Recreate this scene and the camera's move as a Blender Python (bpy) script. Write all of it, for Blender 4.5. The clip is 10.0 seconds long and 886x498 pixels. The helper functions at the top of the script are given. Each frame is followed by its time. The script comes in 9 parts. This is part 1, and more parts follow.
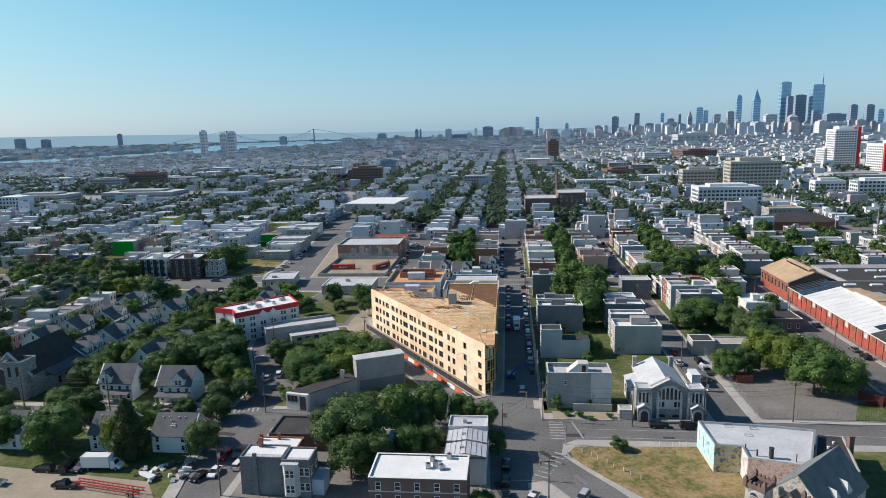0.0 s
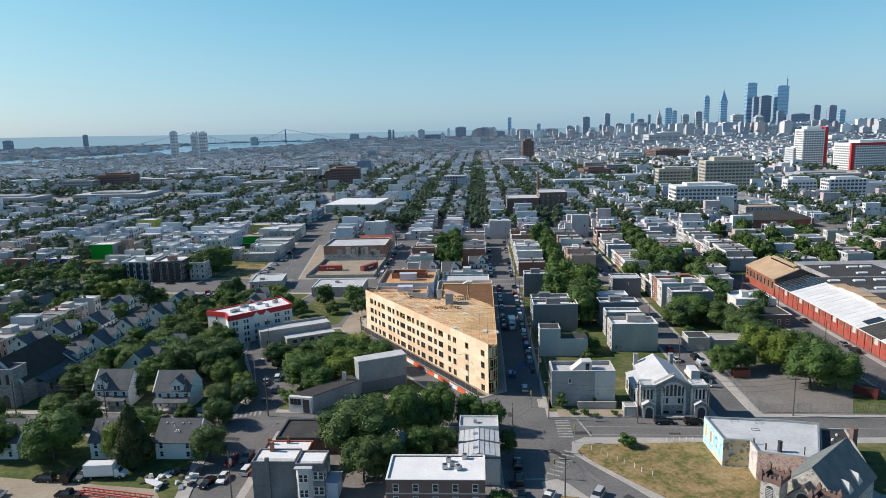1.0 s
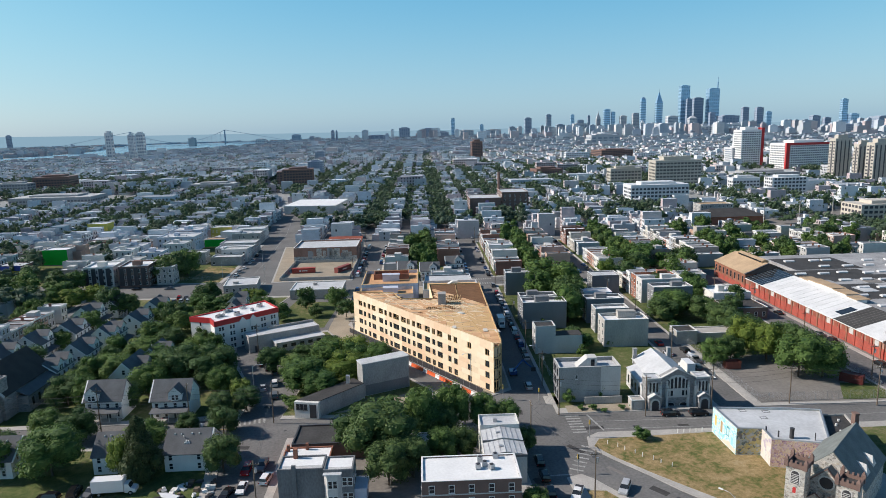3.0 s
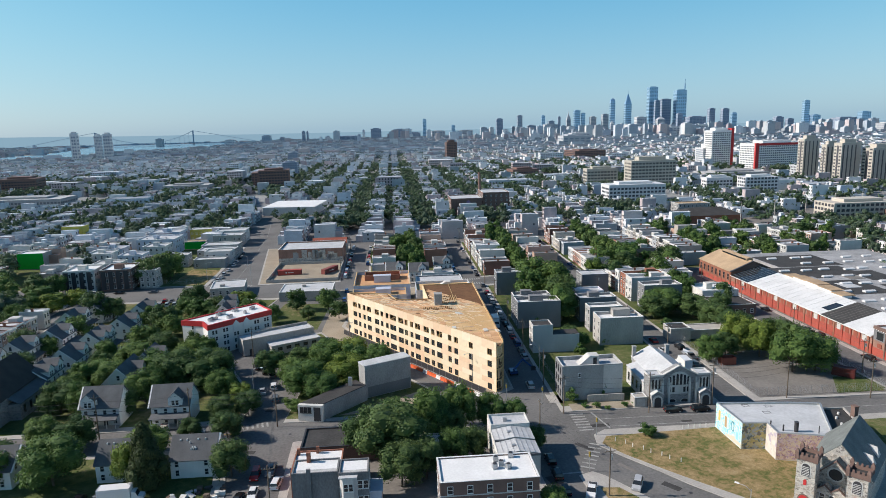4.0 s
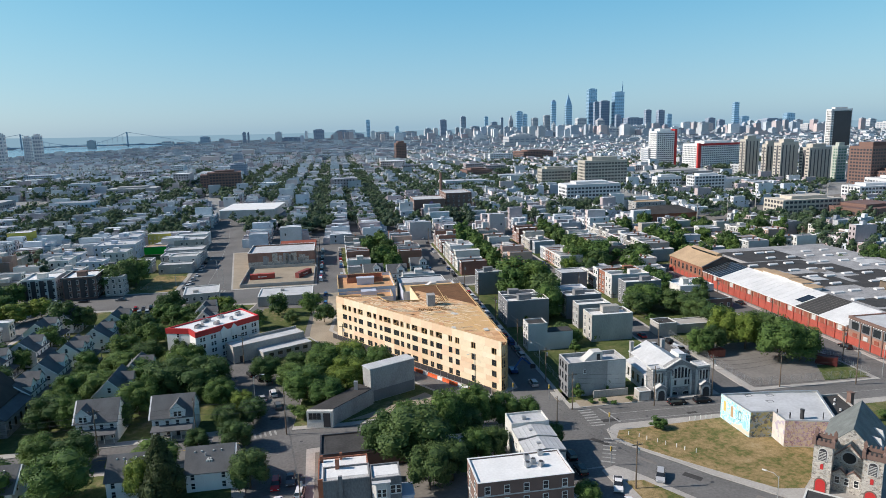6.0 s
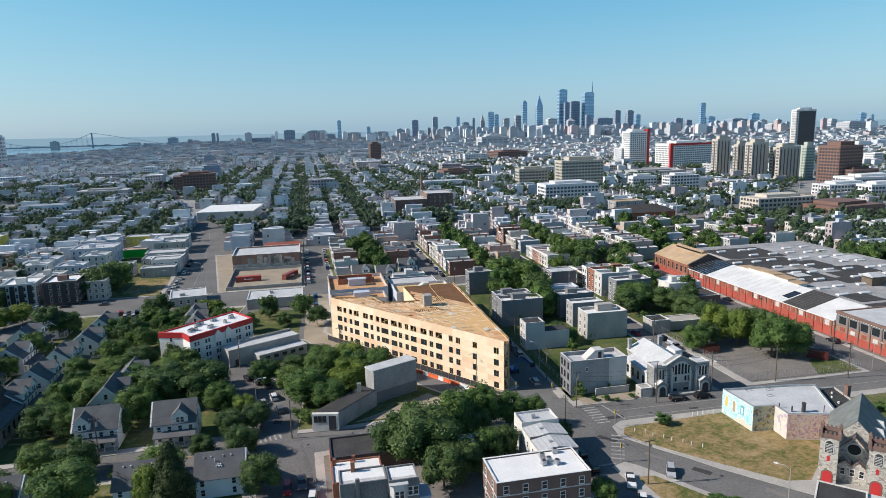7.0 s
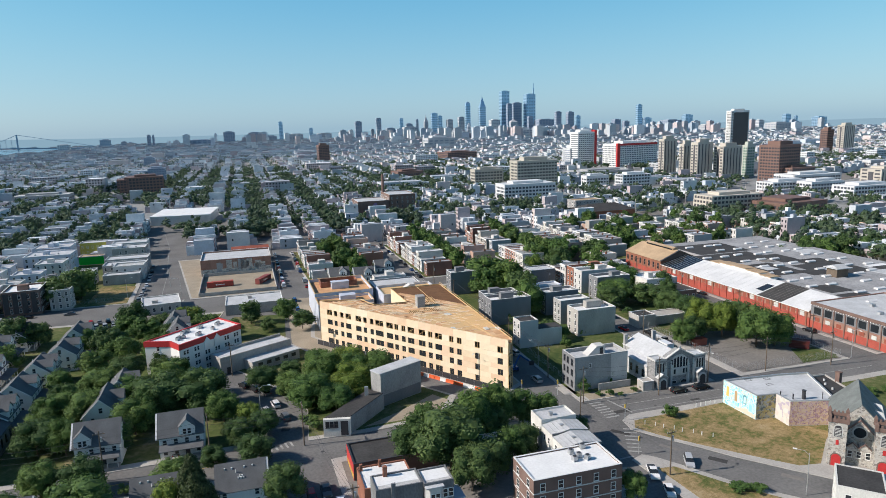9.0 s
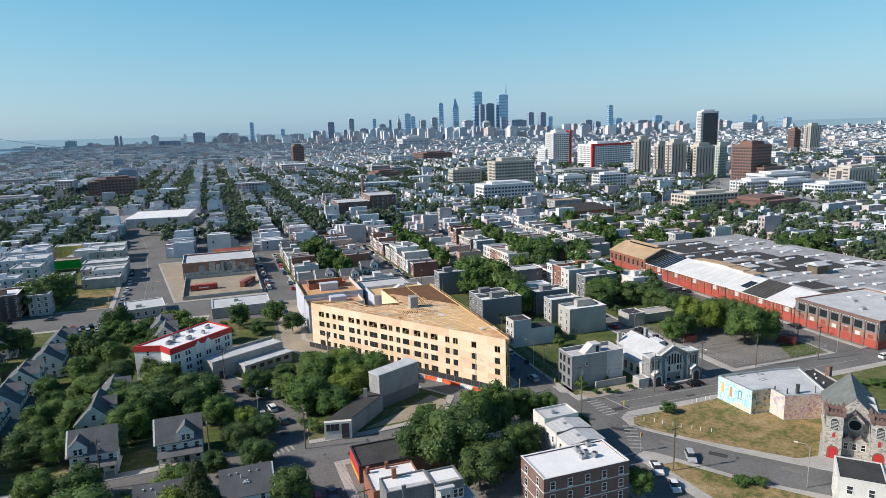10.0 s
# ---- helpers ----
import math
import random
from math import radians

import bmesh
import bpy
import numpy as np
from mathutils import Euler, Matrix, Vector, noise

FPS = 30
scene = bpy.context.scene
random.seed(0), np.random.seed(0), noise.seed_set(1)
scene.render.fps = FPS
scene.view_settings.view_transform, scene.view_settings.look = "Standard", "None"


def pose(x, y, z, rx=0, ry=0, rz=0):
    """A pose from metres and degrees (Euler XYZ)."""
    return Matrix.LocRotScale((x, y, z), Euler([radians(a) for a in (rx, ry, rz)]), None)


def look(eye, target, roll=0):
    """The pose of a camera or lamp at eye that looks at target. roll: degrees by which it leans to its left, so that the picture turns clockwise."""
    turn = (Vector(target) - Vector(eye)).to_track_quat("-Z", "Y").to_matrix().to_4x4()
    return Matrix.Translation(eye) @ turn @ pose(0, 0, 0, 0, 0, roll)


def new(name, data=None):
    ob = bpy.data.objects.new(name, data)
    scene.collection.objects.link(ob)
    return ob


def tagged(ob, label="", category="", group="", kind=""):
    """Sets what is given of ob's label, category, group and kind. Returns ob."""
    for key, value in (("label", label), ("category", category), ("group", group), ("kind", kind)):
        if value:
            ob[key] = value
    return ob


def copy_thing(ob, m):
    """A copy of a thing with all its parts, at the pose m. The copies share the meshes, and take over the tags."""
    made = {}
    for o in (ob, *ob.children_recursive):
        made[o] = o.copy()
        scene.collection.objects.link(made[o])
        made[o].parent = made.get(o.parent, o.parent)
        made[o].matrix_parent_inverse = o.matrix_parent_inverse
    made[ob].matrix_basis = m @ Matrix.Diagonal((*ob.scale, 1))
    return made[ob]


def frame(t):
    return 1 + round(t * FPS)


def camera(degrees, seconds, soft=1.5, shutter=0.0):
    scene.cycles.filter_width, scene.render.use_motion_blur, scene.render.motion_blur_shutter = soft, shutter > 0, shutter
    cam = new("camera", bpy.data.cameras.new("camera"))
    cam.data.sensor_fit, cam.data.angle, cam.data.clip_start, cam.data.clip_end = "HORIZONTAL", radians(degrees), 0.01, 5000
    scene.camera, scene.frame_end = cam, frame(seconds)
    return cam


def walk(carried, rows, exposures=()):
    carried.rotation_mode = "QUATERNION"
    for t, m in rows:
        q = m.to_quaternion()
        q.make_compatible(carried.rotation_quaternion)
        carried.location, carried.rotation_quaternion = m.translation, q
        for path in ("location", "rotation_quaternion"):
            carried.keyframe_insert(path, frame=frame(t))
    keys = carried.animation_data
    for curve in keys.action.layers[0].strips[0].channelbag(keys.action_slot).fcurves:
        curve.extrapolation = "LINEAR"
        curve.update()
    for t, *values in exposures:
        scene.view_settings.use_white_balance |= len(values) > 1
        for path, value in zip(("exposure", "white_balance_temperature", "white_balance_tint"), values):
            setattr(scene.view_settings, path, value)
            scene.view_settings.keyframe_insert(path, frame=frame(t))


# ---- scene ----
cam = camera(68.0, 10.0, soft=0.6)
METRES, EYE, TILT, LEAN, TURN = 82.0, 74.0, -10.5, 1.4, 0.0
ROWS = [
    (0.0, 0.0, 0.0, 0.0, 0.0, 0.0, -0.0),
    (0.5, -0.0494, 0.0029, -0.0003, -1.16, -0.01, 0.28),
    (1.0, -0.1005, 0.0067, -0.0007, -2.39, 0.03, 0.5),
    (1.5, -0.1516, 0.0112, -0.0004, -3.62, 0.02, 0.71),
    (2.0, -0.203, 0.017, -0.0008, -4.87, 0.02, 0.9),
    (2.5, -0.2537, 0.0241, -0.0004, -6.11, 0.01, 1.13),
    (4.0, -0.4061, 0.0521, 0.0007, -9.85, 0.0, 1.81),
    (4.5, -0.4558, 0.0632, 0.002, -11.09, -0.01, 2.04),
    (5.0, -0.5054, 0.0752, 0.0033, -12.33, -0.04, 2.27),
    (5.5, -0.5546, 0.0885, 0.0048, -13.55, -0.07, 2.5),
    (7.0, -0.7009, 0.1346, 0.0109, -17.26, -0.19, 3.25),
    (7.5, -0.7485, 0.1521, 0.0129, -18.49, -0.25, 3.5),
    (8.0, -0.7958, 0.1705, 0.0152, -19.74, -0.29, 3.76),
    (8.5, -0.8426, 0.19, 0.0179, -20.97, -0.35, 4.0),
    (9.0, -0.8888, 0.2105, 0.0209, -22.2, -0.41, 4.24),
    (9.5, -0.9315, 0.2306, 0.0237, -23.52, -0.48, 4.52),
    (10.0, -0.9613, 0.2453, 0.0257, -24.55, -0.53, 4.7),
]
walk(cam, [(t, pose(0, 0, EYE, TILT, LEAN, TURN) @ pose(METRES * x, METRES * y, METRES * z, 90 + pitch, roll, yaw)) for t, x, y, z, yaw, pitch, roll in ROWS])

# ---- world, sun, exposure ----
SUN_FROM = Vector((-0.97, 0.20, 0.0)).normalized()
SUN_HEIGHT = radians(35)
world = bpy.data.worlds.new("sky")
scene.world = world
world.use_nodes = True
wn = world.node_tree.nodes
sky = wn.new("ShaderNodeTexSky")
sky.sky_type, sky.sun_disc = "NISHITA", False
sky.sun_elevation, sky.sun_rotation = SUN_HEIGHT, math.atan2(SUN_FROM.x, SUN_FROM.y)
sky.air_density, sky.dust_density, sky.ozone_density, sky.altitude = 0.6, 0.85, 1.0, 80
# the sky's clear blue overhead, paler in the summer haze towards the horizon
up, part_z, low, high = wn.new("ShaderNodeTexCoord"), wn.new("ShaderNodeSeparateXYZ"), wn.new("ShaderNodeMapRange"), wn.new("ShaderNodeMapRange")
wl = world.node_tree.links
wl.new(up.outputs["Generated"], part_z.inputs[0])
for node, a, b in ((low, -0.01, 0.20), (high, 0.18, 0.62)):
    node.interpolation_type = "SMOOTHSTEP"
    node.inputs[1].default_value, node.inputs[2].default_value = a, b
    wl.new(part_z.outputs["Z"], node.inputs[0])


def graded(at_horizon, above, overhead):
    """A colour that goes from the horizon's to the one above it and on to the one overhead."""
    first, second = wn.new("ShaderNodeMix"), wn.new("ShaderNodeMix")
    for node in (first, second):
        node.data_type = "RGBA"
    first.inputs[6].default_value, first.inputs[7].default_value = (*at_horizon, 1), (*above, 1)
    second.inputs[7].default_value = (*overhead, 1)
    wl.new(low.outputs[0], first.inputs[0])
    wl.new(first.outputs[2], second.inputs[6])
    wl.new(high.outputs[0], second.inputs[0])
    return second.outputs[2]


gain, veil = wn.new("ShaderNodeVectorMath"), wn.new("ShaderNodeVectorMath")
gain.operation, veil.operation = "MULTIPLY", "ADD"
wl.new(sky.outputs[0], gain.inputs[0])
wl.new(graded((0.062, 0.056, 0.042), (0.102, 0.108, 0.060), (0.046, 0.066, 0.082)), gain.inputs[1])
wl.new(gain.outputs[0], veil.inputs[0])
wl.new(graded((0.165, 0.330, 0.490), (0.006, 0.200, 0.475), (0.002, 0.034, 0.088)), veil.inputs[1])
wl.new(veil.outputs[0], wn["Background"].inputs[0])
wn["Background"].inputs[1].default_value = 1.0
sun = new("sun", bpy.data.lights.new("sun", "SUN"))
sun.data.energy, sun.data.angle, sun.data.color = 5.5, radians(0.55), (1.0, 0.91, 0.83)
sun.matrix_world = look((0, 0, 300), Vector((0, 0, 300)) - SUN_FROM * math.cos(SUN_HEIGHT) - Vector((0, 0, math.sin(SUN_HEIGHT))))
scene.view_settings.exposure = 0.0

# ---- materials ----
def ramp(nt, colours, mode="CONSTANT"):
    r = nt.nodes.new("ShaderNodeValToRGB")
    r.color_ramp.interpolation = mode
    e = r.color_ramp.elements
    n = len(colours)
    while len(e) < n:
        e.new(1.0)
    for i, c in enumerate(colours):
        e[i].position = i / n if mode == "CONSTANT" else i / max(1, n - 1)
        e[i].color = (*c, 1)
    return r


def mat(name, colour=(0.5, 0.5, 0.5), rough=0.85, low=0.78, high=1.12, coarse=0.35, fine=4.0, bump=0.15, metal=0.0, palette=None, by="object", streak=0.0, gloss=0.3):
    """A surface with stains at a coarse scale, grain at a fine one and slight relief. palette: colours chosen object by object or piece by piece."""
    m = bpy.data.materials.new(name)
    m.use_nodes = True
    nt = m.node_tree
    N, L = nt.nodes, nt.links
    p = N["Principled BSDF"]
    p.inputs["Roughness"].default_value, p.inputs["Metallic"].default_value = rough, metal
    p.inputs["Specular IOR Level"].default_value = gloss
    tc = N.new("ShaderNodeTexCoord")
    mp = N.new("ShaderNodeMapping")
    L.new(tc.outputs["Object"], mp.inputs["Vector"])
    mp.inputs["Scale"].default_value = (1, 1, 1 - 0.85 * streak)
    n1, n2 = N.new("ShaderNodeTexNoise"), N.new("ShaderNodeTexNoise")
    for n, s, d in ((n1, coarse, 5), (n2, fine, 3)):
        L.new(mp.outputs[0], n.inputs["Vector"])
        n.inputs["Scale"].default_value, n.inputs["Detail"].default_value = s, d
    mix = N.new("ShaderNodeMath")
    mix.operation = "MULTIPLY_ADD"
    L.new(n2.outputs["Fac"], mix.inputs[0])
    mix.inputs[1].default_value = 0.45
    half = N.new("ShaderNodeMath")
    half.operation = "MULTIPLY"
    half.inputs[1].default_value = 0.55
    L.new(n1.outputs["Fac"], half.inputs[0])
    L.new(half.outputs[0], mix.inputs[2])
    band = N.new("ShaderNodeMapRange")
    band.inputs[1].default_value, band.inputs[2].default_value = 0.33, 0.67
    band.inputs[3].default_value, band.inputs[4].default_value = low, high
    L.new(mix.outputs[0], band.inputs[0])
    mul = N.new("ShaderNodeVectorMath")
    mul.operation = "SCALE"
    L.new(band.outputs[0], mul.inputs["Scale"])
    if palette:
        r = ramp(nt, palette)
        if by == "object":
            L.new(N.new("ShaderNodeObjectInfo").outputs["Random"], r.inputs[0])
        else:
            L.new(N.new("ShaderNodeNewGeometry").outputs["Random Per Island"], r.inputs[0])
        L.new(r.outputs[0], mul.inputs[0])
    else:
        mul.inputs[0].default_value = colour
    L.new(mul.outputs[0], p.inputs["Base Color"])
    if bump:
        b = N.new("ShaderNodeBump")
        b.inputs["Strength"].default_value, b.inputs["Distance"].default_value = bump, 0.05
        L.new(n2.outputs["Fac"], b.inputs["Height"])
        L.new(b.outputs[0], p.inputs["Normal"])
    return m


def leaf_mat(name, a, b):
    """Foliage that lets some light through, varied leaf clump by leaf clump and tree by tree."""
    m = bpy.data.materials.new(name)
    m.use_nodes = True
    nt = m.node_tree
    N, L = nt.nodes, nt.links
    p = N["Principled BSDF"]
    out = N["Material Output"]
    r = ramp(nt, [a, b], "LINEAR")
    L.new(N.new("ShaderNodeNewGeometry").outputs["Random Per Island"], r.inputs[0])
    hs = N.new("ShaderNodeHueSaturation")
    mr = N.new("ShaderNodeMapRange")
    L.new(N.new("ShaderNodeObjectInfo").outputs["Random"], mr.inputs[0])
    mr.inputs[3].default_value, mr.inputs[4].default_value = 0.488, 0.512
    L.new(mr.outputs[0], hs.inputs["Hue"])
    mr2 = N.new("ShaderNodeMapRange")
    L.new(N.new("ShaderNodeObjectInfo").outputs["Random"], mr2.inputs[0])
    mr2.inputs[3].default_value, mr2.inputs[4].default_value = 1.12, 0.85
    L.new(mr2.outputs[0], hs.inputs["Value"])
    L.new(r.outputs[0], hs.inputs["Color"])
    L.new(hs.outputs[0], p.inputs["Base Color"])
    p.inputs["Roughness"].default_value = 0.65
    p.inputs["Specular IOR Level"].default_value = 0.25
    tr = N.new("ShaderNodeBsdfTranslucent")
    L.new(hs.outputs[0], tr.inputs["Color"])
    mx = N.new("ShaderNodeMixShader")
    mx.inputs[0].default_value = 0.22
    L.new(p.outputs[0], mx.inputs[1])
    L.new(tr.outputs[0], mx.inputs[2])
    L.new(mx.outputs[0], out.inputs["Surface"])
    return m


def turf_mat(name, colours, big=0.09, small=0.9):
    """Uneven ground cover: colours blend from bare to green over patches and tufts."""
    m = bpy.data.materials.new(name)
    m.use_nodes = True
    nt = m.node_tree
    N, L = nt.nodes, nt.links
    p = N["Principled BSDF"]
    p.inputs["Roughness"].default_value, p.inputs["Specular IOR Level"].default_value = 0.95, 0.15
    tc = N.new("ShaderNodeTexCoord")
    a, b, f = N.new("ShaderNodeTexNoise"), N.new("ShaderNodeTexNoise"), N.new("ShaderNodeTexNoise")
    for n, s, d in ((a, big, 6), (b, small, 4), (f, 5.0, 2)):
        L.new(tc.outputs["Object"], n.inputs["Vector"])
        n.inputs["Scale"].default_value, n.inputs["Detail"].default_value = s, d
        n.inputs["Distortion"].default_value = 0.5
    mx = N.new("ShaderNodeMix")
    mx.inputs[0].default_value = 0.42
    L.new(a.outputs["Fac"], mx.inputs[2])
    L.new(b.outputs["Fac"], mx.inputs[3])
    band = N.new("ShaderNodeMapRange")
    band.inputs[1].default_value, band.inputs[2].default_value = 0.36, 0.64
    L.new(mx.outputs[0], band.inputs[0])
    r = ramp(nt, colours, "LINEAR")
    L.new(band.outputs[0], r.inputs[0])
    fine = N.new("ShaderNodeMapRange")
    fine.inputs[1].default_value, fine.inputs[2].default_value, fine.inputs[3].default_value, fine.inputs[4].default_value = 0.3, 0.7, 0.75, 1.2
    L.new(f.outputs["Fac"], fine.inputs[0])
    mul = N.new("ShaderNodeVectorMath")
    mul.operation = "SCALE"
    L.new(r.outputs[0], mul.inputs[0])
    L.new(fine.outputs[0], mul.inputs["Scale"])
    L.new(mul.outputs[0], p.inputs["Base Color"])
    bp = N.new("ShaderNodeBump")
    bp.inputs["Strength"].default_value, bp.inputs["Distance"].default_value = 0.5, 0.08
    L.new(f.outputs["Fac"], bp.inputs["Height"])
    L.new(bp.outputs[0], p.inputs["Normal"])
    return m


def rubble_mat(name, colours, mortar, size=1.5, course=1.0):
    """Rough stones of mixed tone in wide mortar joints, raised a little."""
    m = bpy.data.materials.new(name)
    m.use_nodes = True
    nt = m.node_tree
    N, L = nt.nodes, nt.links
    p = N["Principled BSDF"]
    p.inputs["Roughness"].default_value, p.inputs["Specular IOR Level"].default_value = 0.92, 0.2
    tc, mp = N.new("ShaderNodeTexCoord"), N.new("ShaderNodeMapping")
    L.new(tc.outputs["Object"], mp.inputs["Vector"])
    mp.inputs["Scale"].default_value = (1, 1, course)
    cell, joint, n = N.new("ShaderNodeTexVoronoi"), N.new("ShaderNodeTexVoronoi"), N.new("ShaderNodeTexNoise")
    joint.feature = "DISTANCE_TO_EDGE"
    for v in (cell, joint):
        v.inputs["Scale"].default_value = size
        L.new(mp.outputs[0], v.inputs["Vector"])
    n.inputs["Scale"].default_value, n.inputs["Detail"].default_value = 5.0, 4
    L.new(tc.outputs["Object"], n.inputs["Vector"])
    sep = N.new("ShaderNodeSeparateColor")
    L.new(cell.outputs["Color"], sep.inputs[0])
    r = ramp(nt, colours)
    L.new(sep.outputs[0], r.inputs[0])
    fleck = N.new("ShaderNodeMapRange")
    fleck.inputs[1].default_value, fleck.inputs[2].default_value, fleck.inputs[3].default_value, fleck.inputs[4].default_value = 0.3, 0.7, 0.75, 1.18
    L.new(n.outputs["Fac"], fleck.inputs[0])
    sc = N.new("ShaderNodeVectorMath")
    sc.operation = "SCALE"
    L.new(r.outputs[0], sc.inputs[0])
    L.new(fleck.outputs[0], sc.inputs["Scale"])
    edge = N.new("ShaderNodeMapRange")
    edge.inputs[1].default_value, edge.inputs[2].default_value = 0.02, 0.09
    L.new(joint.outputs["Distance"], edge.inputs[0])
    mx = N.new("ShaderNodeMix")
    mx.data_type = "RGBA"
    mx.inputs[6].default_value = (*mortar, 1)
    L.new(edge.outputs[0], mx.inputs[0])
    L.new(sc.outputs[0], mx.inputs[7])
    L.new(mx.outputs[2], p.inputs["Base Color"])
    b = N.new("ShaderNodeBump")
    b.inputs["Strength"].default_value, b.inputs["Distance"].default_value = 0.6, 0.08
    L.new(edge.outputs[0], b.inputs["Height"])
    L.new(b.outputs[0], p.inputs["Normal"])
    return m


WALLS = [(0.30, 0.15, 0.11), (0.46, 0.42, 0.37), (0.46, 0.46, 0.455), (0.62, 0.60, 0.56), (0.24, 0.12, 0.09), (0.33, 0.33, 0.34), (0.57, 0.54, 0.49), (0.38, 0.26, 0.22), (0.40, 0.43, 0.47), (0.66, 0.65, 0.63), (0.28, 0.26, 0.24), (0.50, 0.34, 0.27)]
ROOFS = [(0.72, 0.72, 0.72), (0.40, 0.41, 0.42), (0.24, 0.24, 0.25), (0.56, 0.57, 0.58), (0.16, 0.16, 0.17), (0.66, 0.67, 0.69), (0.33, 0.34, 0.35), (0.48, 0.48, 0.49)]
M = {}
M["asphalt"] = mat("asphalt", (0.158, 0.155, 0.150), 0.9, 0.66, 1.25, 0.07, 1.5, 0.1)
M["lot"] = mat("worn_asphalt_lot", (0.20, 0.187, 0.172), 0.92, 0.75, 1.2, 0.12, 1.2, 0.1)
M["concrete"] = mat("pavement_concrete", (0.42, 0.40, 0.37), 0.9, 0.75, 1.12, 0.2, 2.5, 0.15)
# lighter than bare ground: haze over the far town is put into it
M["earth"] = mat("city_ground", (0.27, 0.28, 0.28), 0.95, 0.6, 1.3, 0.02, 0.3, 0.1)
M["grass"] = turf_mat("rough_grass", [(0.052, 0.082, 0.025), (0.084, 0.110, 0.036), (0.122, 0.135, 0.052), (0.21, 0.18, 0.10)], 0.07, 0.6)
M["dry"] = turf_mat("dry_grass", [(0.085, 0.11, 0.032), (0.14, 0.14, 0.05), (0.25, 0.19, 0.09), (0.32, 0.235, 0.12), (0.36, 0.28, 0.16)], 0.13, 0.9)
M["dirt"] = mat("bare_dirt", (0.34, 0.29, 0.22), 0.95, 0.75, 1.15, 0.15, 2.0, 0.3)
M["paint"] = mat("road_paint", (0.42, 0.42, 0.40), 0.8, 0.4, 1.1, 0.8, 6, 0.05)
M["yellow_paint"] = mat("yellow_road_paint", (0.55, 0.38, 0.08), 0.8, 0.7, 1.05, 0.8, 6, 0.05)
M["white_roof"] = mat("white_roof_coating", (0.80, 0.80, 0.79), 0.6, 0.86, 1.04, 0.25, 2.0, 0.05)
M["patched_roof"] = mat("patched_white_roof", (0.58, 0.58, 0.57), 0.7, 0.55, 1.12, 0.35, 1.6, 0.1)
M["works_white"] = mat("stained_white_roof_coating", (0.66, 0.665, 0.67), 0.65, 0.78, 1.06, 0.18, 2.2, 0.08, streak=0.4)
M["soft_white_roof"] = mat("weathered_white_roof", (0.55, 0.56, 0.57), 0.6, 0.8, 1.08, 0.2, 1.6, 0.08)
M["old_render"] = mat("old_grey_render", (0.19, 0.195, 0.20), 0.92, 0.6, 1.25, 0.3, 3, 0.2, streak=0.6)
M["grey_roof"] = mat("grey_roof_membrane", (0.52, 0.53, 0.54), 0.75, 0.78, 1.12, 0.3, 2.0, 0.08)
M["dark_roof"] = mat("dark_roof_felt", (0.055, 0.053, 0.052), 0.85, 0.7, 1.3, 0.25, 2.0, 0.1)
M["shingle"] = mat("grey_shingles", (0.115, 0.12, 0.126), 0.85, 0.75, 1.25, 0.4, 6.0, 0.4)
M["brown_shingle"] = mat("dark_brown_shingles", (0.055, 0.046, 0.042), 0.85, 0.75, 1.3, 0.4, 6.0, 0.4)
M["slate"] = mat("green_grey_slate", (0.165, 0.178, 0.170), 0.7, 0.7, 1.3, 0.4, 7.0, 0.4)
M["siding"] = mat("pale_vinyl_siding", (0.76, 0.75, 0.73), 0.6, 0.88, 1.05, 0.4, 5, 0.05)
M["stucco"] = mat("grey_stucco", (0.37, 0.37, 0.365), 0.9, 0.66, 1.14, 0.25, 4, 0.1, streak=0.6)
M["stucco_light"] = mat("pale_stucco", (0.58, 0.57, 0.55), 0.9, 0.8, 1.06, 0.25, 4, 0.1, streak=0.6)
M["stucco_dark"] = mat("dark_grey_stucco", (0.20, 0.205, 0.215), 0.9, 0.85, 1.1, 0.25, 4, 0.1, streak=0.6)
M["block"] = mat("concrete_block", (0.44, 0.42, 0.39), 0.9, 0.68, 1.1, 0.22, 3, 0.2, streak=0.7)
M["brick"] = mat("brown_brick", (0.19, 0.125, 0.105), 0.9, 0.75, 1.2, 0.4, 9, 0.3)
M["redbrick"] = mat("red_brick", (0.30, 0.13, 0.085), 0.9, 0.72, 1.2, 0.4, 9, 0.3)
M["redpaint"] = mat("red_painted_brick", (0.40, 0.09, 0.065), 0.75, 0.7, 1.15, 0.35, 6, 0.2, streak=0.5)
M["pinkbrick"] = mat("weathered_pink_brick", (0.33, 0.19, 0.145), 0.9, 0.6, 1.25, 0.3, 7, 0.3, streak=0.7)
M["red"] = mat("red_metal", (0.50, 0.04, 0.04), 0.5, 0.85, 1.08, 0.4, 4, 0.05)
M["stone"] = rubble_mat("rubble_stone", [(0.50, 0.47, 0.42), (0.36, 0.33, 0.29), (0.60, 0.56, 0.50), (0.42, 0.40, 0.37), (0.26, 0.24, 0.22), (0.54, 0.51, 0.46), (0.46, 0.40, 0.33)], (0.52, 0.50, 0.46), 1.7, 1.5)
M["stone_grey"] = rubble_mat("grey_church_stone", [(0.25, 0.25, 0.255), (0.30, 0.30, 0.305), (0.21, 0.21, 0.215), (0.34, 0.335, 0.33), (0.27, 0.27, 0.28)], (0.30, 0.30, 0.29), 1.6, 1.8)
M["stone_trim"] = mat("pale_stone_trim", (0.56, 0.56, 0.54), 0.85, 0.8, 1.08, 0.6, 6, 0.2)
M["plaster"] = mat("whitewashed_wall", (0.68, 0.67, 0.63), 0.9, 0.75, 1.06, 0.3, 4, 0.15, streak=0.6)
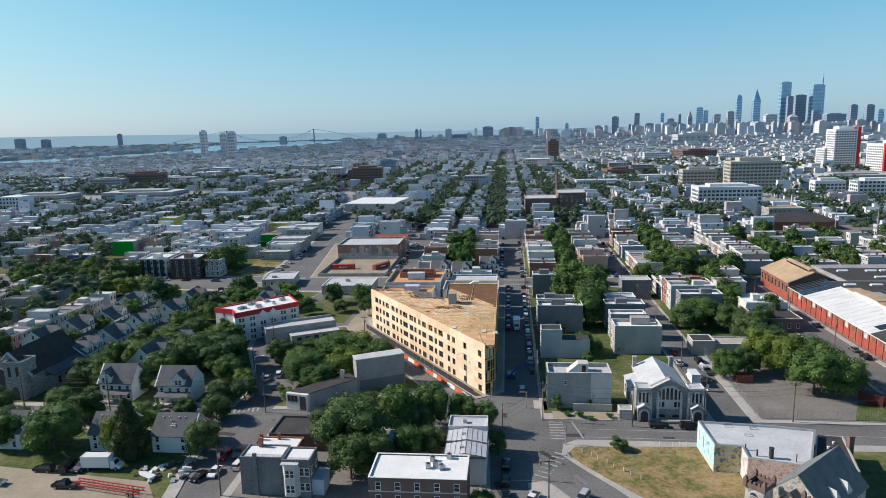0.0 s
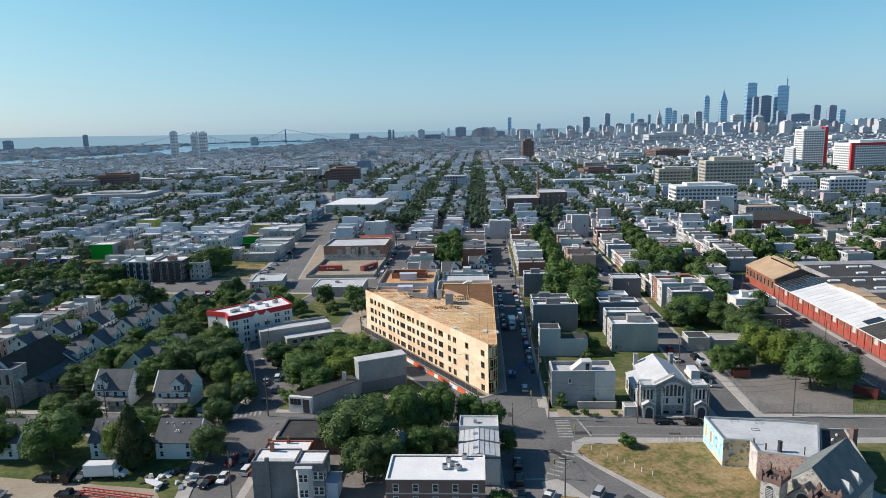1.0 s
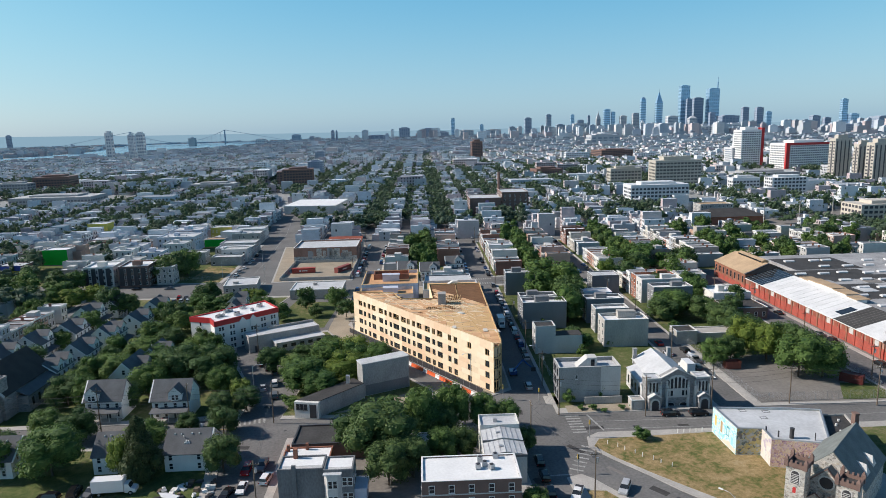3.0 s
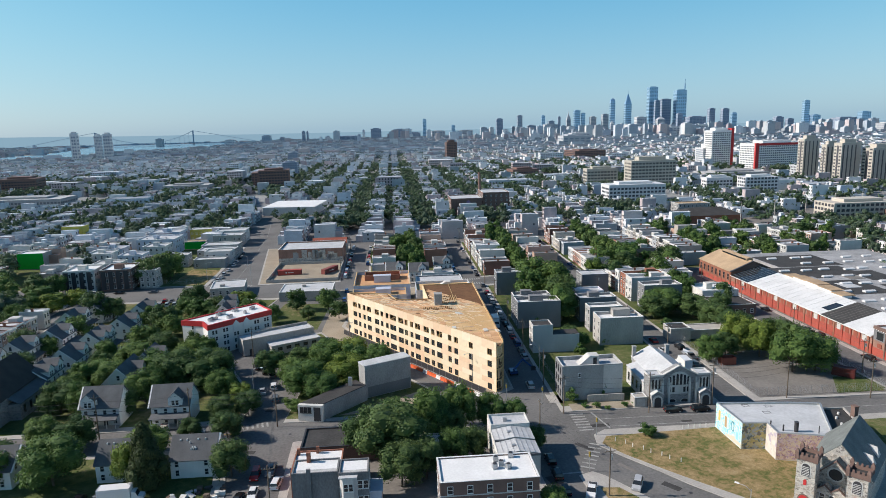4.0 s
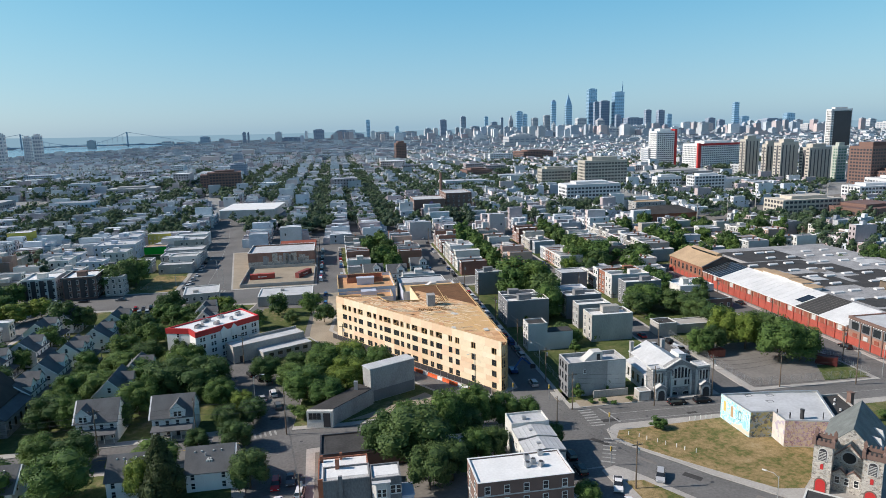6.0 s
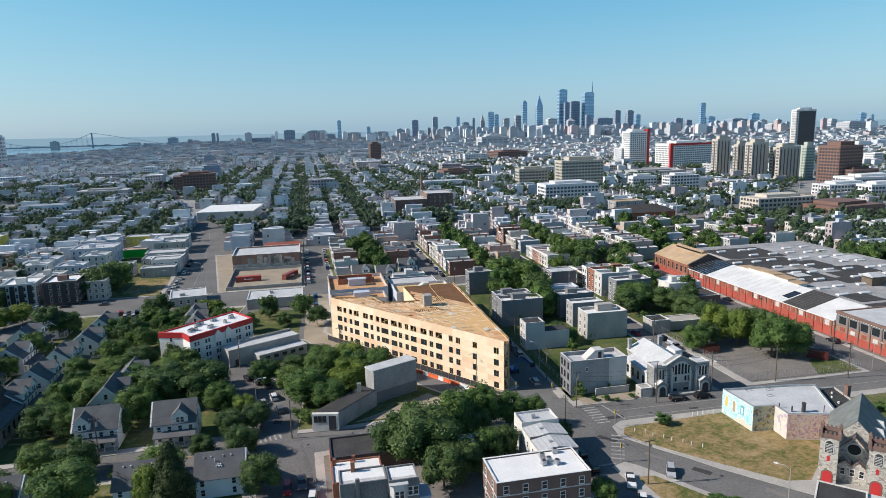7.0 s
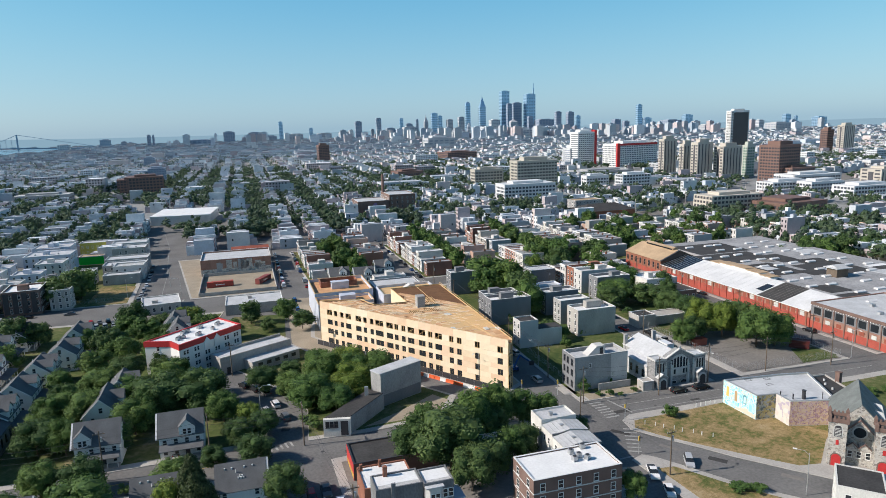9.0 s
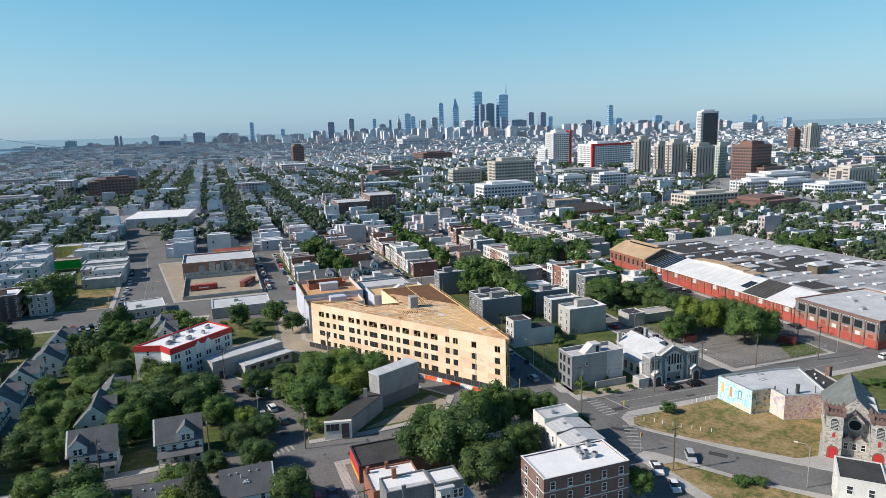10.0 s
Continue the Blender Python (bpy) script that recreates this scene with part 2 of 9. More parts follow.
M["osb"] = mat("sheathing_panel", palette=[(0.78, 0.62, 0.43), (0.81, 0.67, 0.48), (0.80, 0.66, 0.47), (0.84, 0.72, 0.54), (0.82, 0.68, 0.49), (0.77, 0.55, 0.37), (0.83, 0.70, 0.51), (0.80, 0.60, 0.42)], rough=0.85, low=0.9, high=1.06, coarse=0.5, fine=9, bump=0.1)
M["deck"] = mat("roof_sheathing_board", palette=[(0.62, 0.37, 0.200), (0.66, 0.41, 0.225), (0.56, 0.32, 0.165), (0.70, 0.46, 0.27), (0.60, 0.35, 0.190)], by="island", rough=0.9, low=0.82, high=1.12, coarse=0.6, fine=8, bump=0.1)
M["deck_new"] = mat("fresh_roof_board", palette=[(0.60, 0.38, 0.18), (0.64, 0.43, 0.22), (0.55, 0.33, 0.15)], by="island", rough=0.9, low=0.88, high=1.08, coarse=0.6, fine=8, bump=0.1)
M["lumber"] = mat("sawn_lumber", (0.62, 0.43, 0.22), 0.85, 0.82, 1.12, 0.8, 9, 0.1)
M["pale_lumber"] = mat("fresh_pale_lumber", (0.78, 0.63, 0.44), 0.85, 0.88, 1.08, 0.8, 9, 0.05)
M["wrap"] = mat("pale_blue_weather_wrap", (0.52, 0.55, 0.63), 0.6, 0.88, 1.08, 0.35, 3, 0.05)
# timber under the joists, its shade painted in as a dark brown
M["under_deck"] = mat("shaded_timber_below", (0.17, 0.085, 0.04), 0.95, 0.7, 1.2, 0.5, 4, 0.0)
# inside tone: shade behind the openings is put into the base colour
M["interior"] = mat("shade_toned_interior", (0.10, 0.075, 0.055), 0.95, 0.7, 1.2, 0.5, 4, 0.0)
M["glass"] = mat("window_glass", (0.025, 0.03, 0.035), 0.12, 0.8, 1.2, 0.4, 3, 0.0, gloss=0.6)
M["trim"] = mat("white_trim", (0.74, 0.74, 0.72), 0.6, 0.88, 1.04, 0.6, 5, 0.05)
M["metal"] = mat("galvanised_metal", (0.48, 0.49, 0.50), 0.45, 0.8, 1.12, 0.6, 5, 0.1, metal=0.6)
M["dark_metal"] = mat("dark_metal", (0.05, 0.05, 0.055), 0.5, 0.8, 1.2, 0.6, 5, 0.05)
M["pole"] = mat("weathered_pole_wood", (0.16, 0.125, 0.095), 0.95, 0.7, 1.2, 0.6, 6, 0.3, streak=0.8)
M["bark"] = mat("bark", (0.12, 0.095, 0.07), 0.95, 0.7, 1.2, 1.0, 6, 0.4)
M["works_roof"] = mat("patched_works_roof", (0.34, 0.34, 0.345), 0.88, 0.6, 1.25, 0.1, 1.2, 0.1)
M["leaf_yew"] = leaf_mat("dark_oval_tree_leaves", (0.024, 0.043, 0.019), (0.058, 0.088, 0.031))
M["rubber"] = mat("tyre_rubber", (0.02, 0.02, 0.02), 0.9)
M["plastic_orange"] = mat("orange_barrier_plastic", (0.72, 0.13, 0.04), 0.6, 0.85, 1.08, 0.5, 4, 0.05)
M["plastic_white"] = mat("white_barrier_plastic", (0.75, 0.74, 0.72), 0.6, 0.85, 1.05, 0.5, 4, 0.05)
M["tan_roof"] = mat("tan_metal_roof", (0.46, 0.33, 0.21), 0.75, 0.72, 1.12, 0.2, 3, 0.1)
M["rust_roof"] = mat("rusty_red_roof", (0.30, 0.09, 0.06), 0.8, 0.75, 1.15, 0.2, 3, 0.1)
M["leaf"] = leaf_mat("leaves", (0.056, 0.108, 0.029), (0.130, 0.208, 0.053))
M["leaf_light"] = leaf_mat("pale_leaves", (0.085, 0.135, 0.025), (0.19, 0.25, 0.045))
# leaf tones of distant trees, with haze put in as paler, bluer green
M["leaf_far"] = leaf_mat("hazed_far_leaves", (0.052, 0.084, 0.056), (0.102, 0.142, 0.088))
M["leaf_far_green"] = leaf_mat("hazed_far_green_leaves", (0.048, 0.086, 0.046), (0.100, 0.150, 0.074))
M["leaf_dark"] = leaf_mat("dark_leaves", (0.042, 0.082, 0.028), (0.098, 0.158, 0.048))
M["wall_any"] = mat("house_wall", palette=WALLS, rough=0.9, low=0.8, high=1.1, coarse=0.3, fine=4, bump=0.1)
M["roof_any"] = mat("house_roof", palette=ROOFS, rough=0.85, low=0.75, high=1.12, coarse=0.3, fine=3, bump=0.1)
# distant walls and roofs: aerial haze is mixed into these base colours
HAZED_WALLS = [tuple(0.68 * a + 0.62 * b for a, b in zip(w, (0.42, 0.465, 0.52))) for w in WALLS]
HAZED_ROOFS = [(0.76, 0.78, 0.80), (0.43, 0.46, 0.50), (0.28, 0.31, 0.35), (0.56, 0.59, 0.63), (0.23, 0.26, 0.30), (0.48, 0.51, 0.55), (0.36, 0.39, 0.43), (0.67, 0.70, 0.73)]
M["wall_far"] = mat("hazed_town_wall", palette=HAZED_WALLS, by="island", rough=0.9, low=0.85, high=1.1, coarse=0.15, fine=1, bump=0)
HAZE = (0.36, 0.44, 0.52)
M["wall_rim"] = mat("hazed_outer_wall", palette=[tuple(0.4 * a + 0.6 * b for a, b in zip(w, HAZE)) for w in WALLS], by="island", rough=0.9, low=0.9, high=1.06, coarse=0.05, fine=0.5, bump=0)
M["roof_rim"] = mat("hazed_outer_roof", palette=[tuple(0.4 * a + 0.6 * b for a, b in zip(w, HAZE)) for w in HAZED_ROOFS], by="island", rough=0.9, low=0.9, high=1.06, coarse=0.05, fine=0.5, bump=0)
M["roof_far"] = mat("hazed_town_roof", palette=HAZED_ROOFS, by="island", rough=0.85, low=0.85, high=1.1, coarse=0.15, fine=1, bump=0)
M["car"] = mat("car_paint", palette=[(0.75, 0.75, 0.75), (0.03, 0.03, 0.035), (0.45, 0.46, 0.48), (0.14, 0.145, 0.15), (0.68, 0.69, 0.70), (0.30, 0.02, 0.02), (0.05, 0.09, 0.20), (0.02, 0.02, 0.02), (0.78, 0.78, 0.76), (0.30, 0.31, 0.33)], rough=0.25, low=0.95, high=1.03, bump=0, gloss=0.6)


def mural_mat(name, colours, scale=0.55):
    """Painted wall art: flat fields of paint with wandering outlines."""
    m = bpy.data.materials.new(name)
    m.use_nodes = True
    nt = m.node_tree
    N, L = nt.nodes, nt.links
    tc, a, b = N.new("ShaderNodeTexCoord"), N.new("ShaderNodeTexNoise"), N.new("ShaderNodeTexVoronoi")
    L.new(tc.outputs["Object"], a.inputs["Vector"])
    a.inputs["Scale"].default_value, a.inputs["Detail"].default_value = scale * 2, 4
    warp = N.new("ShaderNodeVectorMath")
    warp.operation = "MULTIPLY_ADD"
    L.new(a.outputs["Color"], warp.inputs[0])
    warp.inputs[1].default_value = (1.6, 1.6, 1.6)
    L.new(tc.outputs["Object"], warp.inputs[2])
    L.new(warp.outputs[0], b.inputs["Vector"])
    b.inputs["Scale"].default_value = scale * 2.6
    band = N.new("ShaderNodeSeparateColor")
    L.new(b.outputs["Color"], band.inputs[0])
    r = ramp(nt, colours)
    L.new(band.outputs[0], r.inputs[0])
    p = N["Principled BSDF"]
    p.inputs["Roughness"].default_value = 0.85
    L.new(r.outputs[0], p.inputs["Base Color"])
    return m


def paint(name, c, rough=0.3, gloss=0.5):
    return mat(name, c, rough, 0.95, 1.03, 0.5, 4, 0, gloss=gloss)


# ---- shapes ----
class Shape:
    """Collects faces of one mesh; each face takes a material slot."""

    def __init__(self):
        self.v, self.f, self.s, self.slot = [], [], [], 0
        self.m = None

    def add(self, pts, faces):
        k = len(self.v)
        if self.m is not None:
            pts = [self.m @ Vector(q) for q in pts]
        self.v += [tuple(q) for q in pts]
        self.f += [tuple(i + k for i in q) for q in faces]
        self.s += [self.slot] * len(faces)
        return self

    def box(self, x0, x1, y0, y1, z0, z1):
        return self.add([(x0, y0, z0), (x1, y0, z0), (x1, y1, z0), (x0, y1, z0), (x0, y0, z1), (x1, y0, z1), (x1, y1, z1), (x0, y1, z1)],
                        [(3, 2, 1, 0), (4, 5, 6, 7), (0, 1, 5, 4), (1, 2, 6, 5), (2, 3, 7, 6), (3, 0, 4, 7)])

    def prism(self, pts, z0, z1):
        n = len(pts)
        area = sum(pts[i][0] * pts[(i + 1) % n][1] - pts[(i + 1) % n][0] * pts[i][1] for i in range(n))
        if area < 0:
            pts = pts[::-1]
        return self.add([(x, y, z0) for x, y in pts] + [(x, y, z1) for x, y in pts],
                        [tuple(range(n - 1, -1, -1)), tuple(range(n, 2 * n))] + [(i, (i + 1) % n, (i + 1) % n + n, i + n) for i in range(n)])

    def rim(self, pts, t, z0, z1):
        """A wall of thickness t along the inside of a closed outline."""
        n = len(pts)
        area = sum(pts[i][0] * pts[(i + 1) % n][1] - pts[(i + 1) % n][0] * pts[i][1] for i in range(n))
        if area < 0:
            pts = pts[::-1]
        inner = []
        for i in range(n):
            a, b, c = Vector(pts[i - 1]), Vector(pts[i]), Vector(pts[(i + 1) % n])
            d1, d2 = (b - a).normalized(), (c - b).normalized()
            n1, n2 = Vector((-d1.y, d1.x)), Vector((-d2.y, d2.x))
            k = (n1 + n2)
            inner.append(b + k * (t / max(0.3, 1 + n1.dot(n2))))
        V = [(x, y, z0) for x, y in pts] + [(x, y, z1) for x, y in pts] + [(q.x, q.y, z0) for q in inner] + [(q.x, q.y, z1) for q in inner]
        F = []
        for i in range(n):
            j = (i + 1) % n
            F += [(i, j, j + n, i + n), (j + 2 * n, i + 2 * n, i + 3 * n, j + 3 * n), (i + n, j + n, j + 3 * n, i + 3 * n), (j, i, i + 2 * n, j + 2 * n)]
        return self.add(V, F)

    def gable(self, x0, x1, y0, y1, z0, zr, along="y", over=0.0):
        """A solid gable: ridge along y or x."""
        if along == "y":
            xm = (x0 + x1) / 2
            P = [(x0, y0, z0), (x1, y0, z0), (xm, y0, zr), (x0, y1, z0), (x1, y1, z0), (xm, y1, zr)]
            return self.add(P, [(0, 1, 2), (5, 4, 3), (1, 4, 5, 2), (3, 0, 2, 5), (0, 3, 4, 1)])
        ym = (y0 + y1) / 2
        P = [(x0, y0, z0), (x0, y1, z0), (x0, ym, zr), (x1, y0, z0), (x1, y1, z0), (x1, ym, zr)]
        return self.add(P, [(0, 2, 1), (3, 4, 5), (0, 3, 5, 2), (4, 1, 2, 5), (1, 4, 3, 0)])

    def slopes(self, x0, x1, y0, y1, z0, zr, along="y", t=0.18, over=0.35):
        """Two roof slabs of thickness t over a gable, overhanging it."""
        if along == "y":
            xm, k = (x0 + x1) / 2, (zr - z0) / ((x1 - x0) / 2)
            for s, xe in ((-1, x0 - over), (1, x1 + over)):
                ze = z0 - k * over
                a = [(xm, y0 - over, zr), (xe, y0 - over, ze), (xe, y1 + over, ze), (xm, y1 + over, zr)]
                self.add([(x, y, z + 0.02) for x, y, z in a] + [(x, y, z + t) for x, y, z in a],
                         [(0, 1, 2, 3)[::s], (7, 6, 5, 4)[::s], (0, 4, 5, 1)[::s], (1, 5, 6, 2)[::s], (2, 6, 7, 3)[::s], (3, 7, 4, 0)[::s]])
            return self
        ym, k = (y0 + y1) / 2, (zr - z0) / ((y1 - y0) / 2)
        for s, ye in ((1, y0 - over), (-1, y1 + over)):
            ze = z0 - k * over
            a = [(x0 - over, ym, zr), (x0 - over, ye, ze), (x1 + over, ye, ze), (x1 + over, ym, zr)]
            self.add([(x, y, z + 0.02) for x, y, z in a] + [(x, y, z + t) for x, y, z in a],
                     [(0, 3, 2, 1)[::s], (4, 5, 6, 7)[::s], (0, 1, 5, 4)[::s], (1, 2, 6, 5)[::s], (2, 3, 7, 6)[::s], (3, 0, 4, 7)[::s]])
        return self

    def tube(self, p, q, r, r2=None, n=8):
        p, q = Vector(p), Vector(q)
        r2 = r if r2 is None else r2
        t = (q - p).to_track_quat("Z", "Y").to_matrix()
        ring = [t @ Vector((math.cos(6.28318 * i / n), math.sin(6.28318 * i / n), 0)) for i in range(n)]
        return self.add([p + c * r for c in ring] + [q + c * r2 for c in ring],
                        [(i, (i + 1) % n, (i + 1) % n + n, i + n) for i in range(n)] + [tuple(range(n, 2 * n)), tuple(range(n - 1, -1, -1))])

    def path(self, pts, r, n=4):
        """A round line through a row of points, as one skin."""
        pts = [Vector(p) for p in pts]
        V, F = [], []
        for i, p in enumerate(pts):
            d = (pts[min(i + 1, len(pts) - 1)] - pts[max(i - 1, 0)]).normalized()
            t = d.to_track_quat("Z", "Y").to_matrix()
            V += [p + t @ Vector((r * math.cos(6.28318 * j / n), r * math.sin(6.28318 * j / n), 0)) for j in range(n)]
        for i in range(len(pts) - 1):
            F += [(i * n + j, i * n + (j + 1) % n, (i + 1) * n + (j + 1) % n, (i + 1) * n + j) for j in range(n)]
        return self.add(V, F)

    def beam(self, p, q, w, h):
        """A board of section w by h from p to q."""
        p, q = Vector(p), Vector(q)
        d = (q - p).normalized()
        side = Vector((-d.y, d.x, 0))
        side = side.normalized() * w / 2 if side.length > 1e-4 else Vector((w / 2, 0, 0))
        up = d.cross(side).normalized() * -h / 2
        c = [p - side - up, p + side - up, p + side + up, p - side + up, q - side - up, q + side - up, q + side + up, q - side + up]
        return self.add(c, [(0, 1, 2, 3), (7, 6, 5, 4), (0, 4, 5, 1), (1, 5, 6, 2), (2, 6, 7, 3), (3, 7, 4, 0)])

    def ring(self, x0, x1, z0, z1, t, y0, y1):
        """An upright frame of width t round a rectangular opening."""
        o, i = [(x0, z0), (x1, z0), (x1, z1), (x0, z1)], [(x0 + t, z0 + t), (x1 - t, z0 + t), (x1 - t, z1 - t), (x0 + t, z1 - t)]
        V = [(x, y, z) for y in (y0, y1) for x, z in o + i]
        F = []
        for a in range(4):
            b = (a + 1) % 4
            F += [(a, b, b + 4, a + 4), (a + 12, b + 12, b + 8, a + 8), (b, a, a + 8, b + 8), (a + 4, b + 4, b + 12, a + 12)]
        return self.add(V, F)

    def arch(self, x, y, z, w, h, t, n=8, depth=0.2):
        """An upright slab with a round or pointed head, standing at (x, y, z) and facing -y."""
        r = w / 2
        pts = [(x - r, z), (x + r, z)] + [(x + r * math.cos(a), z + h - r + r * t * math.sin(a)) for a in [math.pi * i / n for i in range(n + 1)]]
        k = len(pts)
        return self.add([(a, y - depth, b) for a, b in pts] + [(a, y, b) for a, b in pts],
                        [tuple(range(k)), tuple(range(2 * k - 1, k - 1, -1))] + [(i, i + k, (i + 1) % k + k, (i + 1) % k) for i in range(k)])


def mesh(name, shape, mats):
    me = bpy.data.meshes.new(name)
    me.from_pydata(shape.v, [], shape.f)
    for m in (mats if isinstance(mats, (list, tuple)) else [mats]):
        me.materials.append(m)
    if any(shape.s):
        me.polygons.foreach_set("material_index", shape.s)
    me.update()
    return me


def part(name, shape, mats, parent=None, label="", at=None):
    """One mesh object, under a thing or a part."""
    ob = new(name, shape if isinstance(shape, bpy.types.Mesh) else mesh(name, shape, mats))
    if at is not None:
        ob.matrix_basis = at
    if parent is not None:
        ob.parent = parent
    return tagged(ob, label)


def thing(name, x, y, z, turn, label, category, group="", kind=""):
    ob = new(name)
    ob.empty_display_size = 0.5
    ob.matrix_basis = pose(x, y, z, 0, 0, turn)
    return tagged(ob, label, category, group, kind)


def single(name, shape, mats, label, category, group="", kind="", at=None):
    return tagged(part(name, shape, mats, None, "", at), label, category, group, kind)


GRID = 5.5
GA = radians(GRID)


def G(v, u):
    """World place of a point v metres right of and u metres along the middle street."""
    return 18.8 + v * math.cos(GA) + u * math.sin(GA), 172.7 - v * math.sin(GA) + u * math.cos(GA)


def gthing(name, v, u, label, category, group="", z=0.15, turn=0.0, kind=""):
    return thing(name, *G(v, u), z, turn - GRID, label, category, group, kind)


WINDOWS = {}


def window_mesh(w, h, frame_mat="trim"):
    """Frame, meeting rail, sill and dark panes, facing -y, 9 cm deep, standing on its sill's middle."""
    key = (w, h, frame_mat)
    if key not in WINDOWS:
        s = Shape()
        f = 0.11
        s.ring(-w / 2 - f, w / 2 + f, -f, h + f, f, -0.07, 0.02)
        s.box(-w / 2 - f - 0.05, w / 2 + f + 0.05, -0.13, 0.02, -f - 0.08, -f)
        s.box(-w / 2, w / 2, -0.05, 0.02, h * 0.48, h * 0.54)
        s.slot = 1
        s.box(-w / 2, w / 2, -0.02, 0.01, 0, h)
        WINDOWS[key] = mesh("window", s, [M[frame_mat], M["glass"]])
    return WINDOWS[key]


def window(parent, x, y, z, face, w=1.0, h=1.5, frame_mat="trim"):
    """face: degrees by which the window turns from facing -y."""
    return part("window", window_mesh(w, h, frame_mat), None, parent, "", pose(x, y, z, 0, 0, face))


def face_windows(parent, x0, x1, y0, y1, sides, h, storeys, pitch=2.4, w=0.95, wh=1.5, first=1.1, storey=None, skip=0.0, frame_mat="trim"):
    """Windows on the named sides (f front, b back, l left, r right) of a box."""
    storey = storey or (h - 0.6) / storeys
    for s in sides:
        a, b = (x0, x1) if s in "fb" else (y0, y1)
        n = max(1, int((b - a) / pitch))
        for i in range(n):
            c = a + (b - a) * (i + 0.5) / n
            for k in range(storeys):
                if random.random() < skip:
                    continue
                z = first + k * storey
                if s == "f":
                    window(parent, c, y0, z, 0, w, wh, frame_mat)
                elif s == "b":
                    window(parent, c, y1, z, 180, w, wh, frame_mat)
                elif s == "l":
                    window(parent, x0, c, z, -90, w, wh, frame_mat)
                else:
                    window(parent, x1, c, z, 90, w, wh, frame_mat)


def hvac(parent, x, y, z, turn=0):
    """A rooftop air unit on rails: housing with a fan ring."""
    s = Shape()
    s.box(-0.5, 0.5, -0.45, 0.45, 0.15, 1.0).box(-0.5, -0.4, -0.5, 0.5, 0, 0.15).box(0.4, 0.5, -0.5, 0.5, 0, 0.15)
    s.slot = 1
    s.tube((0, 0, 1.0), (0, 0, 1.08), 0.38, n=12)
    part("air_unit", s, [M["metal"], M["dark_metal"]], parent, "grey rooftop air unit", pose(x, y, z, 0, 0, turn))


def flat_building(name, v, u, w, d, h, wall, roof, label, category="house", group="", sides="", storeys=2, parapet=0.45, turn=0.0, pitch=2.6, hatch=None, trim="trim", cornice=False, wh=1.5, ww=0.95, skip=0.0, coping=True, z=0.15):
    """A flat-roofed building: walls with a parapet, roof membrane, coping, windows, a stair hatch."""
    b = gthing(name, v, u, label, category, group, z=z, turn=turn)
    P = [(0, 0), (w, 0), (w, d), (0, d)]
    part("wall", Shape().rim(P, 0.28, 0, h), M[wall], b)
    part("roof", Shape().box(0.27, w - 0.27, 0.27, d - 0.27, h - parapet - 0.2, h - parapet), M[roof], b)
    if coping:
        part("coping", Shape().rim([(-0.05, -0.05), (w + 0.05, -0.05), (w + 0.05, d + 0.05), (-0.05, d + 0.05)], 0.38, h, h + 0.08), M[trim], b)
    if cornice:
        part("cornice", Shape().box(-0.3, -0.05, 0, d, h - 0.5, h - 0.05), M[trim], b)
    if hatch:
        hx, hy, hw, hd, hh = hatch
        part("roof_hatch", Shape().box(hx, hx + hw, hy, hy + hd, h - parapet, h - parapet + hh).box(hx - 0.08, hx + hw + 0.08, hy - 0.08, hy + hd + 0.08, h - parapet + hh, h - parapet + hh + 0.1), M[wall], b)
    if sides:
        face_windows(b, 0, w, 0, d, sides, h - parapet, storeys, pitch, ww, wh, skip=skip)
    return b

# ---- ground, roads, pavements ----
def disc(r, z, n=64):
    s = Shape()
    s.add([(r * math.cos(6.28318 * i / n), r * math.sin(6.28318 * i / n), z) for i in range(n)], [tuple(range(n))])
    return s


single("ground", disc(4950, -0.02), M["earth"], "flat city ground reaching the horizon", "ground", kind="structure")


def gp(pts):
    return [G(v, u) for v, u in pts]


def slab(name, pts, z0, z1, m, label, category, kind="structure"):
    return single(name, Shape().prism(pts, z0, z1), M[m], label, category, kind=kind)


slab("road", gp([(-330, -200), (330, -200), (330, 420), (-330, 420)]), -0.015, 0.0, "asphalt", "worn grey asphalt streets between the blocks", "road")


def pavement(pts, lot, inset=2.4, label="concrete pavement with kerb round a block"):
    """A raised block: concrete rim with a kerb step, and the lot inside it."""
    single("pavement", Shape().prism(pts, 0.0, 0.15), M["concrete"], label, "pavement", kind="structure")
    if lot:
        c = Vector((sum(p[0] for p in pts) / len(pts), sum(p[1] for p in pts) / len(pts)))
        inner = []
        for p in pts:
            d = Vector(p) - c
            inner.append(tuple(c + d * (1 - inset / d.length)))
        single("lot_ground", Shape().prism(inner, 0.14, 0.17), M[lot], "yard ground inside a city block", "ground", kind="structure")


# right of the middle street
pavement(gp([(6, -15), (49, -15), (49, 128), (6, 128)]), "grass", 3.5)
pavement(gp([(58, -15), (99, -15), (99, 128), (58, 128)]), "grass", 3.5)
pavement(gp([(110, -15), (330, -15), (330, 128), (110, 128)]), "lot", 2)
# the triangle with the dry lawn, the painted building and the stone church
TRI = [(26.5, 143.5), (30, 145.5), (54, 143), (103, 138.5), (160, 133), (160, 70), (66, 74), (48, 102.5), (43.5, 108.8), (37, 118.2), (33.8, 124), (28.5, 132.5), (25.2, 138.5)]
pavement(TRI, None)
slab("dry_lawn", [(29, 142.0), (54, 140.7), (56.7, 140.6), (55.9, 129.3), (61.2, 128.2), (60.3, 123.4), (70.8, 119.1), (62, 114.8), (51.4, 107.8), (46.5, 109.2), (39.2, 118.8), (35, 124.6), (29.4, 133.0), (26.6, 138.8)], 0.14, 0.19, "dry", "sun-dried patchy lawn on the corner lot", "lawn")
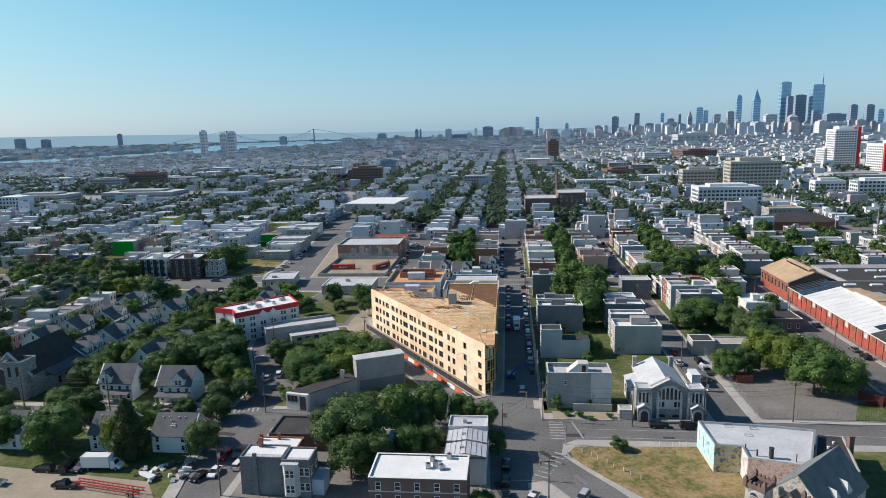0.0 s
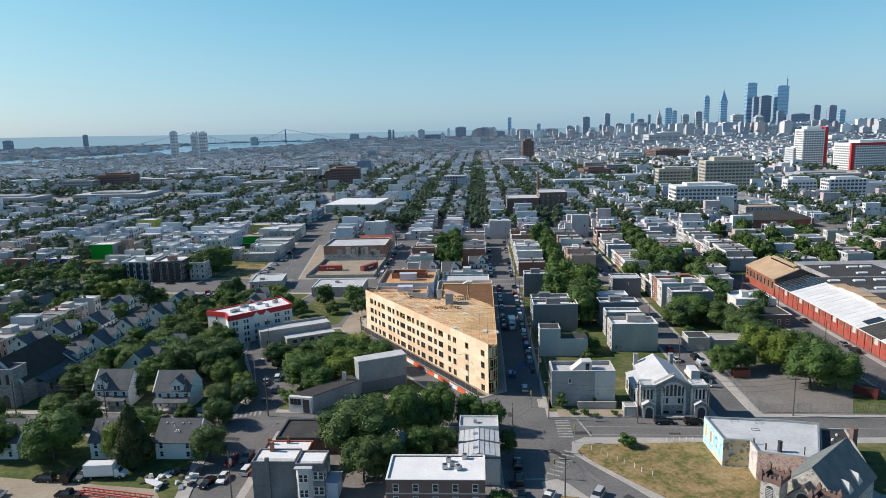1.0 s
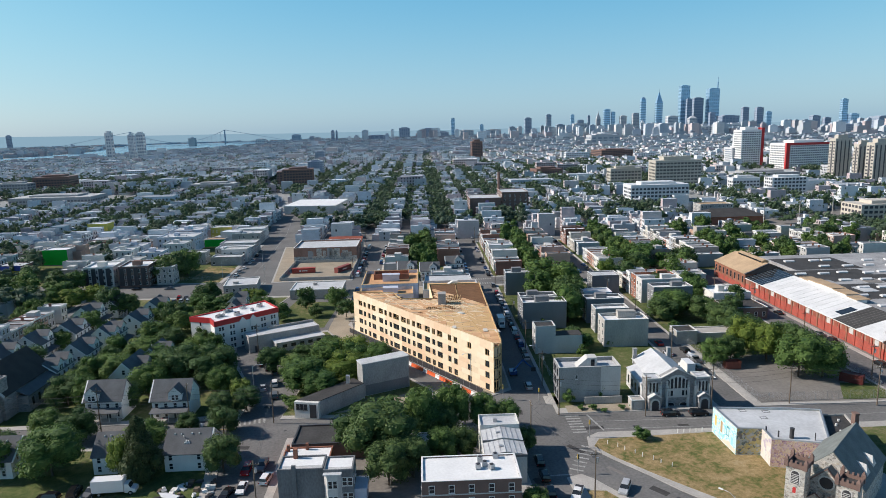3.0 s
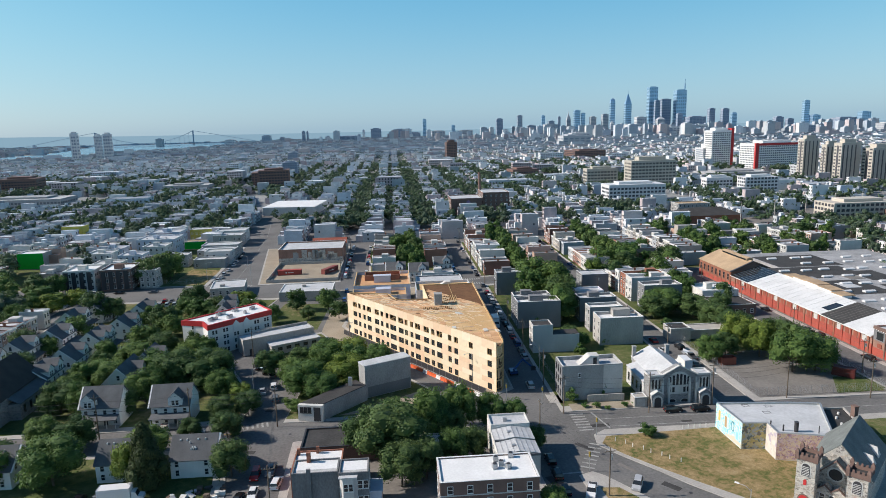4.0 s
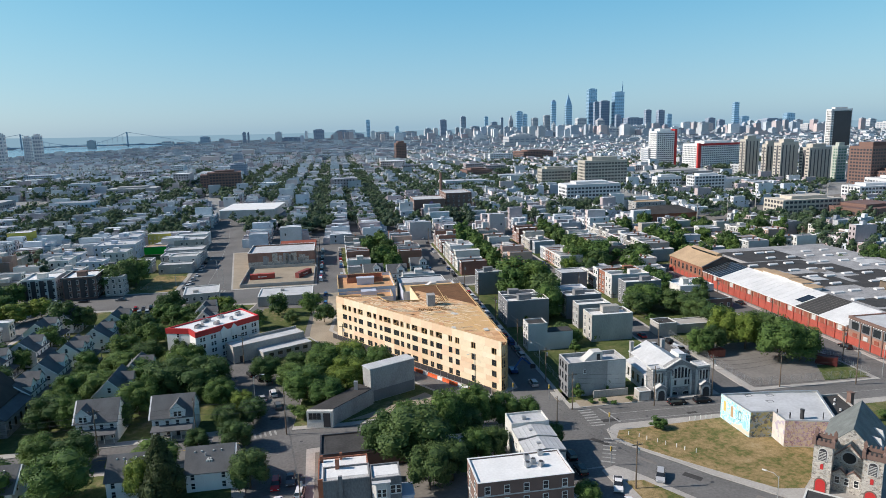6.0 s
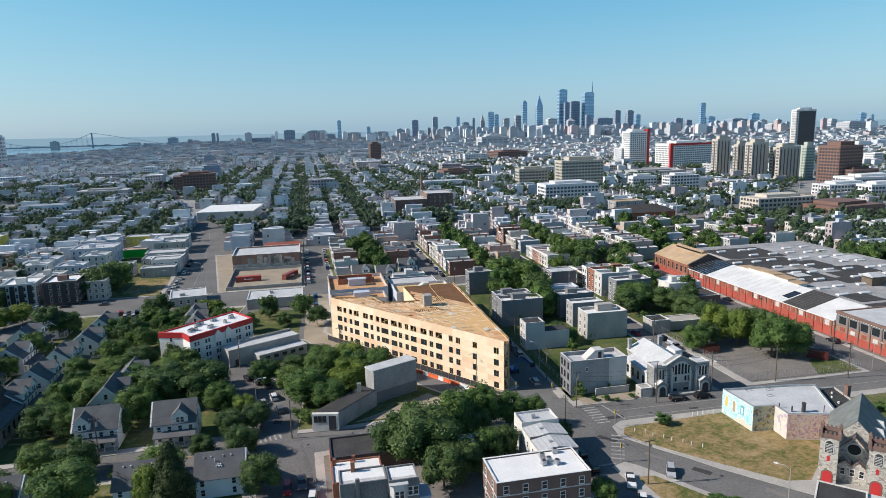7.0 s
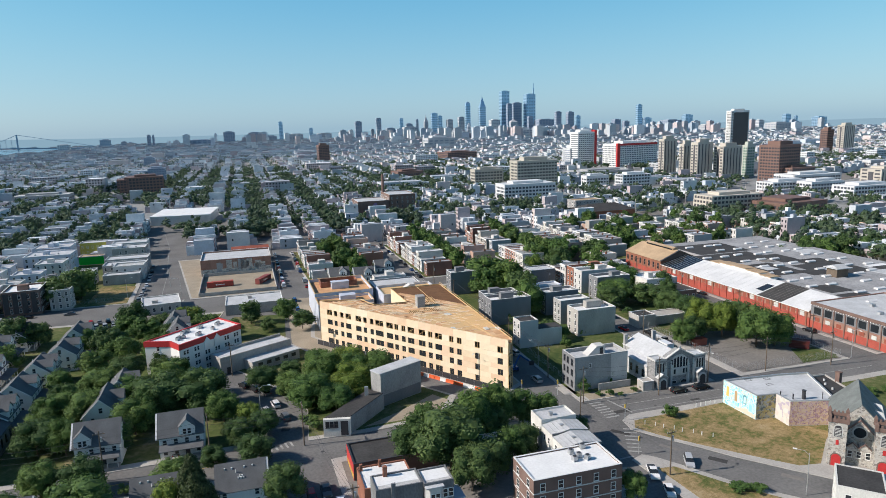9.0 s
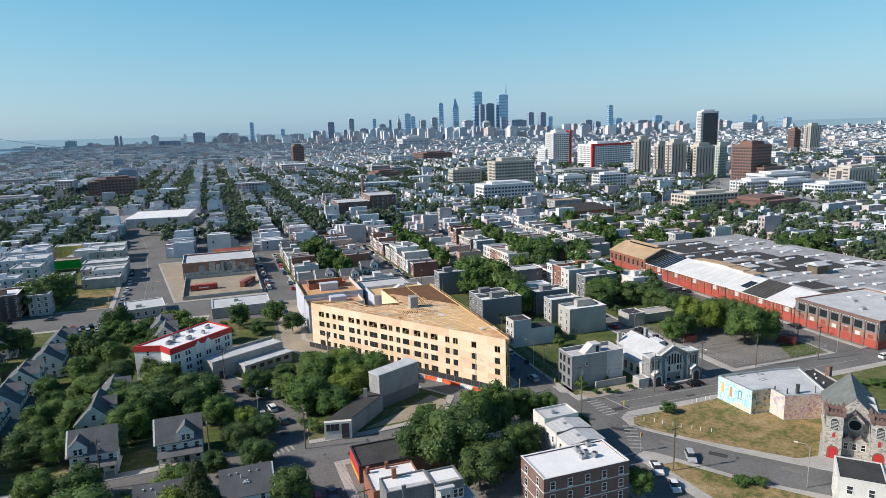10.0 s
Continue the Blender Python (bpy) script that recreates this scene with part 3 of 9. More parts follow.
slab("weedy_strip", gp([(9, -14.6), (28.5, -14.6), (28.5, -10.2), (9, -10.4)]), 0.14, 0.19, "dirt", "bare dirt and weeds along the pavement", "ground")
slab("apron", gp([(4.4, -9.0), (7.9, -9.8), (7.9, -4.2), (4.4, -3.4)]), 0.0, 0.17, "concrete", "pale new concrete apron before the corner house", "pavement")
slab("lawn", [(76, 138), (158, 131), (158, 112), (82, 116)], 0.14, 0.18, "grass", "rough grass beside the road", "lawn")
# the lower island
pavement([(16.0, 126.5), (19.5, 127.5), (21.5, 125.2), (24, 120.5), (29, 110.5), (34, 103), (44, 90), (16, 90), (15.5, 110)], None)
slab("verge", [(18.5, 121), (22.3, 120.2), (27.5, 110), (33, 101.5), (38, 94), (18, 94)], 0.14, 0.18, "dry", "weedy dry verge on the traffic island", "lawn")
# the construction block with its diagonal side, and the houses behind it
pavement(gp([(-3.5, 2), (-3.5, 128), (-50, 128), (-57, 70), (-46, 48), (-11, -3)]), "dirt", 1.5)
# the diagonal's other side: the grove, low grey buildings
pavement(gp([(-66, -12), (-64.5, 6), (-68, 20), (-74, 28), (-84, 46), (-90, 56), (-64, 64), (-58, 52), (-24, 1), (-31, -10.5), (-52, -12.5)]), "grass", 2)
# left block of gabled houses
pavement(gp([(-77, -11), (-77, 2), (-81, 14), (-90, 34), (-97, 62), (-88, 118), (-128, 120), (-172, 122), (-172, -14)]), "grass", 3)
pavement(gp([(-180, -14), (-330, -14), (-330, 122), (-180, 122)]), "grass", 3)
# near left and near middle blocks
pavement(gp([(-77, -24), (-220, -24), (-220, -140), (-70, -140), (-71, -55)]), "grass", 3)
pavement(gp([(-62, -23), (-29, -20), (-13, -20), (-7, -27), (-6, -52), (-6, -140), (-60, -140)]), "lot", 3)
slab("dirt_yard", gp([(-80, -50), (-122, -45), (-150, -47), (-150, -75), (-74, -75), (-74, -58)]), 0.16, 0.19, "dirt", "bare dirt yard with tyre tracks", "ground")
slab("parking_lot", gp([(60.8, -13), (97, -14), (97, 12), (82, 22), (60.8, 24)]), 0.16, 0.20, "lot", "empty worn asphalt parking lot", "ground")
# far side of the second cross street
pavement(gp([(-103, 145), (-63, 145), (-64, 245), (-116, 245)]), "dirt", 2)
pavement(gp([(-49, 143), (-7, 143), (-7, 245), (-52, 245)]), "grass", 2.5)
pavement(gp([(6, 143), (49, 143), (49, 245), (6, 245)]), "grass", 2.5)
pavement(gp([(58, 143), (99, 143), (99, 245), (58, 245)]), "grass", 2.5)
pavement(gp([(110, 143), (330, 143), (330, 245), (110, 245)]), "grass", 2.5)
pavement(gp([(-127.5, 148), (-330, 156), (-330, 255), (-132, 255)]), "grass", 2.5)
pavement(gp([(-101, 104), (-112, 137), (-128, 135), (-128, 128), (-104, 96)]), "lot", 1.5)
slab("lawn", gp([(-147, 152), (-130, 150), (-130.5, 184), (-147, 188)]), 0.17, 0.2, "dry", "sunlit patchy lawn behind a wire fence", "lawn")

slab("dirt_bank", gp([(-52, -9.5), (-34, -8.5), (-27, -1), (-30, 4), (-42, -4)]), 0.16, 0.19, "dirt", "bare dirt bank beside the grey building", "ground")
slab("pavement", gp([(58.1, -14.8), (60.8, -14.8), (60.8, 44), (58.1, 44)]), 0.14, 0.19, "concrete", "pale concrete pavement along the parking lot", "pavement")
slab("lawn", gp([(83, -13), (96.8, -13.2), (96.8, -3), (89, -2)]), 0.19, 0.215, "grass", "patch of grass in the parking lot's corner", "lawn")
slab("lawn", [(229, 258), (243, 216), (300, 236), (310, 262)], 0.16, 0.2, "dry", "sun-dried grass behind the works", "lawn")
slab("rough_lot", gp([(-88, 66), (-66, 68), (-64, 104), (-84, 108)]), 0.0, 0.02, "grass", "rough weedy ground between the trees", "ground")
slab("dirt_track", gp([(-60, 42), (-50, 54), (-51.5, 128), (-62, 128), (-64, 66)]), 0.0, 0.012, "dirt", "bare pale dirt street beside the building site", "road")
# markings
def stripes(name, v0, u0, v1, u1, n, length, width, m="paint", label="worn white zebra crossing bars on asphalt"):
    """n bars spread from one point to another, each lying across that line."""
    a, b = Vector(G(v0, u0)), Vector(G(v1, u1))
    d = (b - a).normalized()
    side = Vector((-d.y, d.x))
    s = Shape()
    for i in range(n):
        c = a + (b - a) * (i / max(1, n - 1))
        q = [c + side * length / 2 + d * width / 2, c - side * length / 2 + d * width / 2, c - side * length / 2 - d * width / 2, c + side * length / 2 - d * width / 2]
        s.prism([tuple(k) for k in q], 0.0, 0.015)
    single(name, s, M[m], label, "road marking", kind="structure")


def stroke(pts, w, m="paint", label="worn painted road line"):
    s = Shape()
    for a, b in zip(pts, pts[1:]):
        s.beam((*a, 0.006), (*b, 0.006), w, 0.012)
    single("road_line", s, M[m], label, "road marking", kind="structure")


stripes("zebra_crossing", 9.5, -16.5, 9.5, -25.5, 7, 3.6, 0.55)
stripes("zebra_crossing", 9.5, -33, 4.5, -43, 7, 3.0, 0.5)
stripes("zebra_crossing", -70, -12.2, -76, -13.5, 6, 2.6, 0.5)
stripes("zebra_crossing", -4, 131, 5, 131, 9, 3.0, 0.5)
stripes("zebra_crossing", -4, 140, 5, 140, 9, 3.0, 0.5)
stripes("zebra_crossing", -128, 147, -106, 145, 16, 3.0, 0.6)
stroke([G(13.5, -16), G(15.5, -25)], 0.5)
stroke([G(15, -20), G(100, -21.5)], 0.18)
stroke([G(15, -24.2), G(100, -26)], 0.18)
stroke([G(-110, -18.2), G(-78, -16.5)], 0.15, "yellow_paint")
stroke([G(-2, -45), G(3, -44.8)], 0.5)
stroke([G(-116, 152), G(-118, 200), G(-126, 300), G(-140, 400)], 0.16)
for u0 in (20, 40, 60, 80, 100):
    stroke([G(-66, 30 + u0 * 0.2), G(-66.5, 31 + u0 * 0.2)], 0.1)

pr = random.Random(77)
patches = [(22, 138.5, -58), (27.5, 127.5, -58), (33, 118.6, -56), (41.5, 106.6, -56), (46.5, 99.5, -52), (17.6, 150, 5), (14.2, 160, 80), (30, 148, -5), (52, 145.6, -5), (74, 145.4, -5), (-3.5, 168, 60), (-18, 190, 60), (-40, 158, -12), (-56, 153, -12), (-76, 163, 80), (-52, 176, 70), (8, 133, -80), (10, 125, -80)]
for x, y, turn in patches:
    L, W = pr.uniform(2.0, 5.5), pr.uniform(0.9, 2.2)
    single("road_patch", Shape().box(-L / 2, L / 2, -W / 2, W / 2, 0.0, 0.006), M["dark_roof" if pr.random() < 0.25 else "lot"], "patch of different asphalt in the road", "road patch", kind="structure", at=pose(x, y, 0.001, 0, 0, turn))
for x, y in ((20, 146), (24.8, 134.2), (35.5, 115.5), (13.5, 152.8), (40, 147.2), (-46, 160.4), (6.2, 171), (-12, 182)):
    single("manhole_cover", Shape().tube((0, 0, 0), (0, 0, 0.012), 0.4, n=14), M["dark_metal"], "dark iron manhole cover in the road", "manhole cover", "manhole covers", at=pose(x, y, 0.001))

# ---- construction building ----
cl, cc = Vector((-28.6, 241.0)), Vector((10.1, 173.4))
FL = (cc - cl).length
FA = math.degrees(math.atan2(cc.y - cl.y, cc.x - cl.x))
site = thing("construction_building", cl.x, cl.y, 0.15, FA, "four-storey timber building under construction with tan sheathing and unfinished roof", "building")
TOP, DECK = 14.6, 13.5
inv = site.matrix_basis.inverted()


def sl(x, y):
    q = inv @ Vector((x, y, 0))
    return q.x, q.y


# outline in the building's own frame: x along the diagonal front, y to the rear
OUT = [(0.0, 0.0), (FL, 0.0)] + [sl(*G(v, u)) for v, u in ((-7.3, 0.7), (-6.2, 3.0), (-6.2, 75), (-25.5, 75), (-24.5, 54), (-36, 55), (-39, 64), (-53.0, 67.5))]
# floors and partitions take the dark tone that stands for indoor shade
for k in range(4):
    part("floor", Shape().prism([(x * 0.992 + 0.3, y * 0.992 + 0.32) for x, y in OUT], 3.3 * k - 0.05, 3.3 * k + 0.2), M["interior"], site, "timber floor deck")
part("core", Shape().rim([(8, 5), (FL - 9, 5), (FL - 12, 12), (12, 12)], 0.2, 0.2, 13.2), M["interior"], site, "inner partitions coloured dark for indoor shade")
# front openings: (middle, width)
BAYS = [(4.9, 2.58), (7.9, 1.57), (11.0, 1.57), (14.1, 2.58), (18.9, 2.58), (22.0, 1.57), (25.1, 1.57), (28.5, 3.52), (33.0, 2.81), (35.9, 1.63), (38.9, 1.63), (42.0, 2.70), (46.5, 2.70), (49.8, 1.63), (53.0, 2.70), (57.9, 1.63), (60.8, 1.75), (67.3, 1.75), (75.2, 1.87)]
SILLS = [0.15, 3.6, 6.85, 10.3]
HEAD = 1.9
edges = [0.0]
for c, w in BAYS:
    edges += [c - w / 2, c + w / 2]
edges.append(FL)
PANEL = {}


def panel(x0, x1, z0, z1):
    """One sheathing panel, 4 cm proud of the studs, with a narrow joint round it."""
    key = (round(x1 - x0, 2), round(z1 - z0, 2))
    if key not in PANEL:
        a, b = key
        PANEL[key] = mesh("sheathing_panel", Shape().box(0.008, a - 0.008, -0.03, 0.14, 0.008, b - 0.008), M["osb"])
    part("sheathing_panel", PANEL[key], None, front, "", pose(x0, 0, z0))


front = part("front_wall", Shape().box(0, FL, 0.14, 0.2, -0.15, 0.2).box(0, FL, 0.14, 0.2, DECK - 0.3, DECK), M["lumber"], site, "tan sheathed front wall with empty window openings")
bands = [(-0.1, SILLS[0])]
for k in range(3):
    bands.append((SILLS[k] + HEAD, SILLS[k + 1]))
bands.append((SILLS[3] + HEAD, TOP))
for k, (z0, z1) in enumerate(bands):
    x, j = 0.0, 0
    while x < FL - 0.05:
        w = min(4.88 if (j + k) % 3 else 3.66, FL - x)
        panel(x, x + w, z0, z1)
        x, j = x + w, j + 1
for k, z in enumerate(SILLS):
    for i in range(0, len(edges) - 1, 2):
        a, b = edges[i], edges[i + 1]
        n = max(1, round((b - a) / 3.2))
        for j in range(n):
            panel(a + (b - a) * j / n, a + (b - a) * (j + 1) / n, z, z + HEAD)
    for c, w in BAYS:
        t = 0.07
        win = part("window", Shape().ring(c - w / 2, c + w / 2, z, z + HEAD, t, -0.02, 0.2), M["lumber"], site, "raw timber window opening")
        if w > 1.6:
            part("mullion", Shape().box(c - t / 2, c + t / 2, 0.05, 0.2, z + t, z + HEAD - t), M["lumber"], win)
        if k == 3 and w > 2:
            part("brace", Shape().beam((c - w / 2 + t, 0.3, z + 0.2), (c + w / 2 - t, 0.3, z + HEAD - 0.2), 0.08, 0.12), M["lumber"], win)
        if k < 3:
            part("pane", Shape().box(c - w / 2 + t, c + w / 2 - t, 0.05, 0.08, z + t, z + HEAD - t), M["glass"], win)
# chamfered corner and street side: open studs, floor edges, partial sheathing
STUD = mesh("stud", Shape().box(-0.05, 0.05, -0.07, 0.07, 0, DECK), M["lumber"])
for i in range(1, len(OUT)):
    a, b = Vector(OUT[i]), Vector(OUT[(i + 1) % len(OUT)])
    d = (b - a).normalized()
    open_side = i in (1, 2, 3)
    n = max(2, int((b - a).length / (1.1 if open_side else 3.2)))
    for j in range(n + 1):
        q = a + (b - a) * j / n
        part("stud", STUD, None, site, "", pose(q.x, q.y, 0, 0, 0, math.degrees(math.atan2(d.y, d.x))))
    for k in range(5):
        z = 3.3 * k + 0.1
        part("floor_edge", Shape().beam((a.x, a.y, z), (b.x, b.y, z), 0.16, 0.35), M["lumber"], site)
        if open_side:
            part("rail", Shape().beam((a.x, a.y, z + 1.0), (b.x, b.y, z + 1.0), 0.1, 0.1), M["lumber"], site)
    if not open_side:
        nrm = Vector((d.y, -d.x)) * 0.06
        a2, b2 = a + nrm, b + nrm
        part("side_wall", Shape().beam((a2.x, a2.y, DECK / 2), (b2.x, b2.y, DECK / 2), 0.1, DECK), M["osb"], site, "tan sheathed side wall")
    else:
        nrm = Vector((-d.y, d.x)) * 0.5
        for j in range(n):
            for k in range(4):
                if random.random() < 0.45:
                    q0, q1 = a + nrm + (b - a) * j / n, a + nrm + (b - a) * (j + 1) / n
                    part("side_panel", Shape().beam((q0.x, q0.y, 3.3 * k + 1.8), (q1.x, q1.y, 3.3 * k + 1.8), 0.05, 2.8), M["osb"], site)
part("parapet", Shape().box(0, FL, 0.2, 0.4, DECK, TOP - 0.02), M["lumber"], site, "raw timber parapet")
# roof deck of separate boards, each a slightly different tone
part("roof_deck", Shape().prism(OUT, DECK - 0.28, DECK - 0.08), M["under_deck"], site, "timber below the open joists, coloured dark for shade")


def inside(x, y, poly):
    r = False
    for i in range(len(poly)):
        (x1, y1), (x2, y2) = poly[i - 1], poly[i]
        if (y1 > y) != (y2 > y) and x < (x2 - x1) * (y - y1) / (y2 - y1) + x1:
            r = not r
    return r


old, fresh = Shape(), []
rng = random.Random(4)
street_turn = Matrix.Rotation(radians(-GRID - FA), 2)
org = Vector(sl(*G(-6.2, 75)))
# bays where the joists lie open: street coordinates (v0, v1, u0, u1)
OPEN_BAYS = [(-14.6, -5.8, 16, 39), (-20.0, -14.4, 47.5, 58), (-27, -15, 40, 43.5)]


def street_place(p):
    q = street_turn.inverted() @ (p - org)
    return -6.2 + q.x, 75 + q.y


def lay(q, odds, flip):
    """One board, unless it would cover an open bay."""
    v, u = street_place((q[0] + q[2]) / 2)
    if any(a < v < b and c < u < d for a, b, c, d in OPEN_BAYS[1:]):
        return
    if OPEN_BAYS[0][0] < v < OPEN_BAYS[0][1] and 14 < u < 44:
        odds = 0.95
    if -26 < v < -14.4 and 17 < u < 38 and v > -26 + (38 - u) * 0.35:
        odds = 0.92
    z = DECK - 0.07 + rng.random() * 0.02
    F = [(4, 7, 6, 5), (0, 1, 5, 4), (1, 2, 6, 5), (2, 3, 7, 6), (3, 0, 4, 7)] if flip else [(4, 5, 6, 7), (0, 4, 5, 1), (1, 5, 6, 2), (2, 6, 7, 3), (3, 7, 4, 0)]
    if rng.random() < odds:
        a = q[3] if flip else q[0]
        d = q[1] - q[0]
        fresh.append((Vector((a.x, a.y, z)), math.degrees(math.atan2(d.y, d.x))))
    else:
        old.add([(p.x, p.y, z) for p in q] + [(p.x, p.y, z + 0.04) for p in q], F)


for i in range(-22, 2):
    for j in range(-2, 62):
        # boards follow the street on the right wing, the diagonal on the left one
        q = [org + street_turn @ Vector((i * 2.44 + a, -j * 1.22 - b)) for a, b in ((0.02, 0), (2.42, 0), (2.42, 1.2), (0.02, 1.2))]
        if all(inside(p.x, p.y, OUT) for p in q) and (q[0].x > 34 + q[0].y * 0.35):
            lay(q, 0.05, True)
for i in range(0, 34):
    for j in range(0, 22):
        q = [Vector((0.3 + i * 2.44 + a + (j % 2) * 1.1, 0.45 + j * 1.22 + b)) for a, b in ((0, 0), (2.42, 0), (2.42, 1.2), (0, 1.2))]
        if all(inside(p.x, p.y, OUT) for p in q) and not (q[0].x > 34 + q[0].y * 0.35):
            lay(q, 0.04 if i < 18 else 0.12, False)
tagged(part("weathered_deck", old, M["deck"], site, "weathered brown roof sheathing boards"), kind="stuff")
FRESH = mesh("roof_board", Shape().box(0.0, 2.4, 0.0, 1.2, 0, 0.04), M["deck_new"])
for p, turn in fresh:
    part("roof_board", FRESH, None, site, "", pose(p.x, p.y, p.z, 0, 0, turn))
# exposed joists in the open bays, with blocking between them
s = Shape()
for v0, v1, u0, u1 in OPEN_BAYS:
    v = v0
    while v <= v1:
        pieces = int((u1 - u0) / 1.5)
        for k in range(pieces):
            a, b = Vector(sl(*G(v, u0 + (u1 - u0) * k / pieces + 0.12))), Vector(sl(*G(v, u0 + (u1 - u0) * (k + 1) / pieces - 0.12)))
            if inside(a.x, a.y, OUT) and inside(b.x, b.y, OUT):
                s.beam((a.x, a.y, DECK - 0.02), (b.x, b.y, DECK - 0.02), 0.11, 0.22)
        v += 0.62
tagged(part("roof_joist", s, M["lumber"], site, "exposed roof joists"), kind="stuff")
# raised edges and loose lumber
s = Shape()
for i in range(2, len(OUT)):
    a, b = OUT[i], OUT[(i + 1) % len(OUT)]
    s.beam((*a, DECK + 0.1), (*b, DECK + 0.1), 0.12, 0.3)
ridge = [Vector(sl(*G(-9.5, 4))), Vector(sl(*G(-15.5, 44))), Vector(sl(*G(-15.5, 75)))]
for a, b in zip(ridge, ridge[1:]):
    s.beam((a.x, a.y, DECK + 0.05), (b.x, b.y, DECK + 0.05), 0.12, 0.16)
part("roof_kerb", s, M["lumber"], site, "raised timber roof edge")
LOOSE = {}
for i in range(230):
    x, y = rng.uniform(1, 52 if i % 4 else FL - 5), rng.uniform(0.8, 24)
    L = rng.choice((2.4, 3.6, 4.9))
    if inside(x, y, OUT) and inside(x + L, y + 1, OUT):
        if L not in LOOSE:
            LOOSE[L] = mesh("loose_board", Shape().box(0, L, 0, 0.28, 0, 0.08), M["pale_lumber"])
        part("loose_board", LOOSE[L], None, site, "", pose(x, y, DECK + 0.03, 0, 0, rng.choice((-12, 0, 8, 25, 60, 62, 55))))
for i in range(4):
    x, y = rng.uniform(30, FL - 10), rng.uniform(2, 14)
    if inside(x, y, OUT):
        part("pale_sheet", Shape().box(0, 2.4, 0, 1.2, 0, rng.uniform(0.1, 0.35)), M["plaster"], site, "pale sheet lying on the deck", pose(x, y, DECK + 0.02, 0, 0, rng.uniform(-70, 20)))
q = Vector(sl(*G(-21.5, 47)))
part("stair_tower", Shape().box(-1.3, 1.3, -1.5, 1.5, 12, 17.2).box(-1.4, 1.4, -1.6, 1.6, 17.2, 17.35), M["stucco"], site, "grey block stair tower", pose(q.x, q.y, 0, 0, 0, -GRID - FA))
# site fence: dark mesh, and red and white barriers along the pavement
fence = thing("site_fence", cl.x, cl.y, 0.15, FA, "dark mesh construction fence on posts along the building", "fence")
for i in range(27):
    x = 1.5 + i * 2.9
    part("post", Shape().tube((x, -3.2, 0), (x, -3.2, 1.9), 0.04, n=6), M["metal"], fence)
    if i < 26:
        part("mesh_panel", Shape().box(x + 0.05, x + 2.85, -3.22, -3.18, 0.1, 1.8), M["dark_metal"], fence)
bar = Shape().add([(-1, -0.3, 0), (1, -0.3, 0), (1, 0.3, 0), (-1, 0.3, 0), (-1, -0.12, 0.5), (1, -0.12, 0.5), (1, 0.12, 0.5), (-1, 0.12, 0.5), (-1, -0.1, 1.0), (1, -0.1, 1.0), (1, 0.1, 1.0), (-1, 0.1, 1.0)],
                  [(0, 1, 5, 4), (1, 2, 6, 5), (2, 3, 7, 6), (3, 0, 4, 7), (4, 5, 9, 8), (5, 6, 10, 9), (6, 7, 11, 10), (7, 4, 8, 11), (8, 9, 10, 11), (3, 2, 1, 0)])
bars = [mesh("barrier", bar, M["plastic_orange"]), mesh("barrier", bar, M["plastic_white"])]
FM = site.matrix_basis
for i in range(24):
    ob = part("traffic_barrier", bars[(i // 2) % 2 if i % 5 else 0], None, None, "", FM @ pose(29 + i * 2.1, -5.2, -0.15))
    tagged(ob, ("orange-red" if bars[(i // 2) % 2 if i % 5 else 0] is bars[0] else "white") + " water-filled plastic road barrier", "barrier", "barriers along the building site")

# ---- wings behind it, wrapped in blue ----
w1 = flat_building("wrapped_building", -53, 88, 23, 26, 11.2, "wrap", "deck", "three-storey unfinished block in blue weather wrap with raw parapets", "building", parapet=1.3, trim="lumber", pitch=3.2)
part("stair_head", Shape().box(8, 15, 10, 13, 9.8, 12.6).box(7.8, 15.2, 9.8, 13.2, 12.6, 12.8), M["wrap"], w1)
part("roof_box", Shape().rim([(4, 14), (19, 14), (19, 21), (4, 21)], 0.3, 9.8, 12.2), M["redbrick"], w1, "raw reddish parapet box")
w0 = flat_building("wrapped_building", -53, 76, 21, 11, 10.0, "wrap", "deck", "lower unfinished block in blue weather wrap", "building", parapet=1.0, trim="lumber")
part("stair_head", Shape().box(9, 15, 5, 9, 9.0, 11.2), M["wrap"], w0)
w2 = flat_building("wrapped_building", -28, 77, 22, 15, 11.0, "wrap", "deck_new", "unfinished block in blue-grey weather wrap beside the street", "building", parapet=0.9, trim="stucco_light")
s = Shape()
s.add([(8, 6, 10), (12, 6, 12.6), (14, 6, 12.6), (14, 6, 10), (8, 9, 10), (12, 9, 12.6), (14, 9, 12.6), (14, 9, 10)], [(0, 3, 2, 1), (4, 5, 6, 7), (0, 1, 5, 4), (1, 2, 6, 5), (2, 3, 7, 6)])
part("stair_head", s, M["stucco_light"], w2, "sloped stair head")
w3 = flat_building("wrapped_building", -27, 94, 20, 20, 8.5, "stucco_dark", "grey_roof", "low dark flat-roofed shed behind the building site", "building", parapet=0.5)

# ---- near middle: brick block, stepped row, grey row, garage ----
b = flat_building("apartment_block", -29, -60.8, 18.8, 9.6, 8.7, "brick", "white_roof", "three-storey brown brick block with bright white flat roof", "building", sides="fl", storeys=3, parapet=0.25, pitch=3.3, wh=1.45, ww=0.9)
for z in (2.9, 5.8):
    part("stone_band", Shape().box(-0.04, 18.84, -0.05, 0.0, z, z + 0.22).box(-0.05, 0.0, 0, 9.6, z, z + 0.22), M["stone_trim"], b, "pale stone band")
for x, y, r in ((11.0, 4.6, 10), (12.4, 5.6, 0), (13.6, 4.3, 30), (11.6, 7.4, 0), (14.8, 8.6, 0)):
    hvac(b, x, y, 8.45, r)
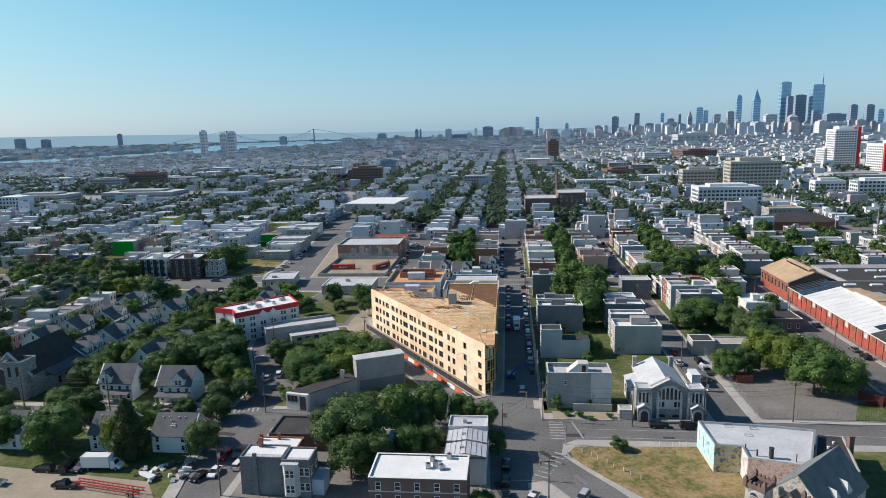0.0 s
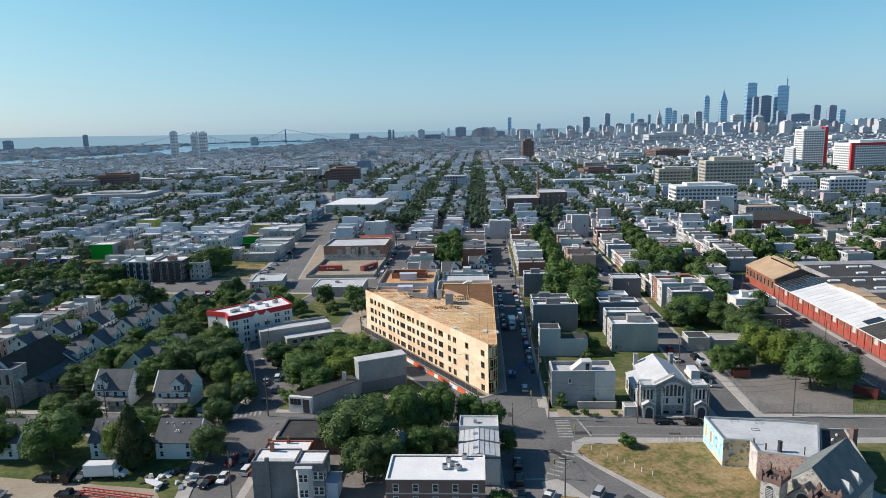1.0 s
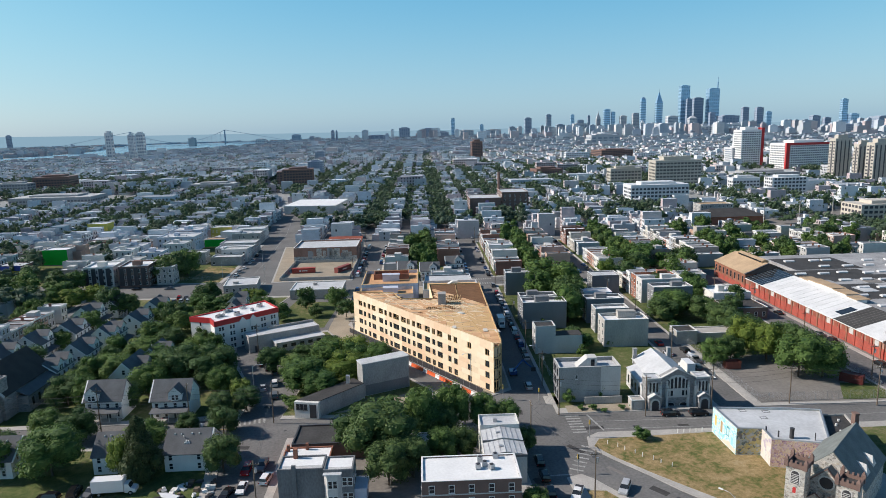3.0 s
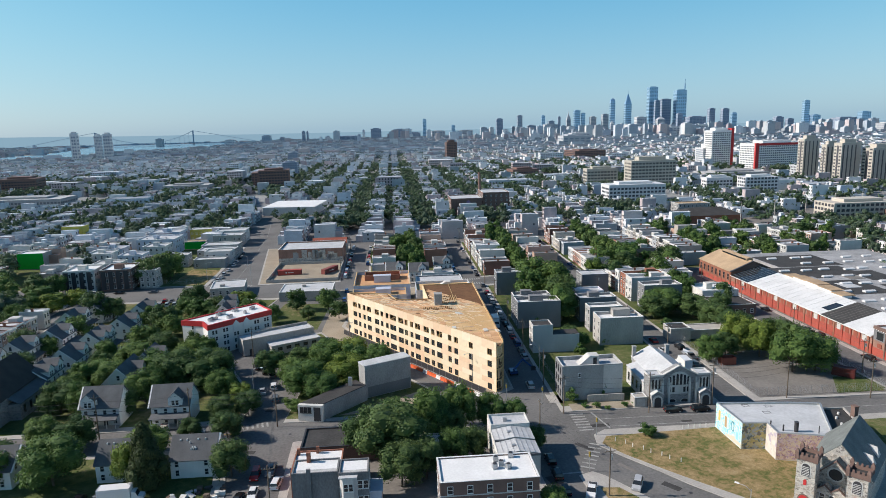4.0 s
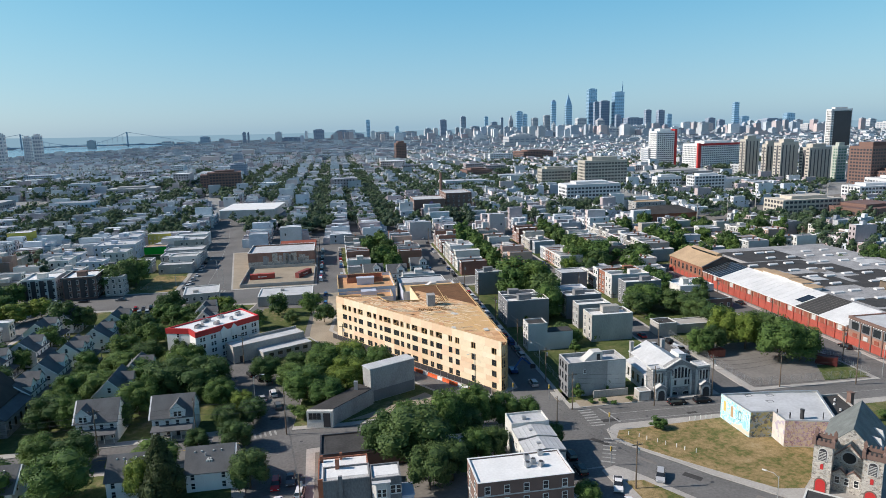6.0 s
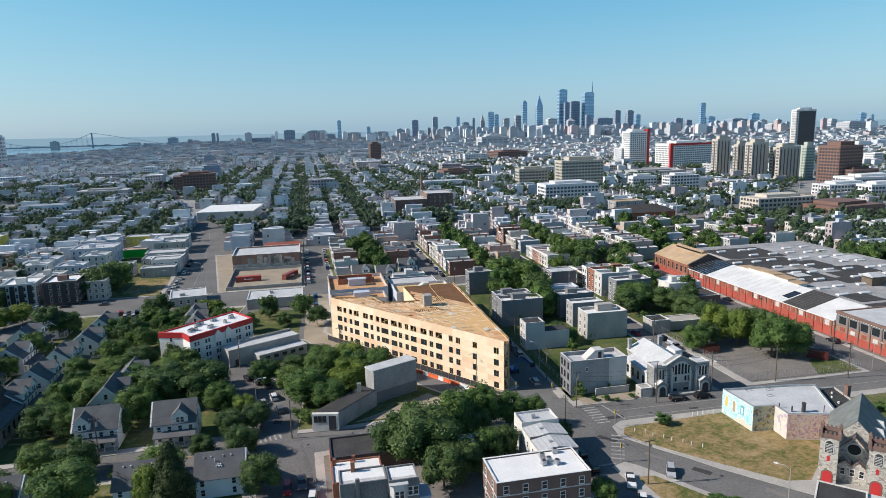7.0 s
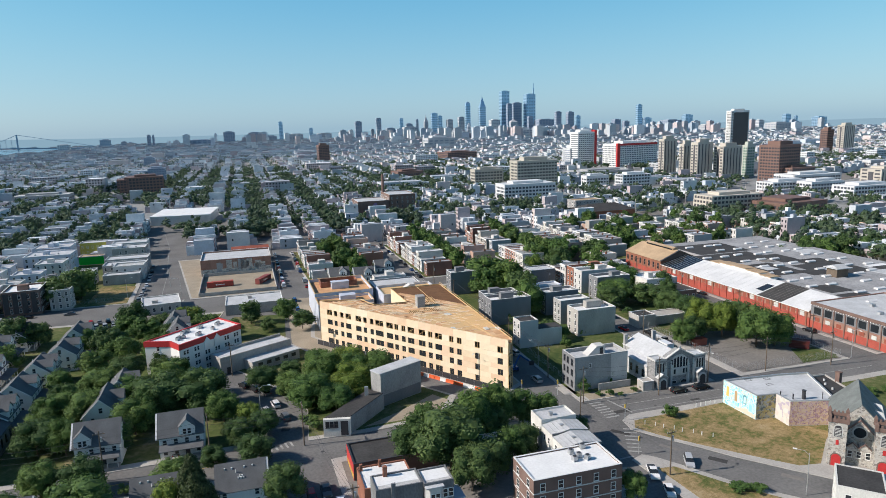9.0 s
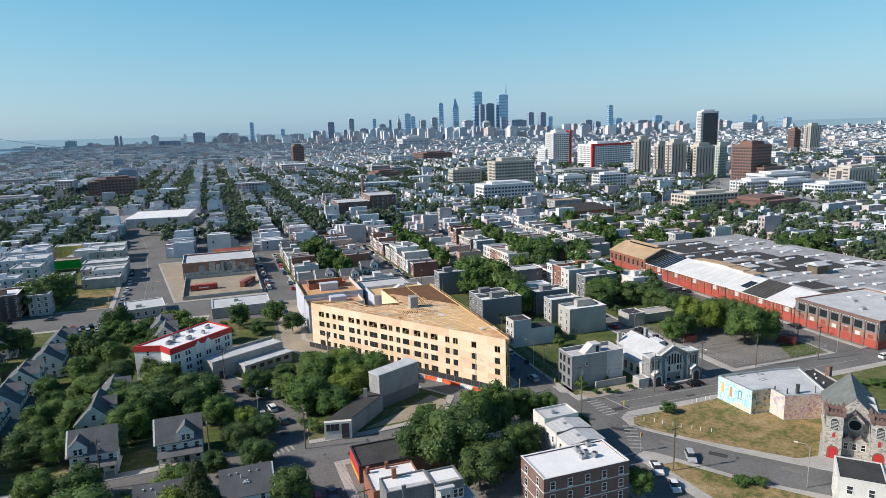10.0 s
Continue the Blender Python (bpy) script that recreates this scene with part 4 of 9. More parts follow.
for i, (u, d, h) in enumerate(((-36.4, 5.6, 7.9), (-41.9, 5.4, 7.3), (-47.6, 5.6, 7.0))):
    c = gthing("row_house", -15.8, u, "narrow two-storey row house with ribbed pale metal roof", "house", "stepped row of three houses")
    part("wall", Shape().box(0, 8.8, 0, d, 0, h - 0.6), M["plaster"], c, "whitewashed wall")
    if i:
        part("gable", Shape().gable(0, 8.8, 0.1, d - 0.1, h - 0.6, h + 0.15, "y"), M["plaster"], c)
        part("roof", Shape().slopes(0, 8.8, 0, d - 0.1, h - 0.6, h + 0.15, "y", 0.1, 0.05), M["grey_roof"], c, "pale standing-seam metal roof")
        s = Shape()
        for k in range(9):
            x = k * 1.1
            zz = h - 0.6 + 0.75 * (1 - abs(x - 4.4) / 4.4)
            s.beam((x, 0, zz + 0.14), (x, d - 0.1, zz + 0.14), 0.06, 0.07)
        part("roof_seam", s, M["metal"], c)
        part("party_wall", Shape().box(0, 4.4, -0.2, 0, h - 0.6, h - 0.2).box(0, 8.8, -0.2, 0, h - 1, h - 0.5), M["old_render"], c, "stuccoed parapet between the houses")
    else:
        part("roof", Shape().box(0.1, 8.7, 0.1, d - 0.1, h - 0.6, h - 0.45), M["grey_roof"], c, "grey flat roof")
        part("parapet", Shape().rim([(0, 0), (8.8, 0), (8.8, d), (0, d)], 0.2, h - 0.6, h), M["plaster"], c)
    part("roof_hatch", Shape().box(3.2, 4.0, 2.2, 3.0, h - 0.5, h + 0.35), M["metal"], c)
    window(c, 0, 1.6, 4.0, -90, 0.8, 1.3)
    window(c, 0, 3.8, 4.0, -90, 0.8, 1.3)
    window(c, 8.8, 2.6, 4.0, 90, 0.9, 1.4)
part("porch_roof", Shape().box(-3.0, 0, 0.5, 4.5, 2.6, 2.8), M["grey_roof"], c)
b = flat_building("row_house", -57.4, -53.6, 9.0, 5.6, 8.4, "old_render", "patched_roof", "grey stucco row house with white roof and side chimney", "house", "grey row", storeys=2, parapet=0.3, coping=False)
part("roof_coat", Shape().box(0.5, 8.6, 1.8, 5.2, 8.1, 8.13), M["white_roof"], b, "fresh white roof coating")
part("chimney", Shape().box(2.9, 3.7, -0.35, 0.1, 0, 9.3), M["old_render"], b, "grey stuccoed chimney")
part("chimney", Shape().box(2.4, 3.2, 4.6, 5.3, 8.0, 10.2), M["redbrick"], b)
b = flat_building("row_house", -48.3, -54.2, 5.8, 5.6, 8.3, "old_render", "patched_roof", "weathered grey row house with canted bay windows", "house", "grey row", sides="r", storeys=2, parapet=0.35, cornice=False, coping=False)
part("roof_coat", Shape().box(0.5, 5.4, 1.6, 5.2, 7.95, 7.98), M["white_roof"], b, "fresh white roof coating")
for x in (0.15,):
    s = Shape().prism([(x, 0), (x + 0.7, -1.0), (x + 2.7, -1.0), (x + 3.4, 0)], 0.6, 7.6)
    bay = part("bay", s, M["stucco_light"], b, "cream canted bay")
    for z in (1.6, 4.9):
        window(bay, x + 1.25, -1.0, z, 0, 0.7, 1.5)
        window(bay, x + 2.2, -1.0, z, 0, 0.7, 1.5)
for x in (4.1, 5.2):
    for z in (1.6, 4.9):
        window(b, x, 0, z, 0, 0.8, 1.6)
part("bay_roof", Shape().box(0.05, 3.65, -1.1, 0.05, 7.6, 7.8), M["grey_roof"], b)
part("back_porch", Shape().box(5.8, 8.2, 1, 5.5, 0, 3.4).box(5.8, 8.4, 0.8, 5.6, 3.4, 3.6), M["wrap"], b, "blue-grey back porch")
b = flat_building("row_house", -58.6, -47.9, 10.2, 8.9, 5.7, "redbrick", "white_roof", "brick row house with patched white roof", "house", "grey row", storeys=2, parapet=0.3, coping=False)
part("chimney", Shape().box(0.4, 1.0, 7.4, 8.0, 5.3, 6.8), M["redbrick"], b)
part("chimney", Shape().box(4.4, 5.0, 7.8, 8.4, 5.3, 6.9), M["redbrick"], b)
b = flat_building("garage", -58.5, -34.3, 19, 9.8, 3.9, "brick", "dark_roof", "low garage with black felt roof and red painted end wall", "garage", parapet=0.25, trim="dark_metal")
part("painted_wall", Shape().box(-0.06, 0, 0, 9.8, 0, 3.9), M["red"], b, "bright red painted end wall")
part("yellow_stripe", Shape().box(-0.09, -0.06, 0.5, 9.0, 0.2, 1.2), M["yellow_paint"], b)
b = flat_building("rear_extension", -30, -37, 7, 6, 4.0, "block", "grey_roof", "low grey concrete block extension behind the row", "building", parapet=0.2)

# ---- small grey infill houses right of the street ----
b = flat_building("infill_house", 8.0, -8.2, 16.5, 7.6, 9.8, "stucco", "grey_roof", "three-storey grey stucco house standing alone on the corner", "house", "grey infill houses", parapet=1.0, trim="stucco_light")
part("brick_face", Shape().box(-0.12, 0, 0, 7.6, 0, 9.8), M["stucco_dark"], b, "dark clad street face")
for z in (1.0, 4.2, 7.2):
    for y in (1.7, 4.2, 6.2):
        window(b, -0.12, y, z, -90, 0.9, 1.7, "dark_metal")
s = Shape()
s.add([(5.2, 2.6, 8.8), (8.2, 2.6, 11.4), (10.8, 2.6, 11.4), (10.8, 2.6, 8.8), (5.2, 5.6, 8.8), (8.2, 5.6, 11.4), (10.8, 5.6, 11.4), (10.8, 5.6, 8.8)], [(0, 3, 2, 1), (4, 5, 6, 7), (0, 1, 5, 4), (1, 2, 6, 5), (2, 3, 7, 6)])
part("stair_head", s, M["stucco_light"], b, "sloped pale stair head")
window(b, 9.6, 2.6, 9.2, 0, 0.8, 1.6, "dark_metal")
window(b, 4.6, 0, 6.6, 0, 0.6, 1.0)
part("side_panel", Shape().box(11.2, 16.5, -0.05, 0.0, 1.6, 9.6), M["stucco_light"], b, "paler stucco side panel")
part("garden_wall", Shape().box(6.5, 16.5, -1.8, -1.5, 0, 2.0), M["block"], b, "low stained block garden wall")
b = flat_building("infill_house", 8.2, 30.2, 6.6, 6.0, 9.4, "stucco_light", "dark_roof", "plain pale stucco house with dark flat roof", "house", "grey infill houses", parapet=0.35, coping=False, sides="l", storeys=3)
part("rear_wing", Shape().box(6.6, 15.4, 0, 5, 0, 6.0), M["stucco_light"], b, "lower pale rear wing")
part("rear_roof", Shape().box(6.7, 15.3, 0.1, 4.9, 6.0, 6.15), M["dark_roof"], b)
flat_building("infill_house", 32.0, 34.4, 14.8, 8.2, 9.4, "block", "white_roof", "tall tan-grey block house with roof terrace", "house", "grey infill houses", parapet=1.0, hatch=(6, 5, 6, 2.6, 2.3), sides="l", storeys=3, pitch=4)
flat_building("infill_house", 8.3, 57, 16.0, 7.4, 10.0, "stucco_dark", "white_roof", "dark grey three-storey house with white coping", "house", "grey infill houses", parapet=1.0, hatch=(5, 2.5, 5, 2.6, 2.4), sides="l", storeys=3)
flat_building("infill_house", 8.3, 64.6, 14.0, 6, 10.4, "stucco_dark", "white_roof", "dark grey house with brown panelled front", "house", "grey infill houses", parapet=1.0, hatch=(3, 1.5, 4, 2.4, 2.4), sides="l", storeys=3)
flat_building("infill_house", 8.3, 106, 13, 7, 10.2, "stucco_dark", "grey_roof", "charcoal stucco house at the end of a row", "house", "grey infill houses", parapet=0.6, hatch=(3, 2, 4, 2.4, 2.2), sides="l", storeys=3)
flat_building("infill_house", 33, 49.5, 12, 6, 9.0, "stucco", "white_roof", "grey house with white edged roof terrace", "house", "grey infill houses", parapet=0.8, sides="l", storeys=3)
flat_building("infill_house", 33, 62, 14, 7, 9.2, "stucco_dark", "white_roof", "dark grey house with stepped roof terrace", "house", "grey infill houses", parapet=0.9, hatch=(4, 2, 4, 3, 2.2), sides="l", storeys=3)
flat_building("infill_house", 35, 74, 11, 7, 8.6, "wrap", "grey_roof", "blue-grey house among trees", "house", "grey infill houses", parapet=0.6)
flat_building("brick_house", 62, 94, 17, 6.4, 10.0, "redbrick", "white_roof", "three-storey brick-fronted new house with roof deck", "house", "new row right of the side street", parapet=1.0, hatch=(10, 2, 4, 2.6, 2.3), sides="l", storeys=3)
flat_building("brick_house", 62, 86.6, 17, 7.2, 10.0, "stucco_light", "grey_roof", "three-storey new house with pink stucco face and roof deck", "house", "new row right of the side street", parapet=1.0, hatch=(9, 2, 4, 2.6, 2.3), sides="l", storeys=3)
flat_building("brick_house", 62.5, 74, 15.5, 7.2, 9.8, "stucco_dark", "white_roof", "grey stucco new house with white edged roof terrace", "house", "new row right of the side street", parapet=1.0, hatch=(8, 2, 4, 2.6, 2.3), sides="l", storeys=3)
flat_building("white_building", 86.5, 74, 15, 13, 6.6, "plaster", "white_roof", "low white stucco building with white roof", "building", parapet=0.6, hatch=(4, 5, 2.5, 3, 2.2))
flat_building("dark_building", 86, 60, 15, 13, 4.4, "brick", "dark_roof", "low dark building with sooty flat roof", "building", parapet=0.3, sides="f", storeys=1)
flat_building("small_garage", 56.5, 34.5, 7, 6.5, 4.6, "block", "dark_roof", "small grey block workshop with roll-up door", "garage", parapet=0.3)
flat_building("shed", 64, 36, 14, 7, 3.2, "block", "concrete", "low block shed with pale flat roof", "shed", parapet=0.2)
flat_building("corner_house", 46, 104, 12, 9, 8.2, "stucco_dark", "grey_roof", "grey-blue corner house beside the side street", "house", parapet=0.4, sides="l", storeys=3)

# ---- grey stone church on the cross street ----
ch = gthing("stone_church", 29.6, -13.4, "grey stone church with pale trim and white metal roof", "church", z=0.15)
part("nave", Shape().box(3, 13.6, 2.2, 20, 0, 6.2), M["stucco"], ch, "pale rendered nave wall")
part("nave_gable", Shape().gable(3, 13.6, 2.3, 19.9, 6.2, 9.0, "y"), M["stucco"], ch)
part("roof", Shape().slopes(3, 13.6, 2.6, 20, 6.2, 9.0, "y", 0.2, 0.3), M["soft_white_roof"], ch, "white metal gable roof")
part("side_aisle", Shape().box(0, 3, 3, 16, 0, 5.2), M["stucco_light"], ch, "pale rendered side aisle")
s = Shape().add([(-0.2, 3, 5.0), (3.1, 3, 6.0), (3.1, 16, 6.0), (-0.2, 16, 5.0), (-0.2, 3, 5.2), (3.1, 3, 6.2), (3.1, 16, 6.2), (-0.2, 16, 5.2)], [(3, 2, 1, 0), (4, 5, 6, 7), (0, 1, 5, 4), (1, 2, 6, 5), (2, 3, 7, 6), (3, 0, 4, 7)])
part("aisle_roof", s, M["soft_white_roof"], ch, "white lean-to roof")
s = Shape()
s.box(3.4, 13.4, 0, 2.2, 0, 7.6)
s.gable(3.4, 13.4, 0, 2.2, 7.6, 10.3, "y")
part("front_gable", s, M["stone_grey"], ch, "grey stone front gable")
for x0 in (0.2, 13.2):
    t = part("tower", Shape().box(x0, x0 + 3.6, -0.4, 3.4, 0, 7.8), M["stone_grey"], ch, "square grey stone stair tower")
    part("tower_roof", Shape().box(x0 + 0.2, x0 + 3.4, -0.2, 3.2, 7.8, 7.95), M["soft_white_roof"], t)
    part("cornice", Shape().rim([(x0 - 0.1, -0.5), (x0 + 3.7, -0.5), (x0 + 3.7, 3.5), (x0 - 0.1, 3.5)], 0.3, 7.7, 8.2), M["stone_trim"], t)
    for dx in (0.9, 1.8, 2.7):
        part("lancet", Shape().arch(x0 + dx, -0.4, 4.3, 0.5, 2.6, 1.3, depth=0.05), M["glass"], t)
    part("window_surround", Shape().arch(x0 + 1.8, -0.36, 4.0, 3.0, 3.3, 1.0, depth=0.06), M["stone_trim"], t)
    p = part("porch", Shape().box(x0 + 0.2, x0 + 3.4, -1.8, -0.4, 0, 3.2).gable(x0 + 0.2, x0 + 3.4, -1.8, -0.4, 3.2, 4.2, "y"), M["stone_grey"], t, "gabled stone door porch")
    part("porch_trim", Shape().arch(x0 + 1.8, -1.8, 0, 2.6, 3.2, 1.0, depth=0.12), M["stone_trim"], t)
    part("doorway", Shape().arch(x0 + 1.8, -1.92, 0, 1.8, 2.7, 1.0, depth=0.06), M["dark_metal"], t, "dark arched doorway")
    part("coping", Shape().slopes(x0 + 0.2, x0 + 3.4, -1.8, -0.5, 3.2, 4.2, "y", 0.18, 0.12), M["stone_trim"], t)
part("great_window", Shape().arch(8.4, 0.0, 2.6, 6.4, 6.2, 1.0, 12, 0.10), M["stone_trim"], ch, "large arched traceried window")
for i in range(6):
    x = 5.9 + i * 1.0
    hgt = 2.3 + 0.9 * (1 - abs(i - 2.5) / 2.5)
    part("lancet", Shape().arch(x, -0.1, 5.1, 0.62, hgt, 1.2, depth=0.05), M["glass"], ch)
    if i not in (2, 3):
        part("lower_light", Shape().box(x - 0.3, x + 0.3, -0.15, -0.1, 3.1, 4.5), M["glass"], ch)
for x in (3.8, 5.6, 11.2, 13.0):
    part("buttress", Shape().box(x - 0.28, x + 0.28, -0.6, 0, 0, 6.0).box(x - 0.2, x + 0.2, -0.35, 0, 6.0, 7.2), M["stone_trim"], ch, "pale stepped buttress")
part("gable_coping", Shape().slopes(3.4, 13.4, -0.15, 0.35, 7.6, 10.3, "y", 0.28, 0.1), M["stone_trim"], ch)
part("gable_cross", Shape().box(8.3, 8.5, -0.1, 0.1, 10.4, 11.3).box(8.0, 8.8, -0.1, 0.1, 10.8, 11.0), M["stone_trim"], ch)
for x in (6.7, 10.1):
    part("basement_window", Shape().arch(x, 0, 0.3, 2.2, 1.5, 0.5, depth=0.08), M["stone_trim"], ch)
    part("basement_pane", Shape().arch(x, -0.08, 0.35, 1.8, 1.25, 0.5, depth=0.04), M["glass"], ch)
for x, y in ((3.3, 19.4), (13.2, 19.4)):
    part("chimney", Shape().box(x - 0.5, x + 0.5, y - 0.5, y + 0.5, 5, 9.3).box(x - 0.6, x + 0.6, y - 0.6, y + 0.6, 9.3, 9.5), M["stucco"], ch, "square grey chimney")
for y in (5, 8, 11, 14):
    window(ch, 0, y, 1.6, -90, 0.9, 2.0, "dark_metal")
part("ramp", Shape().box(3.6, 13.2, -2.8, -1.9, 0, 0.5), M["concrete"], ch)
for i in range(8):
    part("rail_post", Shape().tube((3.8 + i * 1.3, -2.9, 0), (3.8 + i * 1.3, -2.9, 1.1), 0.03, n=5), M["metal"], ch)
b = flat_building("utility_shed", 25.6, -14.6, 3.4, 3.0, 2.6, "block", "concrete", "small grey concrete utility shed on the pavement", "shed", parapet=0.1)
part("shed_door", Shape().box(0.6, 2.8, -0.05, 0, 0.1, 2.1), M["metal"], b)

# ---- painted corner building ----
mb = thing("mural_building", 0, 0, 0.15, 0, "low flat-roofed corner building with colourful painted walls", "building")
MP = [(56.8, 140.8), (56.0, 129.4), (61.3, 128.3), (60.4, 123.5), (71.0, 119.2), (80.5, 135.0), (73.2, 137.3)]
part("wall", Shape().rim(MP, 0.3, 0, 6.3), M["plaster"], mb)
part("roof", Shape().prism(MP, 5.7, 5.95), M["soft_white_roof"], mb, "pale flat roof")
part("coping", Shape().rim(MP, 0.42, 6.3, 6.4), M["metal"], mb)
MUR = {n: paint("mural_" + n, c, 0.8, 0.2) for n, c in (("sky_blue", (0.30, 0.60, 0.68)), ("pale_blue", (0.50, 0.70, 0.74)), ("yellow", (0.62, 0.48, 0.14)), ("ochre", (0.45, 0.30, 0.16)), ("teal", (0.10, 0.30, 0.36)), ("cream", (0.62, 0.56, 0.46)), ("pink", (0.55, 0.30, 0.30)), ("purple", (0.26, 0.18, 0.34)), ("brown", (0.24, 0.14, 0.09)), ("rust", (0.44, 0.20, 0.10)), ("green", (0.22, 0.30, 0.14)))}


def mural(a, b, m, z1=6.2):
    """A painted wall between two corners."""
    a, b = Vector(a), Vector(b)
    d = (b - a).normalized()
    q = Vector((d.y, -d.x)) * 0.02
    part("mural", Shape().beam((*(a + q), z1 / 2 + 0.05), (*(b + q), z1 / 2 + 0.05), 0.03, z1 - 0.1), m, mb, "painted wall picture")


mural(MP[0], MP[1], mural_mat("blue_mural", [(0.16, 0.50, 0.62), (0.30, 0.64, 0.72), (0.50, 0.72, 0.74), (0.66, 0.74, 0.72), (0.36, 0.68, 0.75), (0.56, 0.74, 0.76), (0.22, 0.56, 0.66), (0.64, 0.70, 0.64), (0.60, 0.56, 0.40)], 1.0))
mural(MP[1], MP[2], mural_mat("yellow_green_mural", [(0.16, 0.20, 0.20), (0.46, 0.40, 0.20), (0.40, 0.44, 0.44), (0.58, 0.48, 0.20), (0.22, 0.20, 0.18), (0.56, 0.50, 0.30), (0.50, 0.50, 0.48)], 0.7))
mural(MP[2], MP[3], mural_mat("pale_mural", [(0.56, 0.52, 0.46), (0.60, 0.57, 0.52), (0.58, 0.52, 0.48), (0.42, 0.36, 0.44), (0.60, 0.58, 0.54)], 0.4))
mural(MP[3], MP[4], mural_mat("figure_mural", [(0.52, 0.34, 0.30), (0.64, 0.48, 0.34), (0.68, 0.56, 0.44), (0.46, 0.32, 0.44), (0.66, 0.52, 0.42), (0.36, 0.22, 0.28), (0.64, 0.50, 0.34), (0.66, 0.52, 0.50), (0.58, 0.40, 0.46)], 1.0))
# arched figures and bands of the blue wall
ma, md = Vector(MP[0]), (Vector(MP[1]) - Vector(MP[0])).normalized()
wall_at = pose(ma.x, ma.y, 0, 0, 0, math.degrees(math.atan2(md.y, md.x)))
for x, z, w, h, c in ((1.7, 2.2, 1.5, 3.4, "yellow"), (4.6, 1.9, 1.5, 3.5, "ochre"), (7.6, 2.6, 1.2, 2.4, "pale_blue"), (9.6, 1.2, 1.6, 2.6, "sky_blue")):
    part("painted_arch", Shape().arch(x, -0.04, z, w, h, 1.0, depth=0.012), MUR["pale_blue" if c != "pale_blue" else "teal"], mb, "", wall_at)
    part("painted_arch", Shape().arch(x, -0.052, z + 0.25, w * 0.62, h - 0.7, 1.0, depth=0.012), MUR[c], mb, "", wall_at)
part("painted_band", Shape().add([(4.5, -0.045, 0.2), (11.3, -0.045, 0.2), (11.3, -0.045, 1.0), (8.5, -0.045, 1.7), (4.5, -0.045, 0.5), (4.5, -0.04, 0.2), (11.3, -0.04, 0.2)], [(0, 1, 2, 3, 4)]), MUR["cream"], mb, "", wall_at)
for x, y, h, r in ((65.2, 123.8, 2.2, 0.45), (62.8, 124.8, 1.3, 0.16), (61.6, 127.4, 1.2, 0.14), (69.4, 122.0, 1.6, 0.1)):
    part("vent_pipe", Shape().tube((x, y, 5.9), (x, y, 5.9 + h), r, n=12).tube((x, y, 5.9 + h), (x, y, 6.05 + h), r * 1.15, n=12), M["dark_metal"], mb, "dark roof vent pipe")
for x, y in ((62, 138), (67, 136.5), (64.5, 133.5)):
    part("roof_patch", Shape().rim([(x, y), (x + 1.6, y - 0.2), (x + 1.7, y + 0.9), (x + 0.1, y + 1.1)], 0.08, 5.95, 6.0), M["dark_metal"], mb)
b = thing("dark_roofed_annex", 0, 0, 0.15, 0, "low annex with tarred black roof beside the painted building", "building")
AP = [(80.7, 134.8), (86.0, 134.0), (80.5, 119.0), (71.4, 119.4)]
part("wall", Shape().rim(AP, 0.3, 0, 5.2), M["block"], b)
part("roof", Shape().prism(AP, 4.6, 4.8), M["dark_roof"], b, "tarred black roof")
part("chimney", Shape().box(84, 85, 128.5, 129.7, 0, 7.6).box(83.9, 85.1, 128.4, 129.8, 7.6, 7.8), M["brick"], b, "brick chimney stack")
for x, y in ((80.2, 129.5), (79.0, 126.5), (82.4, 131.5)):
    part("roof_vent", Shape().tube((x, y, 4.8), (x, y, 5.3), 0.25, n=8), M["trim"], b)
for i in range(26):
    a = random.Random(i)
    x, y = a.uniform(75, 84), a.uniform(135.5, 138.6)
    single("scrap_piece", Shape().box(-a.uniform(0.2, 0.7), a.uniform(0.2, 0.7), -a.uniform(0.2, 0.5), a.uniform(0.2, 0.5), 0, a.uniform(0.3, 1.6)), M[a.choice(["trim", "metal", "dark_metal", "rust_roof", "plaster"])], "piece of scrap piled in the yard", "scrap", "scrap heap behind the painted building", at=pose(x, y, 0.17, 0, 0, a.uniform(0, 180)))

# ---- rubble stone church at the bend ----
ce = thing("rubble_church", 51.3, 106.9, 0.15, -51, "rubble stone church with red doors, battlemented towers and slate roof", "church")
ce.matrix_basis = pose(52.2, 107.2, 0.15, 0, 0, -52) @ Matrix.Diagonal((0.92, 0.92, 0.90, 1.0))
part("nave", Shape().box(0.6, 12.4, 7, 25, 0, 7.0), M["stone"], ce, "rubble stone nave wall")
part("nave_gable", Shape().gable(0.6, 12.4, 7.1, 25, 7.0, 13.2, "y"), M["stone"], ce)
part("roof", Shape().slopes(0.6, 12.4, 7.5, 25, 7.0, 13.2, "y", 0.25, 0.4), M["slate"], ce, "grey-green slate roof")
part("front_gable", Shape().box(3.0, 9.8, 4.6, 7.2, 0, 6.6).gable(3.0, 9.8, 4.6, 7.2, 6.6, 10.4, "y"), M["stone"], ce, "rubble stone front gable")
part("gable_coping", Shape().slopes(3.0, 9.8, 4.4, 4.75, 6.6, 10.4, "y", 0.3, 0.1), M["brick"], ce, "dark red gable coping")
part("front_roof", Shape().slopes(3.0, 9.8, 4.9, 8.4, 6.6, 10.4, "y", 0.2, 0.05), M["slate"], ce)
part("rose_window", Shape().tube((6.4, 4.6, 7.4), (6.4, 4.5, 7.4), 1.4, n=20), M["glass"], ce, "round window")
part("rose_rim", Shape().rim([(1.6 * math.cos(a * 0.314), 1.6 * math.sin(a * 0.314)) for a in range(20)], 0.3, 0, 0.2), M["stone_trim"], ce, "", pose(6.4, 4.58, 7.4, 90))
